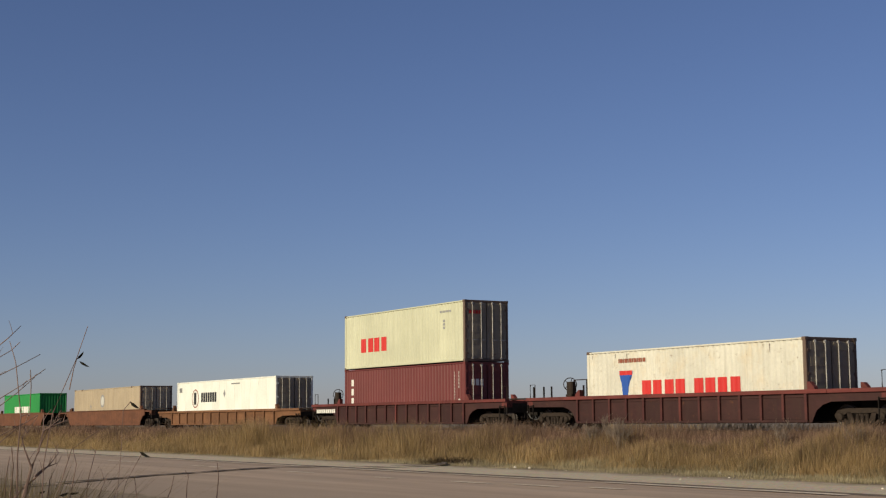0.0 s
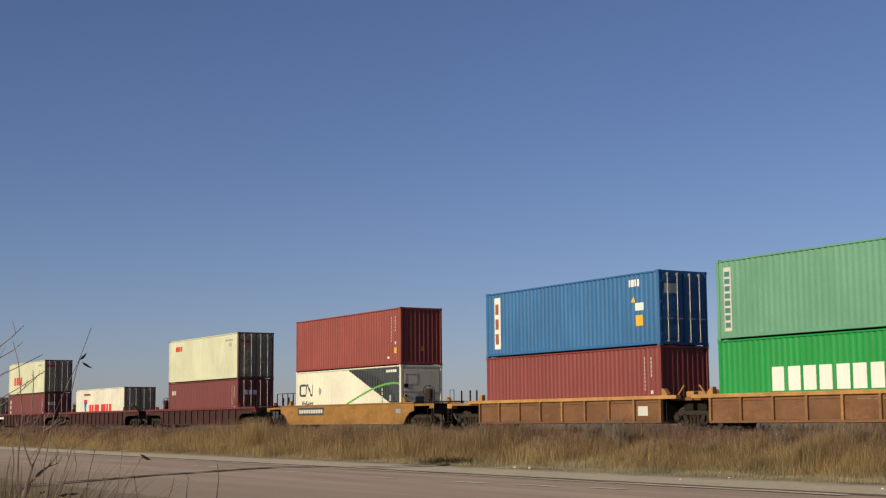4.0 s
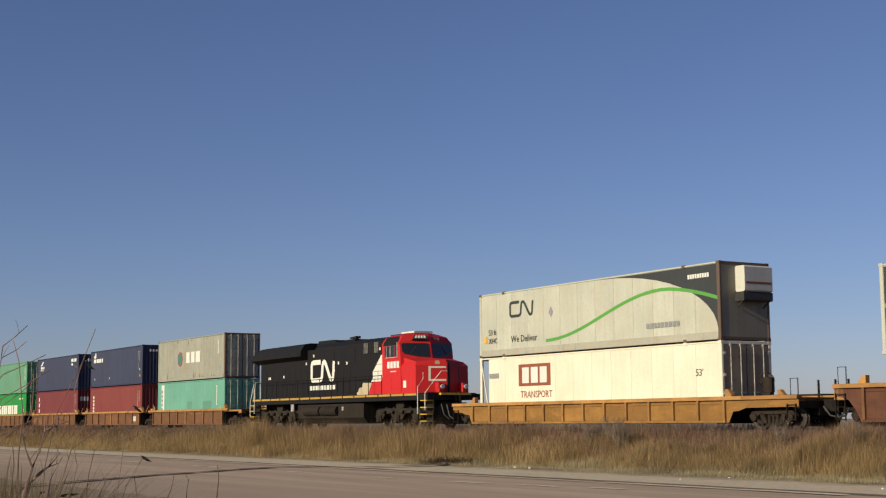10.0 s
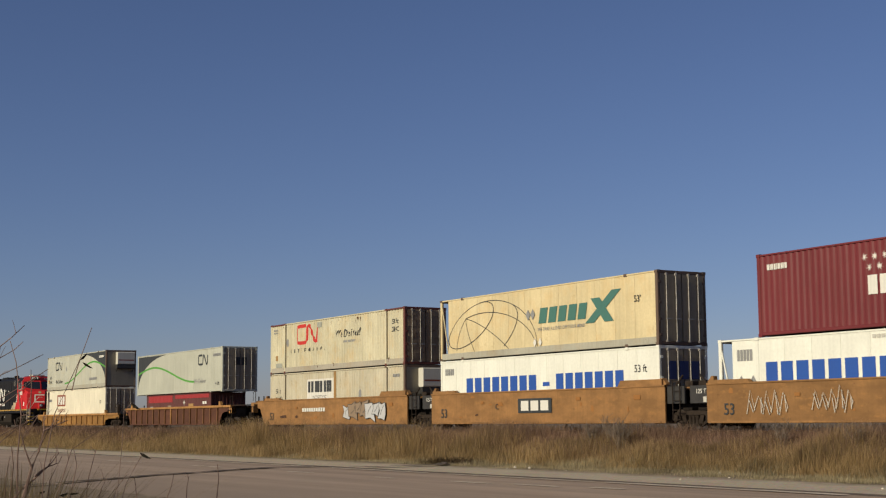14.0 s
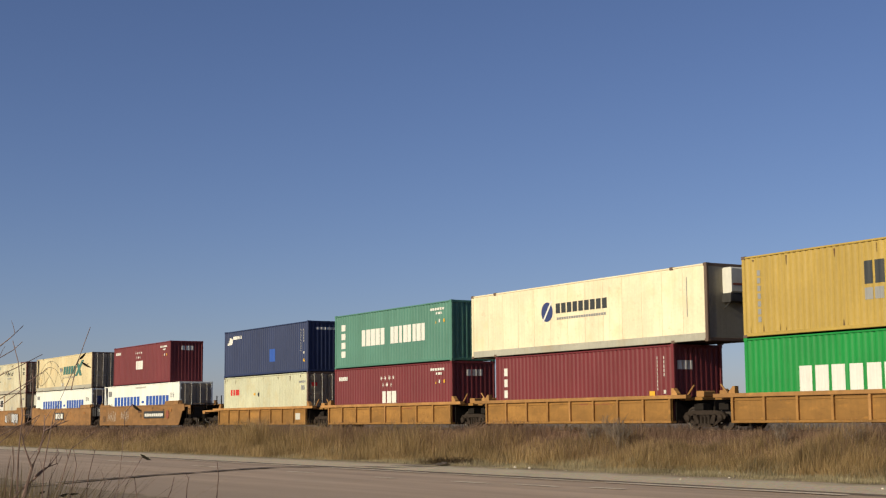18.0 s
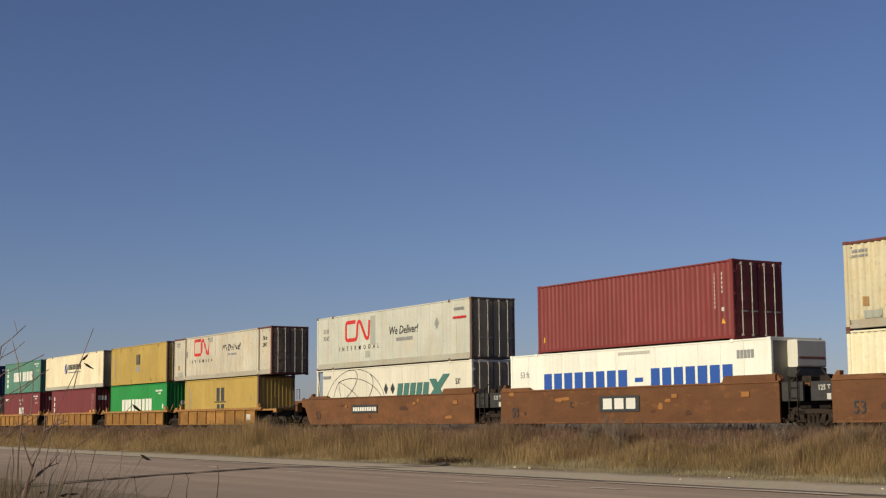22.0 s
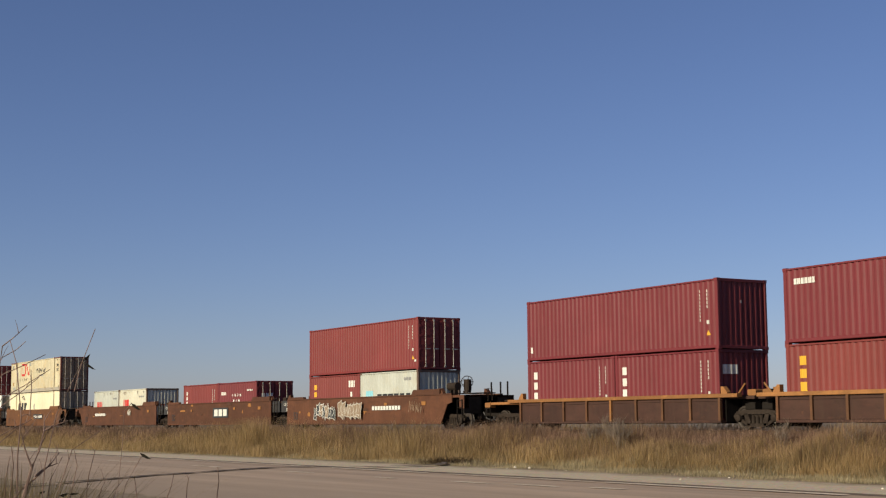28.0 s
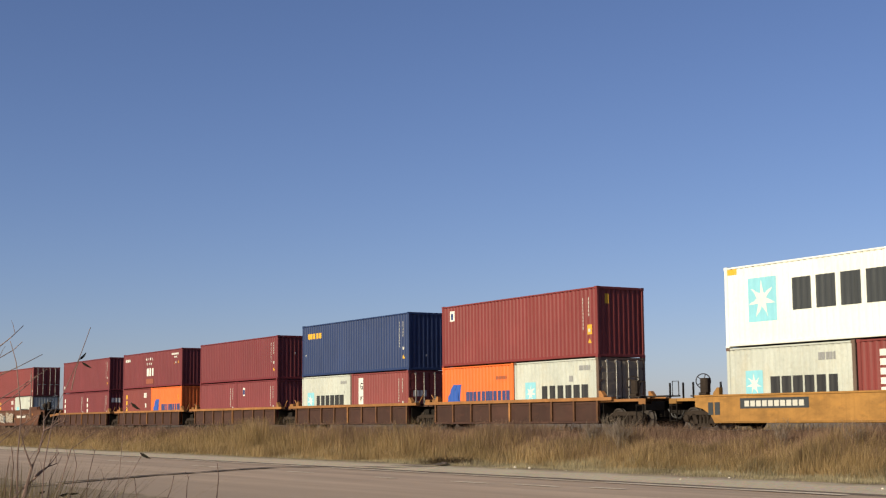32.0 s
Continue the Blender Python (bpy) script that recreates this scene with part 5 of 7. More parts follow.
container(123.5, LOW, FT20, STD, MAROON, end="d", marks=[("w", 0.5, 1.8, 0.7, 0.2, 7, "white"), ("w", 2.6, 0.6, 1.0, 0.5, 3, "white")] + seven_stars(2.3, 1.45) + [("w", 4.6, 2.0, 0.8, 0.1, 6, "white")], end_marks=[("w", -0.9, 1.5, 0.8, 0.34, 3, "white")], label=f"short maroon corrugated container with white stars {IN}")
container(136.88, LOW, FT20, STD, REDDISH, end="c", marks=[("v", 0.55, 0.6, 0.3, 1.6, 4, "yellow"), ("w", 4.7, 1.9, 0.7, 0.35, 5, "white"), ("r", 4.95, 1.4, 0.15, 0.25, "white")], label=f"short red corrugated container with yellow letters {IN}")
container(143.0, LOW, FT20, STD, PALEGREY, end="c", marks=[("r", 0.55, 0.75, 0.8, 0.9, "sky"), ("star", 0.95, 1.2, 0.38, 7, "white"), ("w", 1.7, 0.85, 3.6, 0.62, 6, "black"), ("w", 4.6, 2.1, 0.7, 0.15, 5, "grey")], label=f"short grey corrugated container with black lettering {IN}", dirt=0.4, rust=0.3)
container(136.88, LOW + STD, FT40, STD, DEEPRED, end="d", marks=codes(FT40, STD) + [("r", 0.1, 0.3, 0.06, 0.4, "white"), ("r", FT40 - 0.45, 0.4, 0.2, 0.1, "white")], label=f"brick red corrugated container {ON}")
# 30 to 34
for u in (158.5, 164.6):
    container(u, LOW, FT20, STD, MAROON, end="c", marks=upright_blocks(0.45, STD) + codes(FT20, STD), end_marks=[("w", -1.0, 1.7, 0.75, 0.34, 3, "white")], label=f"short maroon corrugated container with white lettering {IN}")
container(158.5, LOW + STD, FT40, STD, MAROON, end="c", marks=codes(FT40, STD) + [("r", 0.25, 0.35, 0.1, 0.25, "white")], end_marks=[("r", -0.1, 1.7, 0.06, 0.1, "white")], label=f"maroon corrugated container {ON}")
container(174.0, LOW, FT20, STD, REDDISH, end="c", marks=[("v", 0.6, 0.5, 0.3, 1.75, 4, "yellow"), ("w", 4.6, 1.9, 0.6, 0.35, 4, "white"), ("r", 4.9, 1.2, 0.14, 0.3, "white")], label=f"short red corrugated container with yellow letters {IN}")
container(180.12, LOW, FT20, STD, ORANGE, end="c", marks=[("poly", [(0.5, 1.2), (0.9, 1.75), (1.2, 1.75), (1.05, 1.45), (1.4, 1.75), (1.65, 1.75), (1.3, 1.25), (1.5, 0.75), (1.1, 0.75), (0.95, 1.05), (0.85, 0.75), (0.45, 0.75)], "blue"), ("w", 2.0, 0.85, 3.7, 0.55, 11, "navy"), ("r", 5.3, 1.7, 0.15, 0.3, "yellow")], label=f"short orange corrugated container with blue lettering {IN}", dirt=0.25)
container(174.0, LOW + STD, FT40, STD, MAROON, end="c", marks=seven_stars(5.0, 1.75) + [("w", 5.1, 0.85, 1.5, 0.55, 3, "white"), ("w", 0.5, 2.0, 0.95, 0.2, 9, "white"), ("r", 5.0, 0.3, 1.6, 0.35, "rust")] + codes_top(FT40, STD), label=f"maroon corrugated container with white stars {ON}")
container(189.57, LOW, FT20, STD, (0.205, 0.038, 0.042), end="c", marks=codes(FT20, STD), label=f"short red corrugated container {IN}")
container(195.66, LOW, FT20, STD, (0.205, 0.038, 0.042), end="c", marks=[("r", 0.9, 1.7, 0.35, 0.5, "white"), ("r", 0.97, 1.78, 0.2, 0.3, "navy")] + codes(FT20, STD), label=f"short red corrugated container {IN}")
container(189.57, LOW + STD, FT40, STD, MAROON, end="c", marks=codes(FT40, STD), end_marks=[("r", -0.1, 1.5, 0.06, 0.1, "white")], label=f"maroon corrugated container {ON}")
container(205.13, LOW, FT20, STD, PALEGREY, end="d", marks=[("r", 0.6, 0.8, 0.85, 0.9, "sky"), ("star", 1.03, 1.25, 0.36, 7, "white"), ("w", 1.7, 0.9, 3.4, 0.62, 6, "black"), ("w", 4.7, 2.1, 0.7, 0.15, 5, "grey"), ("r", 5.1, 1.6, 0.1, 0.12, "grey")], label=f"short grey corrugated container with black lettering {IN}", dirt=0.4, rust=0.3)
container(211.2, LOW, FT20, STD, (0.24, 0.055, 0.05), end="d", marks=[("r", 0.75, 0.85, 0.5, 1.5, "white"), ("t", 0.83, 1.75, 0.36, "G", "black"), ("t", 0.83, 1.05, 0.36, "V", "black")] + codes(FT20, STD), end_marks=[("w", -0.95, 1.3, 0.8, 0.3, 4, "white")], label=f"short red corrugated container with a white panel {IN}")
container(205.13, LOW + STD, FT40, HC, (0.022, 0.042, 0.125), end="c", marks=[("w", 0.6, 2.1, 1.75, 0.3, 5, "yellow"), ("d", 0.45, 1.2, 0.08, "white")] + codes(FT40, HC), end_marks=[("r", -0.2, 0.7, 0.06, 0.1, "white")], label=f"blue corrugated container with small yellow lettering {ON}")
container(220.52, LOW, FT20, STD, ORANGE, end="c", marks=[("poly", [(0.5, 1.2), (0.9, 1.75), (1.2, 1.75), (1.05, 1.45), (1.4, 1.75), (1.65, 1.75), (1.3, 1.25), (1.5, 0.75), (1.1, 0.75), (0.95, 1.05), (0.85, 0.75), (0.45, 0.75)], "blue"), ("w", 2.0, 0.85, 3.7, 0.55, 11, "navy"), ("w", 4.6, 1.9, 0.9, 0.15, 6, "rust")], label=f"short orange corrugated container with blue lettering {IN}", dirt=0.25)
container(226.65, LOW, FT20, STD, PALEGREY, end="d", marks=[("r", 0.8, 0.8, 0.8, 0.9, "sky"), ("star", 1.2, 1.25, 0.36, 7, "white"), ("w", 1.95, 0.9, 3.4, 0.62, 6, "black"), ("w", 4.7, 2.1, 0.8, 0.2, 5, "grey"), ("r", 4.0, 1.65, 0.25, 0.25, "grey")], label=f"short grey corrugated container with black lettering {IN}", dirt=0.4, rust=0.3)
container(220.52, LOW + STD, FT40, HC, DEEPRED, end="c", marks=[("r", 0.7, 2.15, 0.4, 0.48, "white"), ("r", 0.8, 2.22, 0.2, 0.3, "navy"), ("r", FT40 - 0.75, 0.95, 0.3, 0.4, "yellow")] + codes(FT40, HC), end_marks=[("r", -0.8, 2.2, 0.2, 0.4, "yellow")], label=f"brick red corrugated container with a small white emblem {ON}")
# 35
container(240.25, LOW, FT20, STD, PALEGREY, end="c", marks=[("r", 0.9, 0.8, 0.85, 0.95, "sky"), ("star", 1.33, 1.27, 0.38, 7, "white"), ("w", 2.1, 0.9, 3.2, 0.62, 6, "black"), ("w", 4.4, 2.0, 0.8, 0.25, 5, "grey")], label=f"short grey corrugated container with black lettering {IN}", dirt=0.4, rust=0.3)
container(246.37, LOW, FT20, STD, REDDISH, end="d", marks=[("v", 0.9, 0.5, 0.34, 1.8, 6, "white")] + codes(FT20, STD), label=f"short red corrugated container {IN}")
container(240.25, LOW + STD, FT40, HC, WHITE, end="d", marks=[("r", 1.15, 0.85, 1.4, 1.55, "sky"), ("star", 1.85, 1.62, 0.68, 7, "white"), ("w", 3.2, 1.15, 6.6, 1.1, 6, "dark"), ("r", 0.1, 2.6, 0.5, 0.2, "yellow")], label=f"white corrugated container with large dark lettering {ON}")

# ---- the cars under them ----
M_RIB = dict(style="rib", ribs=13, left="open", right="open", top=1.36)


def plate(x, z, w=2.3, n=10, ink="white", bg=None):
    return ([("r", x - 0.1, z - 0.08, w + 0.2, 0.42, bg)] if bg else []) + [("w", x, z + 0.03, w, 0.20, n, ink)]


well_car(-425.2, -402.0, -420.4, -406.8, CAR_RUST, CAR_RUST, "smooth", left="open", right="open", top=1.42, label="rust brown smooth-sided well car")
well_car(-402.0, -377.6, -397.6, -381.0, CAR_RUST, CAR_RUST, "smooth", left="open", right="open", top=1.42, label="rust brown smooth-sided well car with a long container")
well_car(-377.5, -353.1, -374.0, -357.4, CAR_TAN, CAR_TAN, ribs=13, left="open", right="open", top=1.20, label="tan ribbed well car with worn paint")
well_car(-353.0, -332.1, -349.0, -336.4, CAR_MAROON, CHORD_RED, rails="", brake="l", marks=plate(1.2, 0.85) + [("disc", 7.4, 0.8, 0.13, "black"), ("disc", 13.4, 0.8, 0.13, "black")], label="dark maroon ribbed well car with red top edge", **M_RIB)
well_car(-332.0, -310.5, -327.5, -314.9, CAR_MAROON, CHORD_RED, rails="l", brake="l", marks=[("disc", 6.9, 0.8, 0.14, "pale"), ("disc", 14.5, 0.8, 0.16, "pale")], label="dark maroon ribbed well car with end railing", **M_RIB)
well_car(-310.4, -289.5, -306.0, -293.4, CAR_MAROON, CHORD_RED, rails="lr", brake="l", marks=[("disc", 6.9, 0.8, 0.13, "black"), ("disc", 14.2, 0.8, 0.13, "black")], label="dark maroon ribbed well car with end railing", **M_RIB)
well_car(-289.4, -268.6, -285.4, -272.5, CAR_YELLOW, CAR_YELLOW, "smooth", left="open", right="open", top=1.34, brake="r", marks=plate(5.2, 0.85, 3.0, 10, "pale", "dark") + [("w", 1.6, 0.65, 0.9, 0.4, 2, "dark"), ("r", 16.4, 0.8, 0.5, 0.22, "grey"), ("r", 11.5, 0.95, 1.6, 0.1, "patch")], label="yellow smooth-sided well car with brake wheel", dirt=0.45, rust=0.3)


def block_of_five(firsts, rgb, chord, wash, label, tagged_units=(), number="40", first_open=3.9):
    for i, u in enumerate(firsts):
        a = u - (first_open if i == 0 else 1.68)
        b = u + FT40 + (1.68 if i < 4 else first_open)
        o = u - a
        marks = []
        if tagged_units and tagged_units[i] == "t":
            marks = [("t", o + 1.9, 0.62, 0.42, number, "dark"), ("w", o + 6.6, 0.6, 2.2, 0.48, 3, "faint" if rgb != CAR_YELLOW else "rust")]
        elif tagged_units and tagged_units[i] == "n":
            marks = [("r", o + 1.0, 0.5, 2.0, 0.36, "grey")] + plate(o + 1.1, 0.58, 1.8, 8) + [("t", o + 6.0, 0.58, 0.45, number, "dark"), ("r", o + 11.0, 0.55, 0.6, 0.36, "pale")]
        well_car(a, b, u - 0.15, u + FT40 + 0.15, rgb, chord, "rib", 9, "open" if i == 0 else "art", "open" if i == 4 else "art", 1.30, label, marks, brake="r" if i == 4 and rgb == CAR_BROWN else "", dirt=wash, rust=0.45)


block_of_five((-264.97, -249.57, -233.88, -218.28, -202.7), CAR_TAN, CHORD_YELLOW, 0.75, "grimy tan ribbed well car with yellow top edge", "nttnt")
well_car(-163.2, -139.6, -160.6, -144.0, CAR_YELLOW, CHORD_YELLOW, "rib", 13, "open", "open", 1.20, "yellow ribbed well car with a long deck", plate(5.6, 0.6, 2.6, 10, "dark") + [("w", 13.0, 0.52, 2.2, 0.45, 3, "rust"), ("r", 16.3, 0.6, 0.5, 0.28, "grey")], brake="r")
well_car(-139.5, -117.9, -137.4, -120.9, (0.120, 0.047, 0.026), CHORD_YELLOW, "rib", 15, "open", "open", 1.50, "rusty brown ribbed well car with yellow top edge", plate(5.3, 0.9, 2.0, 8, "pale"), brake="")


def mottle(o, half, seed):
    """Touched-up and scraped places on a smooth side."""
    rnd, out = random.Random(seed), {"patch": [], "stain": []}
    for i in range(9):
        x, z, w, h = o + rnd.uniform(-half + 0.3, half - 0.8), rnd.uniform(0.5, 1.5), rnd.uniform(0.08, 0.45) * rnd.choice((1, 1, 2.2)), rnd.uniform(0.04, 0.22)
        out[rnd.choice(("patch", "stain"))].append([(x, z), (x + w, z + rnd.uniform(-0.02, 0.05)), (x + w * rnd.uniform(0.7, 1), z + h), (x + w * 0.3, z + h * rnd.uniform(0.8, 1.3)), (x - w * 0.05, z + h * 0.6)])
    return [("poly", v, k) for k, w in out.items() for v in w]


def block_of_three(centres, rgb, label, tags, half=8.25):
    """Three long smooth units that share trucks, each with a raised ledge at its rear end."""
    for i, c in enumerate(centres):
        a, b = c - (9.8 if i else 11.3), c + (9.77 if i < 2 else 11.3)
        o = c - a
        car = well_car(a, b, c - half, c + half, rgb, rgb, "smooth", 0, "art" if i else "open", "art" if i < 2 else "open", 1.69, label,
                       mottle(o, half, int(c) + 500) + [("t", o - half + 0.55, 0.55, 0.42, "53", "dark"), ("r", o + half - 1.5, 1.17, 0.4, 0.18, "patch"), ("r", o + 3.0, 1.2, 0.3, 0.14, "patch"), ("r", o - 4.2, 1.15, 0.25, 0.12, "patch")] + tags[i](o), brake="R" if i == 2 and c > 100 else "", dirt=0.5, rust=0.35)
        if i:
            marking(("t", o - half - 1.05, 1.34, 0.17, "125 T", "white"), False, car, -1.32)
            marking(("r", o - half - 0.65, 1.02, 0.18, 0.2, "pale"), False, car, -1.32)
        m = Mesh().extrude([(o + half - 2.5, 1.68), (o + half + 0.2, 1.68), (o + half + 0.2, 1.92), (o + half - 2.3, 1.92)], 1, -1.45, -1.28)
        part("raised_ledge", m, paint(rgb, 0.5, 0.35, 0.65), car)
        part("raised_ledge", Mesh().extrude([(o - half - 0.2, 1.68), (o - half + 1.9, 1.68), (o - half + 1.8, 1.80), (o - half - 0.2, 1.80)], 1, -1.45, -1.28), paint(rgb, 0.5, 0.35, 0.65), car)


def strokes(x, z, w, h, seed, ink="pale"):
    """Thin looping spray-paint strokes, no letters."""
    rnd, out = random.Random(seed), []
    for i in range(5):
        px = x + w * i / 5
        out.append(("ribbon", [(px, z + h * rnd.uniform(0, 0.3)), (px + 0.1 * w, z + h * rnd.uniform(0.7, 1)), (px + 0.2 * w, z + h * rnd.uniform(0.2, 0.5)), (px + 0.16 * w, z + h * rnd.uniform(0, 0.2)), (px + rnd.uniform(0.05, 0.3) * w, z + h * rnd.uniform(0.5, 0.9))], 0.028, ink))
    return out


def scrawl(x, z, w, h, seed, ink="tag", edge="dark"):
    """Fat overlapping spray-paint shapes with outlines, no letters."""
    rnd, out, k = random.Random(seed), [], 7
    for i in range(k):
        cx, cz = x + w * (i + 0.5) / k, z + h * rnd.uniform(0.38, 0.62)
        a, b, lean = 0.85 * w / k * rnd.uniform(0.8, 1.3), 0.46 * h * rnd.uniform(0.7, 1.1), rnd.uniform(-0.35, 0.35)
        ring = []
        for q in range(9):
            r = rnd.uniform(0.95, 1.25) if q % 2 else rnd.uniform(0.5, 0.85)
            px, pz = a * r * math.cos(q * 0.698 + 0.3), b * r * math.sin(q * 0.698 + 0.3)
            ring.append((cx + px + lean * pz, cz + pz))
        out += [("poly", ring, ink if rnd.random() < 0.75 else "faint"), ("ribbon", ring + ring[:1], rnd.uniform(0.025, 0.045), edge)]
        out.append(("ribbon", [(cx - 0.35 * a, cz - 0.35 * b), (cx + rnd.uniform(-0.4, 0.4) * a, cz + rnd.uniform(-0.2, 0.2) * b), (cx + rnd.uniform(0, 0.4) * a, cz + 0.5 * b)], 0.03, edge))
    return out


def sign_plate(x):
    return [("r", x, 0.72, 2.5, 0.62, "dark"), ("w", x + 0.15, 0.82, 2.2, 0.42, 3, "white")]


block_of_three((-105.1, -85.57, -66.05), (0.315, 0.162, 0.058), "orange-brown smooth-sided long well car", [
    lambda o: plate(o - 3.3, 0.95, 2.9, 10, "white") + scrawl(o + 1.9, 0.45, 4.6, 1.1, 3),
    lambda o: sign_plate(o - 1.2) + [("t", o - 3.0, 0.9, 0.25, "C", "dark")],
    lambda o: [("r", o + 1.6, 0.75, 4.1, 0.5, "dark")] + plate(o + 1.75, 0.85, 3.8, 10, "white") + [("t", o + 0.8, 0.85, 0.25, "A", "dark"), ("disc", o + 6.4, 1.0, 0.3, "rust")] + strokes(o - 6.5, 0.5, 2.0, 0.9, 8) + strokes(o - 3.4, 0.55, 1.8, 0.95, 9)])
block_of_five((-50.14, -34.6, -18.85, -2.85, 12.95), CAR_YELLOW, CHORD_YELLOW, 0.5, "yellow ribbed well car with worn paint", "ntttn")
block_of_three((41.33, 60.7, 80.27), (0.185, 0.078, 0.030), "rust-orange smooth-sided long well car", [
    lambda o: [("r", o - 3.4, 0.85, 2.8, 0.42, "dark")] + plate(o - 3.3, 0.92, 2.6, 10, "white"),
    lambda o: sign_plate(o - 1.4) + [("t", o - 3.4, 0.9, 0.25, "C", "dark")],
    lambda o: [("r", o + 0.9, 0.85, 2.8, 0.42, "dark")] + plate(o + 1.0, 0.92, 2.6, 10, "white")])
block_of_three((104.06, 123.55, 143.0), (0.118, 0.046, 0.022), "dark rust-red smooth-sided long well car", [
    lambda o: plate(o - 5.2, 0.95, 2.6, 10, "white") + scrawl(o + 2.6, 1.0, 0.7, 0.4, 21, "faint", "pale"),
    lambda o: sign_plate(o - 0.3),
    lambda o: plate(o + 1.7, 0.95, 3.0, 10, "white") + scrawl(o - 5.0, 0.45, 2.6, 1.05, 31, "dark", "white") + scrawl(o - 1.9, 0.5, 2.6, 1.05, 33, "faint", "pale") + strokes(o + 5.7, 0.75, 1.2, 0.7, 35, "faint")])
block_of_five((158.5, 174.0, 189.57, 205.13, 220.52), CAR_BROWN, (0.36, 0.16, 0.05), 0.7, "dark brown ribbed well car with yellow top edge", "xxxxx")
well_car(236.5, 257.0, 240.0, 252.7, CAR_YELLOW, CAR_YELLOW, "smooth", left="open", right="open", top=1.27, brake="l", marks=[("r", 4.6, 0.76, 3.3, 0.36, "dark")] + plate(4.8, 0.80, 2.9, 10, "pale") + [("w", 2.9, 0.55, 0.7, 0.45, 2, "dark")], label="yellow smooth-sided well car with brake wheel", dirt=0.4, rust=0.25)


# ---- the locomotive in the middle of the train ----
def locomotive(u):
    loco = thing("diesel_locomotive", "black and red six-axle diesel locomotive with white stripe", "locomotive")
    red, black, white = paint((0.60, 0.020, 0.022), 0.10, 0.0, 0.55), paint((0.0075, 0.0065, 0.007), 0.06, 0.0, 0.6), paint((0.80, 0.76, 0.66), 0.15, 0.0, 0.45)
    grimy, sill = paint((0.037, 0.030, 0.024), 0.6, 0.3, 0.85), paint((0.50, 0.30, 0.06), 0.5, 0.15, 0.55)
    yellow = paint((0.70, 0.42, 0.03), 0.3, 0.1, 0.5)
    HY = 1.10      # half the hood's width
    part("frame", Mesh().box(0.5, -1.50, 1.42, 21.6, 1.50, 1.72, 0.02), black, loco)
    # near-black box added for the shade behind the trucks
    part("underframe", Mesh().box(0.9, -0.62, 0.72, 21.3, 0.62, 1.42), paint((0.012, 0.010, 0.009), 0.3, 0.0, 0.9), loco)
    for s in (-1, 1):
        m = Mesh()
        for i in range(15):
            x = 0.9 + i * 1.32
            m.box(x, s * 1.515 - 0.012, 1.65, x + 1.20, s * 1.515 + 0.012, 1.755)
        part("sill_stripe", m, sill, loco, "broken yellow reflective sill stripe")
    part("walkway", Mesh().box(0.4, -1.52, 1.72, 21.2, 1.52, 1.77), black, loco)
    # long hood
    top = 4.72
    ring = [(-HY, 1.77), (HY, 1.77), (HY, top - 0.22), (HY - 0.3, top), (-HY + 0.3, top), (-HY, top - 0.22)]
    part("engine_hood", Mesh().extrude(ring, 0, 8.6, 17.0), black, loco)
    part("rear_hood", Mesh().extrude([(-1.1, 1.77), (1.1, 1.77), (1.1, top - 0.3), (-1.1, top - 0.3)], 0, 1.15, 8.6), black, loco)
    rad = [(-1.56, 4.05), (-1.56, 4.30), (-1.30, 4.72), (-0.9, 4.80), (0.9, 4.80), (1.30, 4.72), (1.56, 4.30), (1.56, 4.05), (1.1, 3.85), (-1.1, 3.85)]
    m = Mesh()
    a = [(1.55, y, z) for y, z in rad]
    b = [(7.6, y, z + 0.04) for y, z in rad]
    c = [(0.55, y * 0.97, min(z, 4.38) if z > 4.1 else z) for y, z in rad]
    n = len(rad)
    m.add(c + a + b, [(i, (i + 1) % n, n + (i + 1) % n, n + i) for i in range(n)] + [(n + i, n + (i + 1) % n, 2 * n + (i + 1) % n, 2 * n + i) for i in range(n)] + [tuple(range(n)), tuple(range(2 * n, 3 * n))])
    part("radiator_housing", m, black, loco, "black flared radiator housing")
    for s in (-1, 1):
        part("radiator_grille", Mesh().extrude([(s * 1.565, 4.08), (s * 1.565, 4.30), (s * 1.32, 4.70), (s * 1.33, 4.71), (s * 1.58, 4.31), (s * 1.58, 4.08)], 0, 2.2, 7.3), black, loco)
    # exhaust hump, fans, horns
    part("exhaust_hump", Mesh().extrude([(7.7, 4.66), (8.1, 4.93), (9.8, 4.93), (10.6, 4.66)], 1, -0.62, 0.62), black, loco)
    part("roof_vent", Mesh().box(11.2, -0.5, 4.72, 12.2, 0.5, 4.86, 0.03), black, loco)
    part("air_horn", Mesh().tube([(11.3, -0.3, 4.95), (12.1, -0.3, 4.95)], 0.05, 0.09).tube([(11.5, -0.1, 4.97), (12.0, -0.1, 4.97)], 0.04, 0.08).box(11.6, -0.35, 4.86, 11.7, 0.0, 4.93), IRON, loco)
    # doors of the hood
    door = kept(("hood_door",), lambda: Mesh().box(0.03, -0.012, 1.95, 0.72, 0.0, 3.35, 0.004))
    for i in range(9):
        part("hood_door", door, black, loco, at=(9.0 + i * 0.78, -HY, 0))
    for i in range(9):
        part("hood_door", door, black, loco, at=(1.4 + i * 0.78, -1.1, 0))
    for x, z, w, h in ((9.4, 3.55, 1.5, 0.7), (11.6, 3.5, 1.8, 0.85), (3.0, 2.7, 1.6, 0.8)):
        part("vent_panel", Mesh().box(x, -1.115 if x < 8 else -HY - 0.015, z, x + w, -1.0 if x < 8 else -HY + 0.02, z + h, 0.01), black, loco)
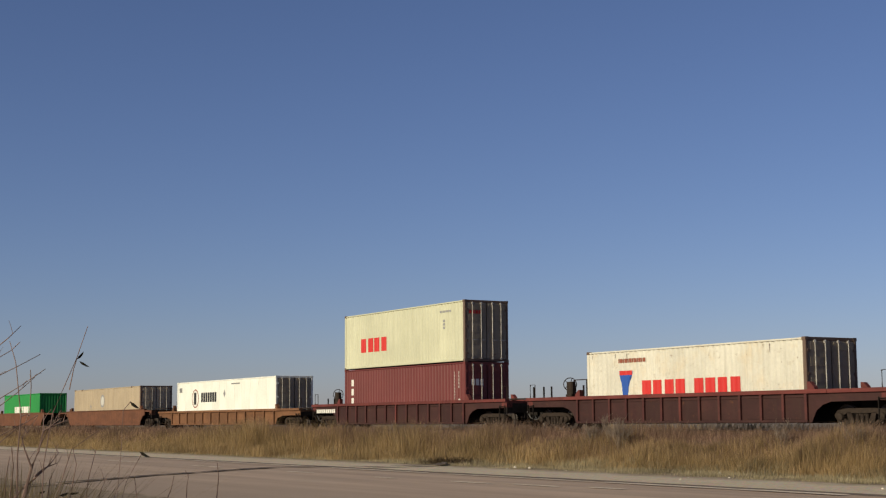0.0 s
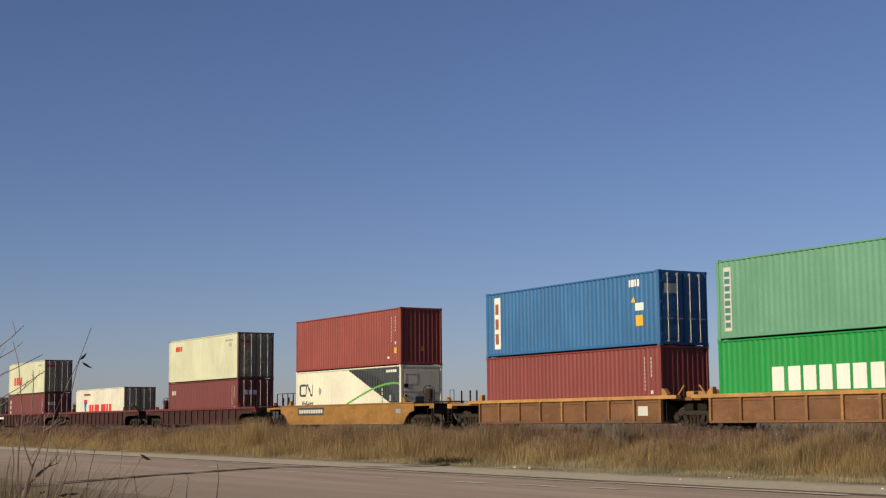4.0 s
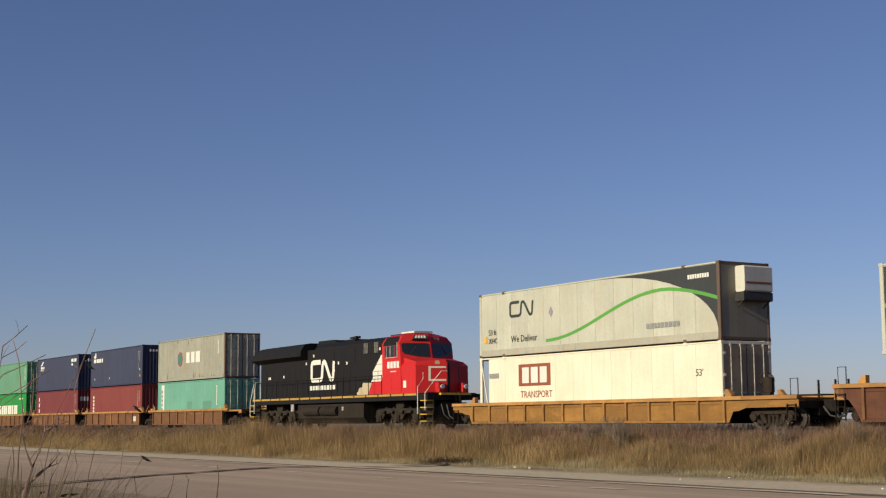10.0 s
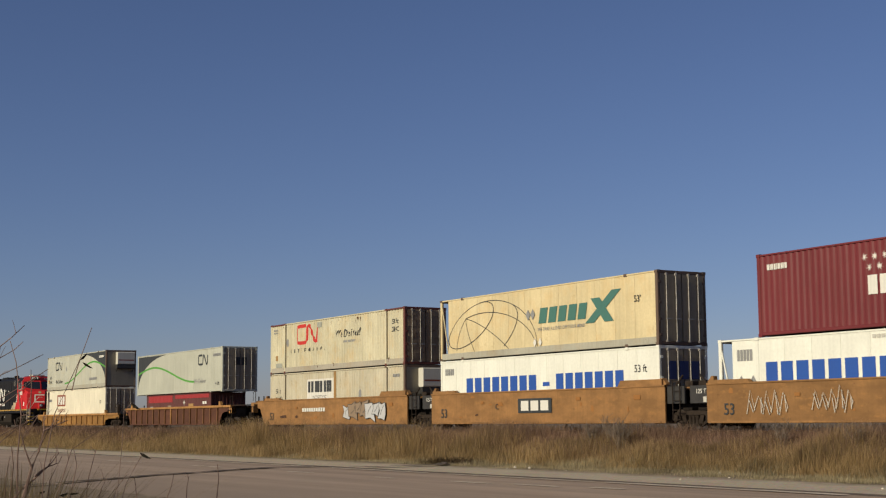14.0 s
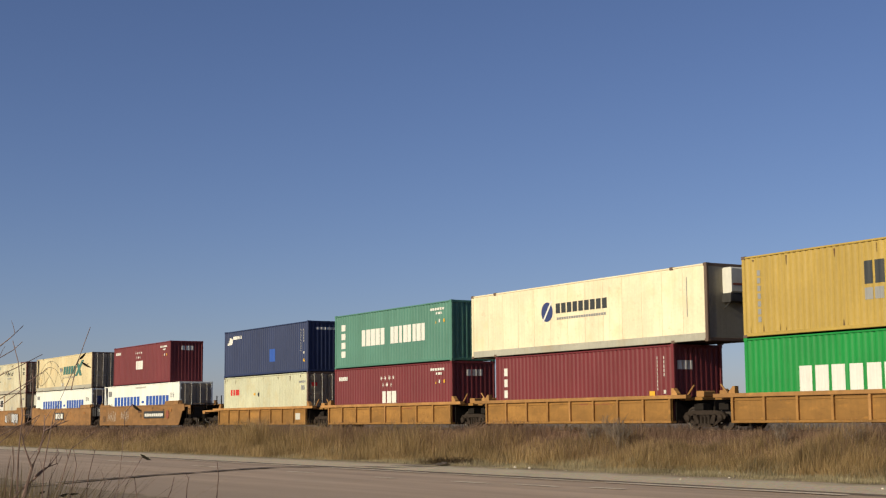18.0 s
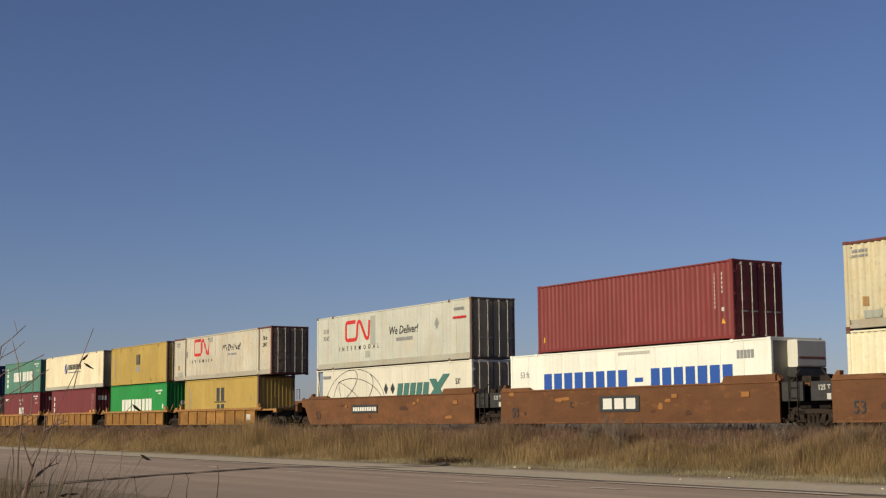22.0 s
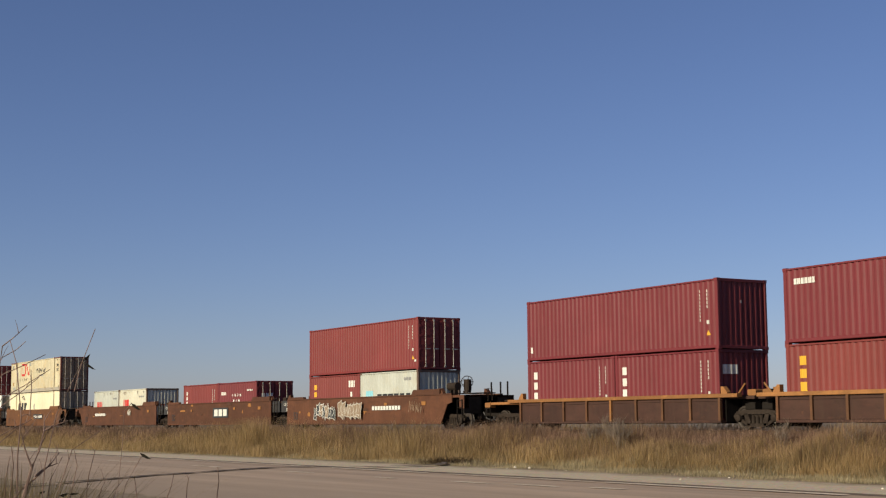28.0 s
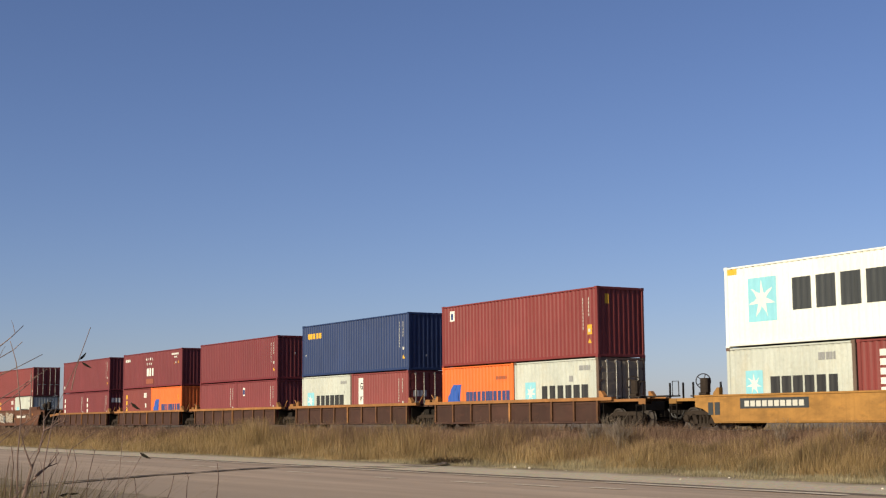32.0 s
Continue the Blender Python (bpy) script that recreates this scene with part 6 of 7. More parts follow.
    for x in (14.4, 15.55):
        for k in range(4):
            part("louvre", kept(("louvre",), lambda: Mesh().box(0, -0.02, 0, 0.03, 0.0, 0.55)), GALV, loco, at=(x + 0.12 * k, -HY - 0.001, 3.95))
    # equipment cabinet behind the cab, with the diagonal stripe
    part("equipment_cabinet", Mesh().extrude([(-1.12, 1.77), (1.12, 1.77), (1.12, 3.92), (HY - 0.1, 4.05), (0.1 - HY, 4.05), (-1.12, 3.92)], 0, 13.6, 17.15), black, loco)
    y = -1.12
    cream = paint((0.56, 0.46, 0.31), 0.3, 0.1, 0.6)
    for pts, ink, nm, k in (([(16.3, 3.80), (17.14, 3.80), (17.14, 3.4), (16.7, 3.0), (16.25, 2.45), (15.2, 2.45), (15.4, 2.62), (15.4, 2.96)], white, "white diagonal stripe", 0), ([(17.14, 3.4), (17.14, 1.80), (14.9, 1.80), (15.33, 2.42), (16.25, 2.44), (16.7, 2.99)], red, "red corner", 0), ([(15.3, 2.40), (14.3, 2.42), (14.22, 2.2), (13.9, 2.16), (13.78, 1.98), (13.6, 1.9), (13.66, 1.8), (14.86, 1.8)], cream, "cream patch of old paint", 0)):
        part("stripe", Mesh().extrude(pts, 1, y - 0.006, y), ink, loco, nm)
    for zz in (2.97, 3.32):
        part("cabinet_seam", Mesh().box(15.5, y - 0.012, zz, 17.1, y - 0.007, zz + 0.02), BLACK, loco)
    part("cabinet_seam", Mesh().box(15.95, y - 0.012, 2.47, 15.98, y - 0.007, 2.97), BLACK, loco)
    # cab, its front folded to a keel in the middle
    cx0, cw = 17.15, 1.53
    def shell(rows):
        m, n = Mesh(), len(rows[0])
        m.add([p for r in rows for p in r], [(k * n + i, k * n + (i + 1) % n, (k + 1) * n + (i + 1) % n, (k + 1) * n + i) for k in range(len(rows) - 1) for i in range(n)] + [tuple(range(n)), tuple(range((len(rows) - 1) * n, len(rows) * n))])
        return m

    def outline(x, xs, xk, w, z, dz=0.0):
        return [(x, -w, z), (xs, -w, z), (xk, 0, z + dz), (xs, w, z), (x, w, z)]
    cab = part("cab", shell([outline(cx0, 19.05, 19.55, cw, 1.77), outline(cx0, 19.05, 19.55, cw, 3.55), outline(cx0, 18.92, 19.38, cw, 4.30), outline(cx0, 18.80, 19.26, 1.30, 4.62), outline(cx0, 18.6, 19.05, 0.9, 4.76)]), red, loco, "red driver's cab")
    part("cab_roof", shell([outline(cx0 - 0.3, 18.5, 18.9, 0.86, 4.74), outline(cx0 - 0.3, 18.45, 18.85, 0.84, 4.80)]), black, cab, "black cab roof")
    part("roof_unit", Mesh().box(17.4, -0.55, 4.80, 18.7, 0.55, 4.92, 0.04), white, cab, "white cooling unit")
    part("roof_side", Mesh().add([(17.3, -cw - 0.008, 4.18), (18.75, -cw - 0.008, 4.18), (18.8, -cw - 0.008, 4.31), (18.6, -1.31, 4.635), (17.3, -1.31, 4.635), (17.3, -cw - 0.008, 4.31)], [(0, 1, 2, 5), (5, 2, 3, 4)]), black, cab)
    for x0, x1 in ((17.42, 17.62), (17.66, 18.0), (18.06, 18.36), (18.42, 18.68)):
        part("side_window", Mesh().box(x0, -cw - 0.012, 3.62, x1, -cw + 0.01, 4.16), GLASS, cab)
    for x0, z0, x1, z1 in ((17.62, 3.58, 17.66, 4.18), (18.0, 3.58, 18.06, 4.18), (17.55, 3.56, 18.75, 3.60), (18.70, 3.56, 18.76, 4.32)):
        part("window_frame", Mesh().box(x0, -cw - 0.03, z0, x1, -cw + 0.01, z1), GALV, cab)

    def on_face(p0, p1, top0, top1, corners, off=0.014, deep=0.02):
        """A thin plate on a leaning face; corners are (part of the width, height)."""
        p0, p1, top0, top1 = (Vector(p) for p in (p0, p1, top0, top1))
        n = (p1 - p0).cross(top0 - p0).normalized()
        n = n if n.x > 0 else -n
        pts = []
        for s, z in corners:
            lo, hi = p0.lerp(p1, s), top0.lerp(top1, s)
            pts.append(lo.lerp(hi, (z - lo.z) / (hi.z - lo.z)))
        k = len(pts)
        return Mesh().add([p + n * off for p in pts] + [p - n * deep for p in pts], [tuple(range(k)), tuple(range(k, 2 * k))[::-1]] + [(i, (i + 1) % k, k + (i + 1) % k, k + i) for i in range(k)])
    for q in (-1, 1):
        face = ((19.05, q * cw, 3.55), (19.55, 0, 3.55), (18.92, q * cw, 4.30), (19.38, 0, 4.30))
        part("windscreen", on_face(*face, [(0.06, 3.88), (0.14, 3.74), (0.55, 3.60), (0.95, 3.57), (0.95, 4.22), (0.88, 4.27), (0.10, 4.27), (0.06, 4.2)]), GLASS, cab)
        part("wiper", on_face(*face, [(0.3, 3.72), (0.33, 3.72), (0.52, 4.1), (0.49, 4.1)], 0.03, -0.02), BLACK, cab)
    board = part("number_board", on_face((19.38, 0, 4.30), (18.92, -cw, 4.30), (19.05, 0, 4.68), (18.6, -0.9, 4.68), [(0.10, 4.36), (0.62, 4.36), (0.62, 4.58), (0.10, 4.58)], 0.19, 0.1), BLACK, cab, "black number board")
    for k in range(4):
        part("board_mark", on_face((19.38, 0, 4.30), (18.92, -cw, 4.30), (19.05, 0, 4.68), (18.6, -0.9, 4.68), [(0.16 + 0.11 * k, 4.41), (0.23 + 0.11 * k, 4.41), (0.23 + 0.11 * k, 4.54), (0.16 + 0.11 * k, 4.54)], 0.196, -0.186), white, board)
    part("headlight", Mesh().lathe([(0.09, -0.05), (0.09, 0.05)], (0, 0, 0), 12), SEALED, cab).matrix_local = pose(19.12, 0.35, 4.50, 0, 0, 90)
    part("headlight", Mesh().lathe([(0.09, -0.05), (0.09, 0.05)], (0, 0, 0), 12), SEALED, cab).matrix_local = pose(19.06, 0.58, 4.50, 0, 0, 90)
    # nose
    nose = part("nose", shell([outline(18.9, 20.50, 21.05, 1.515, 1.77), outline(18.9, 20.48, 21.02, 1.50, 3.12), outline(18.9, 20.30, 20.86, 1.36, 3.30, 0.10), outline(18.9, 19.2, 19.6, 1.36, 3.52)]), red, loco, "red folded nose")
    near = ((20.50, -1.515, 1.77), (21.05, 0, 1.77), (20.48, -1.50, 3.12), (21.02, 0, 3.12))
    far = ((21.05, 0, 1.77), (20.50, 1.515, 1.77), (21.02, 0, 3.12), (20.48, 1.50, 3.12))
    for s0, s1, z0, z1 in ((0.40, 0.95, 2.98, 3.07), (0.40, 0.47, 2.44, 2.98), (0.40, 0.95, 2.35, 2.44)):
        part("emblem", on_face(*near, [(s0, z0), (s1, z0), (s1, z1), (s0, z1)], 0.008), white, nose, "white open square emblem")
    part("nose_door", on_face(*far, [(0.08, 1.85), (0.50, 1.85), (0.50, 3.05), (0.08, 3.05)], 0.03), red, nose)
    part("door_seam", on_face(*far, [(0.53, 1.85), (0.55, 1.85), (0.55, 3.05), (0.53, 3.05)], 0.012), BLACK, nose)
    part("keel_strip", Mesh().box(21.0, -0.04, 1.8, 21.075, 0.06, 3.25, 0.01), black, nose)
    disc = part("class_disc", Mesh().lathe([(0.13, -0.012), (0.13, 0.012)], (0, 0, 0), 16), paint((0.42, 0.36, 0.2), 0.2, 0, 0.5), nose, "round brass emblem")
    disc.matrix_local = pose(20.78, -0.45, 3.24, -25, 0, -290)
    for yy in (-0.45, 0.9):
        part("ditch_light", Mesh().lathe([(0.07, -0.10), (0.12, 0.06), (0.10, 0.08)], (0, 0, 0), 12), SEALED, nose).matrix_local = pose(21.25, yy, 2.08, 0, 0, -90)
        part("light_box", Mesh().box(20.75, yy - 0.14, 1.80, 21.16, yy + 0.14, 2.26, 0.03), red, nose)
    # pilot, steps, rails at the front
    part("pilot_plate", Mesh().extrude([(-1.2, 0.25), (-1.2, 0.8), (-0.7, 1.3), (0.7, 1.3), (1.2, 0.8), (1.2, 0.25)], 0, 21.5, 21.6), grimy, loco)
    part("coupler", Mesh().box(21.8, -0.15, 0.78, 22.5, 0.15, 1.05, 0.03).box(22.4, -0.22, 0.72, 22.8, 0.22, 1.1, 0.05), IRON, loco)
    part("coupler", Mesh().box(-0.5, -0.15, 0.78, 0.5, 0.15, 1.05, 0.03).box(-0.7, -0.22, 0.72, -0.4, 0.22, 1.1, 0.05), IRON, loco)
    for x, k in ((20.95, 1), (0.55, -1)):
        for i in range(4):
            part("step", kept(("step",), lambda: Mesh().box(0, -1.54, 0, 0.62, -1.15, 0.05, 0.01)), yellow, loco, "yellow edged step", at=(x, 0, 0.38 + 0.33 * i))
        part("step_well", Mesh().box(x - 0.03, -1.16, 0.3, x + 0.66, -1.1, 1.7), black, loco)
    for pts in ([(20.75, -1.55, 0.75), (20.75, -1.55, 2.05), (21.2, -1.5, 2.45), (21.2, -1.5, 2.75)], [(21.45, -1.55, 0.95), (21.45, -1.55, 1.75), (21.7, -1.15, 2.4), (21.75, -0.8, 2.8), (21.8, -0.5, 2.8)], [(0.6, -1.55, 0.75), (0.6, -1.55, 1.6), (0.35, -1.3, 2.3), (0.35, -1.2, 2.7)], [(1.2, -1.55, 0.9), (1.2, -1.55, 1.7), (0.9, -1.4, 2.4)]):
        part("hand_rail", Mesh().tube(pts, 0.024), white, loco, "white painted hand rail")
    part("anti_climber", Mesh().box(21.6, -0.85, 1.66, 21.8, 0.85, 1.76), yellow, loco)
    part("hose_set", Mesh().tube([(21.9, -0.9, 1.2), (22.15, -0.9, 0.7), (22.3, -0.7, 0.5)], 0.03).tube([(21.9, -0.6, 1.2), (22.15, -0.6, 0.65), (22.35, -0.5, 0.5)], 0.03), BLACK, loco)
    part("rear_rail", Mesh().tube([(0.5, -1.2, 1.77), (0.5, -1.2, 2.8), (0.5, 1.2, 2.8), (0.5, 1.2, 1.77)], 0.024).tube([(0.5, -0.5, 1.77), (0.5, -0.5, 2.8)], 0.02).tube([(0.5, -0.85, 1.77), (0.5, -0.85, 2.8)], 0.02), white, loco)
    # walkway rail
    for s in (-1, 1):
        part("walkway_rail", Mesh().tube([(1.4, s * 1.48, 2.72), (17.0, s * 1.48, 2.72)], 0.02, sides=5), black, loco)
        for i in range(12):
            part("stanchion", kept(("stanchion",), lambda: Mesh().tube([(0, 0, 0), (0, 0, 1.0)], 0.022, sides=5)), black, loco, at=(1.4 + i * 1.418, s * 1.48, 1.75))
    # fuel tank and gear under the frame
    part("fuel_tank", Mesh().extrude([(-1.45, 1.35), (1.45, 1.35), (1.45, 0.62), (1.15, 0.30), (-1.15, 0.30), (-1.45, 0.62)], 0, 7.1, 15.0), grimy, loco, "grimy grey fuel tank")
    for x in (8.1, 10.2):
        part("air_tank", Mesh().tube([(x, -1.40, 0.98), (x + 0.06, -1.40, 0.98), (x + 1.84, -1.40, 0.98), (x + 1.9, -1.40, 0.98)], 0.27, sides=14), grimy, loco)
    part("filler_cap", Mesh().box(12.6, -1.50, 1.0, 12.8, -1.44, 1.2), GALV, loco)
    part("gauge", Mesh().box(6.3, -1.52, 1.0, 6.65, -1.46, 1.4), GALV, loco)
    for xt in (3.9, 18.2):
        t = part("truck", kept(("loco_truck",), lambda: Mesh().extrude([(-2.35, 0.62), (-2.2, 0.98), (-1.1, 1.05), (1.1, 1.05), (2.2, 0.98), (2.35, 0.62), (2.2, 0.50), (1.55, 0.55), (1.3, 0.80), (0.75, 0.80), (0.45, 0.50), (-0.45, 0.50), (-0.75, 0.80), (-1.3, 0.80), (-1.55, 0.55), (-2.2, 0.50)], 1, -1.22, -1.08).extrude([(-2.35, 0.62), (-2.2, 0.98), (-1.1, 1.05), (1.1, 1.05), (2.2, 0.98), (2.35, 0.62), (2.2, 0.50), (1.55, 0.55), (1.3, 0.80), (0.75, 0.80), (0.45, 0.50), (-0.45, 0.50), (-0.75, 0.80), (-1.3, 0.80), (-1.55, 0.55), (-2.2, 0.50)], 1, 1.08, 1.22).box(-0.4, -1.1, 0.6, 0.4, 1.1, 1.35)), grimy, loco, "grimy three-axle truck", at=(xt, 0, 0))
        for ax in (-1.85, 0.0, 1.85):
            w = part("wheelset", kept(("loco_wheelset",), wheelset, 0.53), WHEEL_STEEL, t)
            ROLLING.append((w, ax, 0.53))
            part("axle_box", kept(("axle_box",), lambda: Mesh().box(-0.24, -1.30, 0.36, 0.24, -1.1, 0.74, 0.05).lathe([(0.06, -1.36), (0.15, -1.33), (0.15, -1.28)], (0, 0, 0.53), 12)), grimy, t, at=(ax, 0, 0))
        for ax in (-1.35, -0.5, 0.5, 1.35):
            part("brake_cylinder", kept(("brake_cylinder",), lambda: Mesh().tube([(-0.18, -1.28, 0.9), (0.18, -1.28, 0.86)], 0.09, sides=10)), grimy, t, at=(ax, 0, 0))
            part("coil_spring", kept(("coil_spring",), lambda: Mesh().tube([(0, -1.16, 0.78), (0, -1.16, 1.12)], 0.08, sides=8)), IRON, t, at=(ax * 0.9, 0, 0))
    # lettering and small plates
    marking(hook(8.15, 2.70, 2.75, 1.0, 0.27) + ("white",), False, loco, -1.113)
    marking(("w", 7.9, 2.16, 3.2, 0.24, 9, "white"), False, loco, -1.113)
    marking(("w", 17.65, 3.05, 1.28, 0.33, 4, "white"), False, loco, -cw)
    marking(("w", 18.0, 2.85, 0.6, 0.06, 6, "pale"), False, loco, -cw)
    marking(("r", 19.3, 2.05, 0.3, 0.34, "white"), False, loco, -1.522)
    part("door_panel", Mesh().box(17.3, -cw - 0.01, 1.95, 18.1, -cw + 0.01, 2.6), red, cab)
    part("door_panel", Mesh().box(18.3, -cw - 0.01, 1.95, 19.1, -cw + 0.01, 2.6), red, cab)
    for x, z in ((8.35, 4.0), (2.3, 2.9), (2.5, 2.9), (4.4, 2.95), (11.4, 3.5), (12.4, 3.45), (10.9, 3.1), (7.4, 3.6), (16.1, 4.05)):
        part("plate", kept(("plate",), lambda: Mesh().box(0, -0.012, 0, 0.14, 0.0, 0.15)), white, loco, at=(x, -1.113 if x < 8.6 else (-HY - 0.016), z))
    MOVING.append((loco, u, TRACK, RAIL))
    return loco


locomotive(-186.25)


# ---- grass, weeds, stones ----
def strands(name, label, count, place, seed, material):
    """Many bent blades as one sheet of stuff; place(random numbers) gives x, y, height and width."""
    rng = np.random.default_rng(seed)
    x, y, h, w = place(rng, count)
    z = np.array([ground_z(a, b) for a, b in zip(x, y)]) - 0.03
    turn, lean, way = rng.uniform(0, math.pi, count), rng.normal(0.14, 0.40, count) * h, rng.normal(0.4, 1.2, count)
    dx, dy = np.cos(turn) * w / 2, np.sin(turn) * w / 2
    lx, ly = lean * np.cos(way), lean * np.sin(way)
    pts = np.empty((count, 5, 3))
    for i, (k, s, c) in enumerate(((0, -1, 0), (0, 1, 0), (0.55, 0.8, 0.35), (0.55, -0.8, 0.35), (1, 0, 1))):
        pts[:, i, 0], pts[:, i, 1], pts[:, i, 2] = x + s * dx + c * lx, y + s * dy + c * ly, z + k * h
    base = np.arange(count)[:, None] * 5
    loops = np.concatenate([base + np.array([[0, 1, 2, 3]]), base + np.array([[3, 2, 4]])], axis=1).astype(np.int32).ravel()
    starts = (np.arange(count)[:, None] * 7 + np.array([[0, 4]])).astype(np.int32).ravel()
    me = bpy.data.meshes.new(name)
    me.vertices.add(count * 5)
    me.vertices.foreach_set("co", pts.astype(np.float32).ravel())
    me.loops.add(len(loops))
    me.loops.foreach_set("vertex_index", loops)
    me.polygons.add(count * 2)
    me.polygons.foreach_set("loop_start", starts)
    me.update(calc_edges=True)
    me.validate()
    me.materials.append(material)
    return tagged(new(name, me), label, "grass", kind="stuff")


def clumpy(x, y, size, seed):
    return np.array([noise.noise((a * size, b * size, seed)) for a, b in zip(x, y)])


def bank(rng, n, y0=28.9, y1=32.6):
    x = -22 - 140 * rng.uniform(0, 1, n) ** 1.7
    y = y0 + (y1 - y0) * rng.beta(1.6, 1.6, n)
    y -= np.where(y1 < 33, 1.0, 0.0) * np.clip(clumpy(x, y, 0.45, 21.0) + 0.1, 0, 1) * (y1 - y) / (y1 - y0)
    y = np.where(y1 < 33, y - 2.6 * np.clip((-x - 44) / 10, 0, 1) * (y1 - y) / (y1 - y0), y)
    k = clumpy(x, y, 0.32, 5.0)
    h = (0.46 + 0.5 * k + 0.2 * clumpy(x, y, 1.3, 6.0)) * rng.uniform(0.45, 1.3, n) * np.clip((y - 27.8 + 2.4 * np.clip((-x - 44) / 10, 0, 1)) / 2.2, 0.25, 1) * np.where(y > 32.8, 0.95, 1.0)
    tall = np.exp(-((x + 67) / 10.0) ** 2 - ((y - 30.2) / 1.2) ** 2) + 0.6 * np.exp(-((x + 52) / 3.0) ** 2 - ((y - 30.5) / 1.0) ** 2)
    h *= 1 + 2.6 * tall
    return x, y, np.clip(h, 0.12, 1.85), rng.uniform(0.004, 0.013, n) * (1 + np.clip(-x - 50, 0, 80) / 60)


def beyond(rng, n):
    x = -20 - 150 * rng.uniform(0, 1, n) ** 1.5
    y = rng.uniform(39.8, 45, n)
    return x, y, rng.uniform(0.55, 1.15, n), rng.uniform(0.02, 0.05, n)


def verge(rng, n):
    x = -17 - 90 * rng.uniform(0, 1, n) ** 1.6
    y = 30.0 - 5.6 * rng.uniform(0, 1, n) ** 1.5
    k = clumpy(x, y, 0.9, 8.0)
    return x, y, np.clip((0.20 + 0.30 * k) * (1 - (30.0 - y) / 6.0), 0.02, 0.5) * rng.uniform(0.6, 1.4, n), rng.uniform(0.007, 0.016, n)


def fringe(rng, n):
    x = -20 - 140 * rng.uniform(0, 1, n) ** 1.6
    y = rng.uniform(33.5, 34.5, n)
    return x, y, np.clip(0.22 + 0.25 * clumpy(x, y, 0.6, 4.0), 0.06, 0.5) * rng.uniform(0.5, 1.3, n), rng.uniform(0.006, 0.014, n) * (1 + np.clip(-x - 50, 0, 80) / 50)


def near_verge(rng, n):
    x = rng.uniform(-36, -6.5, n)
    y = 9.2 - 8.2 * rng.uniform(0, 1, n) ** 0.8
    k = clumpy(x, y, 0.5, 2.0)
    return x, y, np.clip((0.30 + 0.25 * k) * np.clip((9.4 - y) / 3.0, 0.15, 1), 0.05, 0.8) * rng.uniform(0.5, 1.3, n), rng.uniform(0.006, 0.012, n)


strands("tall_grass", "tall dry straw-coloured grass on the railway bank", 190000, bank, 11, GRASS)
strands("brown_grass", "dry brown weedy grass along the top of the bank", 150000, lambda rng, n: bank(rng, n, 30.2, 35.0), 15, BROWN_GRASS)
strands("fringe_grass", "short dry weeds along the edge of the ballast", 60000, fringe, 16, BROWN_GRASS)
strands("far_grass", "dry grass beyond the track", 30000, beyond, 12, GRASS)
strands("verge_grass", "short sparse dry grass on the road shoulder", 130000, verge, 13, PALE_GRASS)
strands("near_grass", "dry roadside grass near the viewer", 9000, near_verge, 14, GRASS)


def shrub(x, y, h, seed, material, spread=0.5, stems=9):
    """A bare weed with forked stems."""
    rnd, m = random.Random(seed), Mesh()
    for i in range(stems):
        a, k = rnd.uniform(0, 6.28), rnd.uniform(0.1, spread)
        top = Vector((k * math.cos(a), k * math.sin(a), h * rnd.uniform(0.6, 1.0)))
        mid = top * 0.5 + Vector((rnd.uniform(-0.05, 0.05), rnd.uniform(-0.05, 0.05), 0))
        m.tube([(0.1 * math.cos(a), 0.1 * math.sin(a), -0.05), mid, top], 0.011, 0.004, 4)
        for j in range(5):
            s = mid.lerp(top, rnd.uniform(0, 0.9))
            m.tube([s, s + Vector((rnd.uniform(-0.22, 0.22), rnd.uniform(-0.22, 0.22), rnd.uniform(0.1, 0.3)))], 0.006, 0.003, 4)
    ob = single("weed_shrub", m, material, "bare grey weed shrub in the dry grass", "shrub", "weed shrubs on the bank")
    ob.location = (x, y, ground_z(x, y))


for i, (x, y, h) in enumerate(((-41.2, 32.0, 1.2), (-40.2, 31.6, 1.05), (-42.3, 31.9, 0.9), (-58.0, 32.4, 0.95), (-33.0, 32.3, 0.9), (-29.5, 31.8, 0.85), (-75.0, 32.4, 1.0))):
    shrub(x, y, h, 40 + i, WEED, 0.55, 26 if x > -43 and x < -40 else 12)


def stone(x, y, r, seed):
    rnd, m = random.Random(seed), Mesh()
    m.lathe([(0.3 * r, -0.5 * r), (0.85 * r, -0.3 * r), (r, 0), (0.7 * r, 0.35 * r), (0.2 * r, 0.5 * r)], (0, 0, 0), 7)
    m.v = [(a * rnd.uniform(0.8, 1.2), b * rnd.uniform(0.8, 1.2), c * 0.7 * rnd.uniform(0.8, 1.2)) for a, b, c in m.v]
    ob = single("stone", m, PEBBLE, "pale stone lying on the gravel shoulder", "stone", "pale stones on the shoulder")
    ob.location = (x, y, ground_z(x, y) + 0.25 * r)


rnd = random.Random(77)
for x, y, r in [(-31.6, 28.4, 0.10), (-39.2, 26.4, 0.07), (-31.9, 28.1, 0.05), (-38.8, 26.7, 0.06)] + [(rnd.uniform(-60, -21), rnd.uniform(23.2, 28.2), rnd.uniform(0.015, 0.035)) for _ in range(26)]:
    stone(x, y, r, int(x * 100))


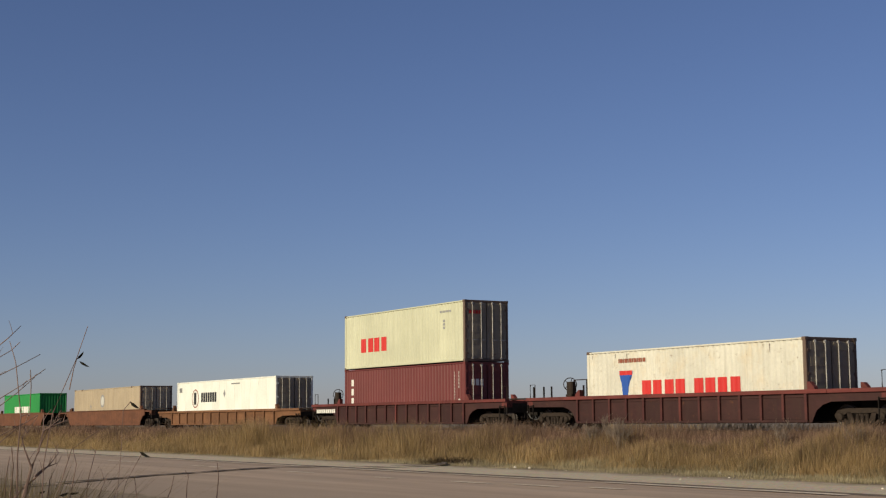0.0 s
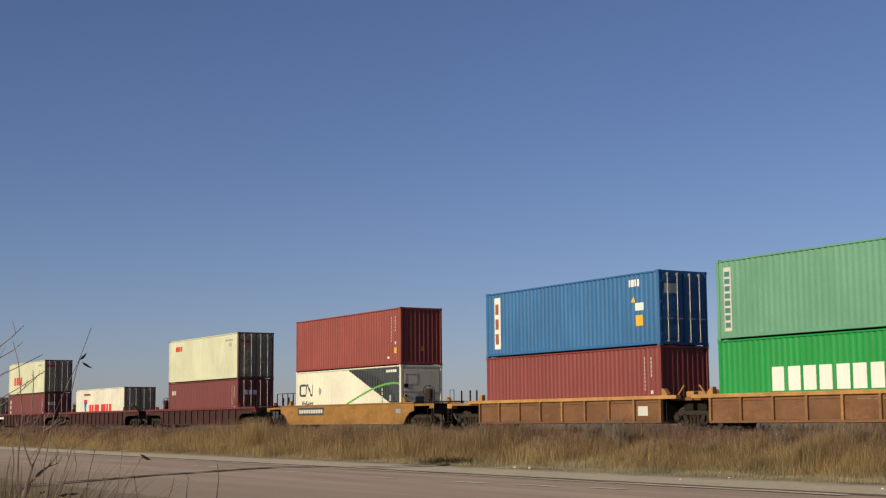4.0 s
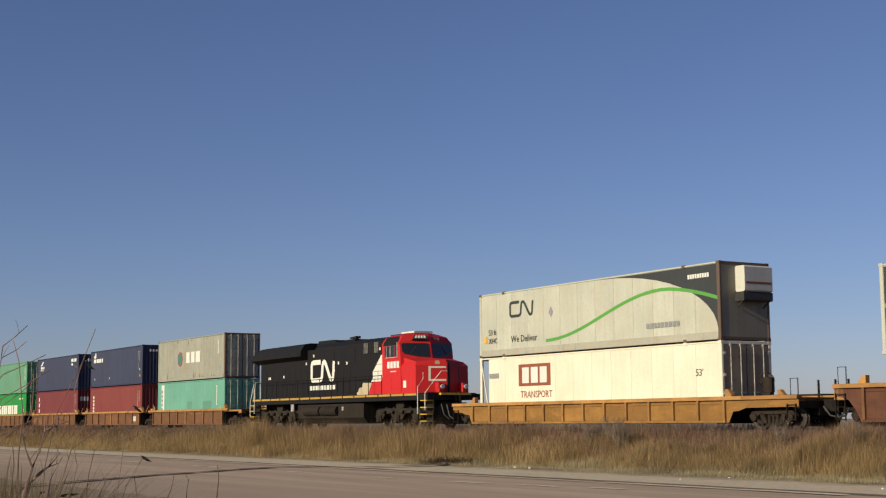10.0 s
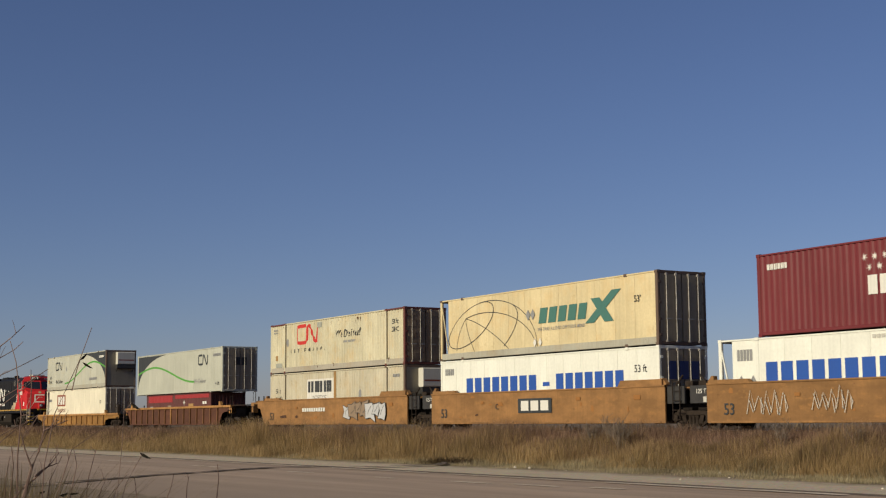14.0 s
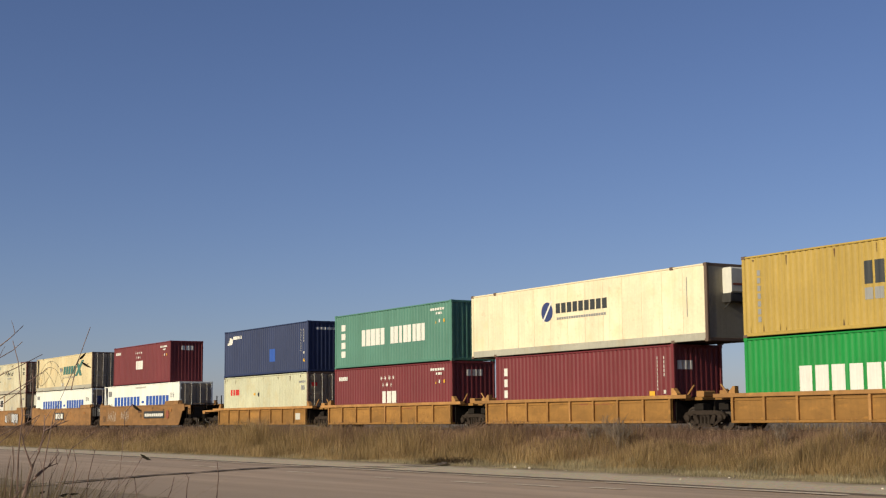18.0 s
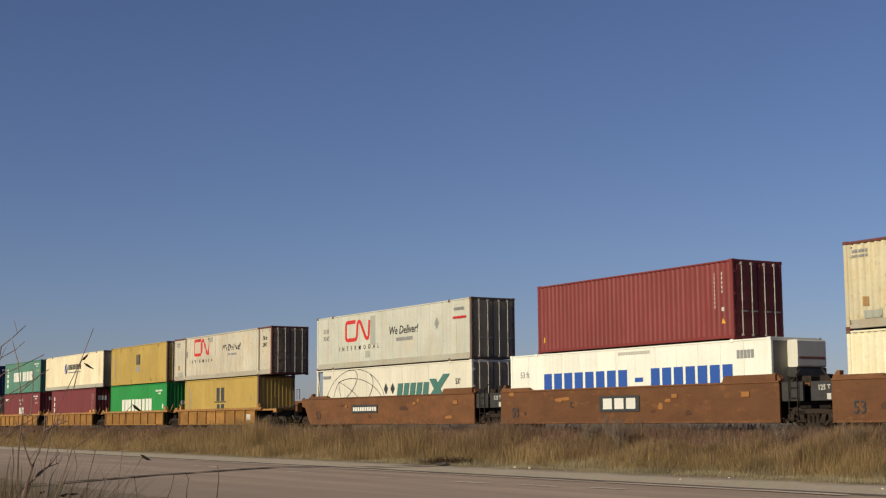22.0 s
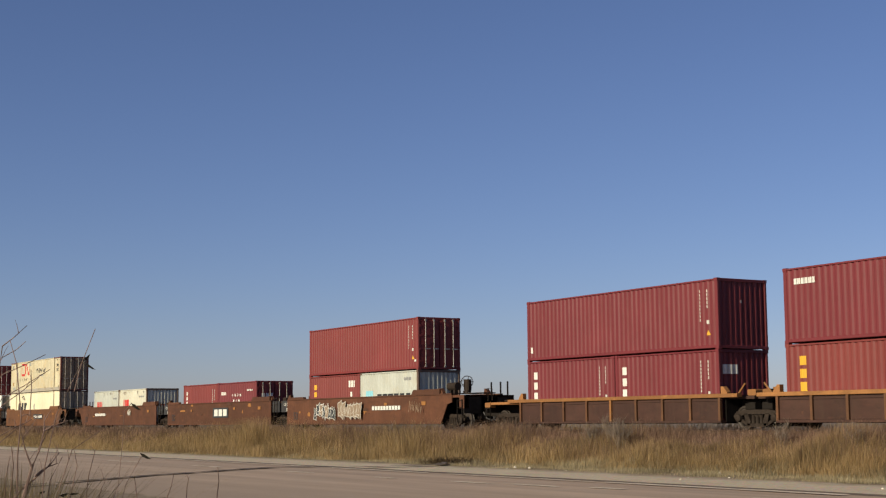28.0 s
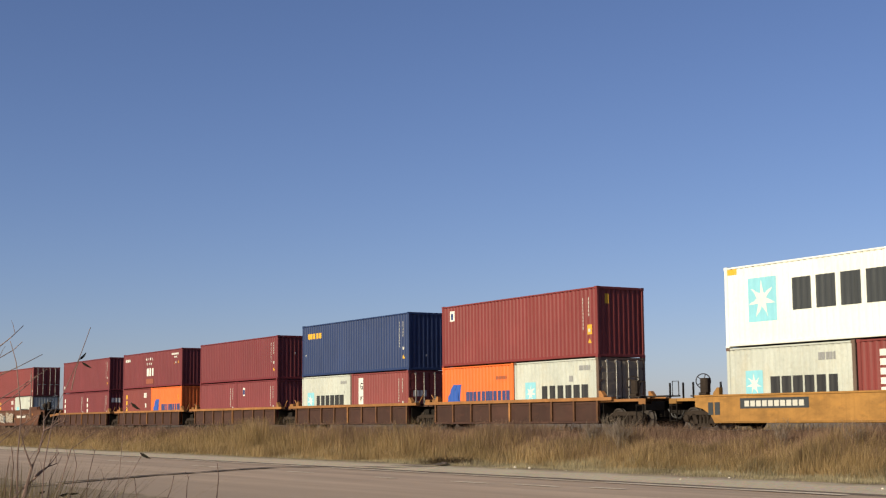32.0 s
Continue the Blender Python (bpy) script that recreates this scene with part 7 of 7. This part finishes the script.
def tar_seam():
    """A dark crooked line across the road, and the heap of dark sods where it ends."""
    rnd, m = random.Random(6), Mesh()
    way = [(-34.5, 8.6), (-35.8, 10.3), (-37.4, 12.0), (-38.8, 13.7), (-39.6, 15.6), (-41.0, 17.6), (-42.2, 19.5), (-41.9, 21.0), (-41.5, 22.3), (-41.6, 23.6), (-41.9, 25.1), (-43.4, 26.2), (-44.6, 27.0)]
    left, right = [], []
    for (x, y), (x1, y1) in zip(way, way[1:]):
        for k in range(4):
            a, b = x + (x1 - x) * k / 4, y + (y1 - y) * k / 4
            w = rnd.uniform(0.06, 0.36)
            z = (0.03 + 0.05 * (1 - ((b - 17.9) / 4.8) ** 2) if 13.2 < b < 21.4 else max(0.03, ground_z(a, b))) + 0.016
            left.append((a - w, b, z)), right.append((a + w, b, z))
    n = len(left)
    m.add(left + right, [(i, i + 1, n + i + 1, n + i) for i in range(n - 1)])
    single("tar_seam", m, plain("dark_tar", (0.12, 0.095, 0.077), 0.9, 0, 2.5, 0.6), "dark crooked tar seam across the road", "road seam", kind="structure")
    sods = Mesh()
    for i in range(60):
        a, b, r = max(-1.1, min(0.7, rnd.gauss(-0.1, 0.42))), rnd.gauss(0, 0.35), rnd.uniform(0.06, 0.19)
        x, y, r = -44.9 + 0.517 * a - 0.85 * b, 27.4 + 0.856 * a + 0.514 * b, r * (1 + 0.5 * a)
        z = ground_z(x, y)
        c = [(x + r * rnd.uniform(0.7, 1.2) * math.cos(k * 1.047), y + r * rnd.uniform(0.7, 1.2) * math.sin(k * 1.047), z - 0.02) for k in range(6)]
        t = [(x + 0.45 * r * rnd.uniform(0.7, 1.2) * math.cos(k * 1.047), y + 0.45 * r * math.sin(k * 1.047), z + r * rnd.uniform(0.3, 0.8)) for k in range(6)]
        sods.add(c + t, [(k, (k + 1) % 6, 6 + (k + 1) % 6, 6 + k) for k in range(6)] + [tuple(range(6, 12))])
    single("earth_heap", sods, plain("dark_earth", (0.10, 0.075, 0.05), 0.95, 0, 4, 0.4), "low heap of dark earth clods beside the road", "earth heap", kind="stuff")


tar_seam()


def tuft(rng, n):
    a, b = rng.normal(0.0, 0.5, n), rng.normal(0, 0.4, n)
    x, y = -44.9 + 0.517 * a - 0.85 * b, 27.4 + 0.856 * a + 0.514 * b
    return x, y, rng.uniform(0.08, 0.34, n), rng.uniform(0.010, 0.022, n)


strands("dark_tuft", "dark withered tuft on a low earth heap", 1800, tuft, 18, leafy("dark_straw", (0.05, 0.035, 0.022), (0.10, 0.07, 0.04), (0.16, 0.11, 0.06)))


# ---- dead weeds close to the viewer ----
SWAY = []
WEED_AT = Vector((-8.68, 2.36, 1.07))
ACROSS = Vector((math.cos(radians(76)), math.sin(radians(76)), 0))
AWAY = Vector((-math.sin(radians(76)), math.cos(radians(76)), 0))


def dead_weed(label, stalks, leaves, seed, sway, depth=0.0, thick=0.006, forks=1):
    """A dry weed; stalks are lines of (across, up) from the foot of the view, drawn with forks, down to the ground."""
    rnd = random.Random(seed)
    weed = thing("dead_weed", label, "weed", "dead weeds by the road")
    foot = WEED_AT + AWAY * depth
    for line in stalks:
        rooted = line[0][1] < 0
        if rooted:
            line = [(line[0][0] - 0.02, -1.1)] + list(line)
        m, jit = Mesh(), rnd.uniform(-0.04, 0.04)
        pts = [ACROSS * a + Vector((0, 0, b)) + AWAY * (jit + 0.02 * i * rnd.uniform(-1, 1)) for i, (a, b) in enumerate(line)]
        m.tube(pts, 1.3 * thick * rnd.uniform(0.85, 1.15) if rooted else max(0.0034, thick * 0.55), 0.0022, 5)
        for i in range(forks):
            j = rnd.randrange(1, len(pts))
            s = pts[j - 1].lerp(pts[j], rnd.uniform(0.3, 1))
            if s.z < 0.02:
                continue
            side = ACROSS * rnd.uniform(-0.04, 0.06) + AWAY * rnd.uniform(-0.05, 0.05) + Vector((0, 0, rnd.uniform(0.03, 0.09)))
            m.tube([s, s + side * 0.55 + Vector((0, 0, 0.008)), s + side], 0.0022, 0.0010, 4)
        part("stalk", m, TWIG, weed)
    for a, b, ta, tb, w in leaves:
        p, q = ACROSS * a + Vector((0, 0, b)), ACROSS * ta + Vector((0, 0, tb))
        d = (q - p)
        n = AWAY.cross(d).normalized() * w
        pts = [p, p + d * 0.3 + n + AWAY * 0.01, p + d * 0.7 + n * 0.9, q, p + d * 0.7 - n * 0.2 + AWAY * 0.012, p + d * 0.3 - n * 0.5]
        part("leaf", Mesh().add(pts + [v + AWAY * 0.003 for v in pts], [(0, 1, 2, 3, 4, 5), (11, 10, 9, 8, 7, 6)] + [(i, (i + 1) % 6, 6 + (i + 1) % 6, 6 + i) for i in range(6)]), LEAF, weed, "dark curled leaf")
    SWAY.append((weed, foot, sway, rnd.uniform(0, 6.28)))


dead_weed("dead weed with thick reddish stalk and forked twigs",
          [[(-0.05, -0.03), (-0.03, 0.05), (0.0, 0.17), (0.036, 0.27), (0.061, 0.387), (0.066, 0.484)], [(0.0, 0.17), (-0.041, 0.278), (-0.07, 0.381)], [(-0.03, 0.058), (0.033, 0.118), (0.105, 0.186), (0.161, 0.257)], [(0.019, 0.118), (0.072, 0.166), (0.152, 0.196)], [(-0.10, -0.01), (-0.03, 0.067), (0.033, 0.118)], [(0.036, 0.27), (0.057, 0.325), (0.099, 0.408), (0.162, 0.463)], [(0.061, 0.387), (0.133, 0.424), (0.203, 0.451)]], [(0.046, 0.02, 0.084, 0.03, 0.009), (0.165, 0.0, 0.221, 0.018, 0.012), (0.219, 0.01, 0.281, 0.016, 0.010)], 3, 0.5, 0.0, 0.0115, 3)
dead_weed("tall slim dead weed with slanting twigs",
          [[(-0.079, -0.038), (-0.081, 0.241), (-0.066, 0.479), (-0.102, 0.804), (-0.139, 0.939)], [(-0.061, 0.296), (-0.025, 0.38), (0.034, 0.481)], [(-0.2, 0.31), (-0.08, 0.412), (0.038, 0.487)], [(-0.2, 0.355), (-0.114, 0.403), (-0.054, 0.434)], [(-0.014, 0.479), (-0.008, 0.662), (-0.014, 0.762)], [(-0.122, -0.037), (-0.104, 0.185), (-0.118, 0.297)], [(-0.149, -0.036), (-0.147, 0.102), (-0.124, 0.241)], [(-0.066, 0.479), (-0.03, 0.49), (-0.014, 0.479)]], [], 4, 0.7, 0.15, 0.0042)
dead_weed("tall dead weed with fine arching twigs",
          [[(-0.257, -0.041), (-0.242, 0.381), (-0.223, 0.666), (-0.203, 0.913), (-0.135, 0.962), (-0.061, 1.042)], [(-0.237, 0.752), (-0.201, 0.838), (-0.119, 0.889), (-0.065, 0.94)], [(-0.237, 0.666), (-0.197, 0.729), (-0.075, 0.789), (0.057, 0.863)], [(-0.251, 0.452), (-0.193, 0.586), (-0.058, 0.669), (0.086, 0.768)], [(-0.246, 0.41), (-0.192, 0.54), (-0.084, 0.623), (0.024, 0.721)]], [], 5, 0.8, 0.3, 0.0055, 1)
dead_weed("slender dead weed with two dark curled leaves",
          [[(0.058, -0.023), (0.065, 0.192), (0.118, 0.49), (0.187, 0.654), (0.25, 0.805), (0.32, 1.0)], [(0.214, 0.626), (0.238, 0.75), (0.258, 0.811)]], [(0.257, 0.806, 0.298, 0.852, 0.010), (0.270, 0.795, 0.334, 0.757, 0.009)], 7, 1.0, -0.2, 0.0034, 0)
dead_weed("low dead weed with dry hooked leaves",
          [[(0.55, -0.06), (0.584, 0.054), (0.625, 0.148), (0.677, 0.23)], [(0.522, -0.06), (0.546, 0.287), (0.557, 0.505), (0.607, 0.561)]], [(0.662, 0.244, 0.736, 0.205, 0.013), (0.603, 0.558, 0.665, 0.514, 0.013)], 9, 0.9, 0.3, 0.0013, 0)
for i, (line, d) in enumerate(zip((
        [(0.332, -0.05), (0.348, 0.106), (0.381, 0.269)], [(0.409, -0.052), (0.428, 0.026), (0.458, 0.089)], [(0.486, -0.054), (0.512, 0.024), (0.543, 0.076)], [(0.15, -0.05), (0.241, 0.271), (0.323, 0.327), (0.409, 0.39)], [(0.656, -0.058), (0.648, 0.043), (0.633, 0.1)],
        [(0.82, -0.061), (0.848, 0.024), (0.871, 0.099)], [(0.972, -0.065), (0.977, 0.022), (0.982, 0.091)], [(1.155, -0.069), (1.161, 0.076), (1.148, 0.164)], [(0.096, -0.045), (0.109, 0.096), (0.175, 0.236)], [(0.234, -0.048), (0.271, 0.178), (0.252, 0.27)]), (0.2, 0.3, 0.1, 0.25, 0.35, 0.2, 0.4, 0.3, 0.1, 0.2))):
    dead_weed("thin dry stalk with short side twigs", [line], [], 20 + i, 0.6, d, 0.0030, 2)


def weed_foot(rng, n):
    a, d = rng.normal(-0.14, 0.10, n), rng.uniform(-0.3, 0.6, n)
    return WEED_AT.x + ACROSS.x * a + AWAY.x * d, WEED_AT.y + ACROSS.y * a + AWAY.y * d, rng.uniform(0.95, 1.32, n), rng.uniform(0.005, 0.012, n)


strands("weed_grass", "olive grass blades at the foot of the dead weeds", 1300, weed_foot, 19, leafy("weed_blade", (0.13, 0.095, 0.05), (0.22, 0.165, 0.095), (0.16, 0.135, 0.06)))


# ---- what moves ----
def motions():
    times = [2.0 * i for i in range(17)]
    for ob, u, y, z in MOVING:
        walk(ob, [(t, pose(u + train_at(t), y, z)) for t in times])
    ticks = [i / FPS for i in range(int(DURATION * FPS) + 1)]
    first = {}
    for ob, x, r in ROLLING:
        # every wheelset of one size rolls alike; where it sits on its truck is its parent's offset
        ob.matrix_parent_inverse = Matrix.Translation((x, 0, r))
        if r not in first:
            walk(ob, [(t, pose(0, 0, 0, 0, math.degrees(train_at(t) / r), 0)) for t in ticks])
            first[r] = ob
        else:
            keys = ob.animation_data_create()
            ob.rotation_mode = "QUATERNION"
            keys.action = first[r].animation_data.action
            keys.action_slot = first[r].animation_data.action_slot
    for ob, foot, big, phase in SWAY:
        walk(ob, [(t, Matrix.Translation(foot) @ Matrix.Rotation(radians(big * (math.sin(4.1 * t + phase) + 0.6 * math.sin(1.7 * t + 2 * phase))), 4, AWAY)) for t in (0.4 * i for i in range(81))])


motions()
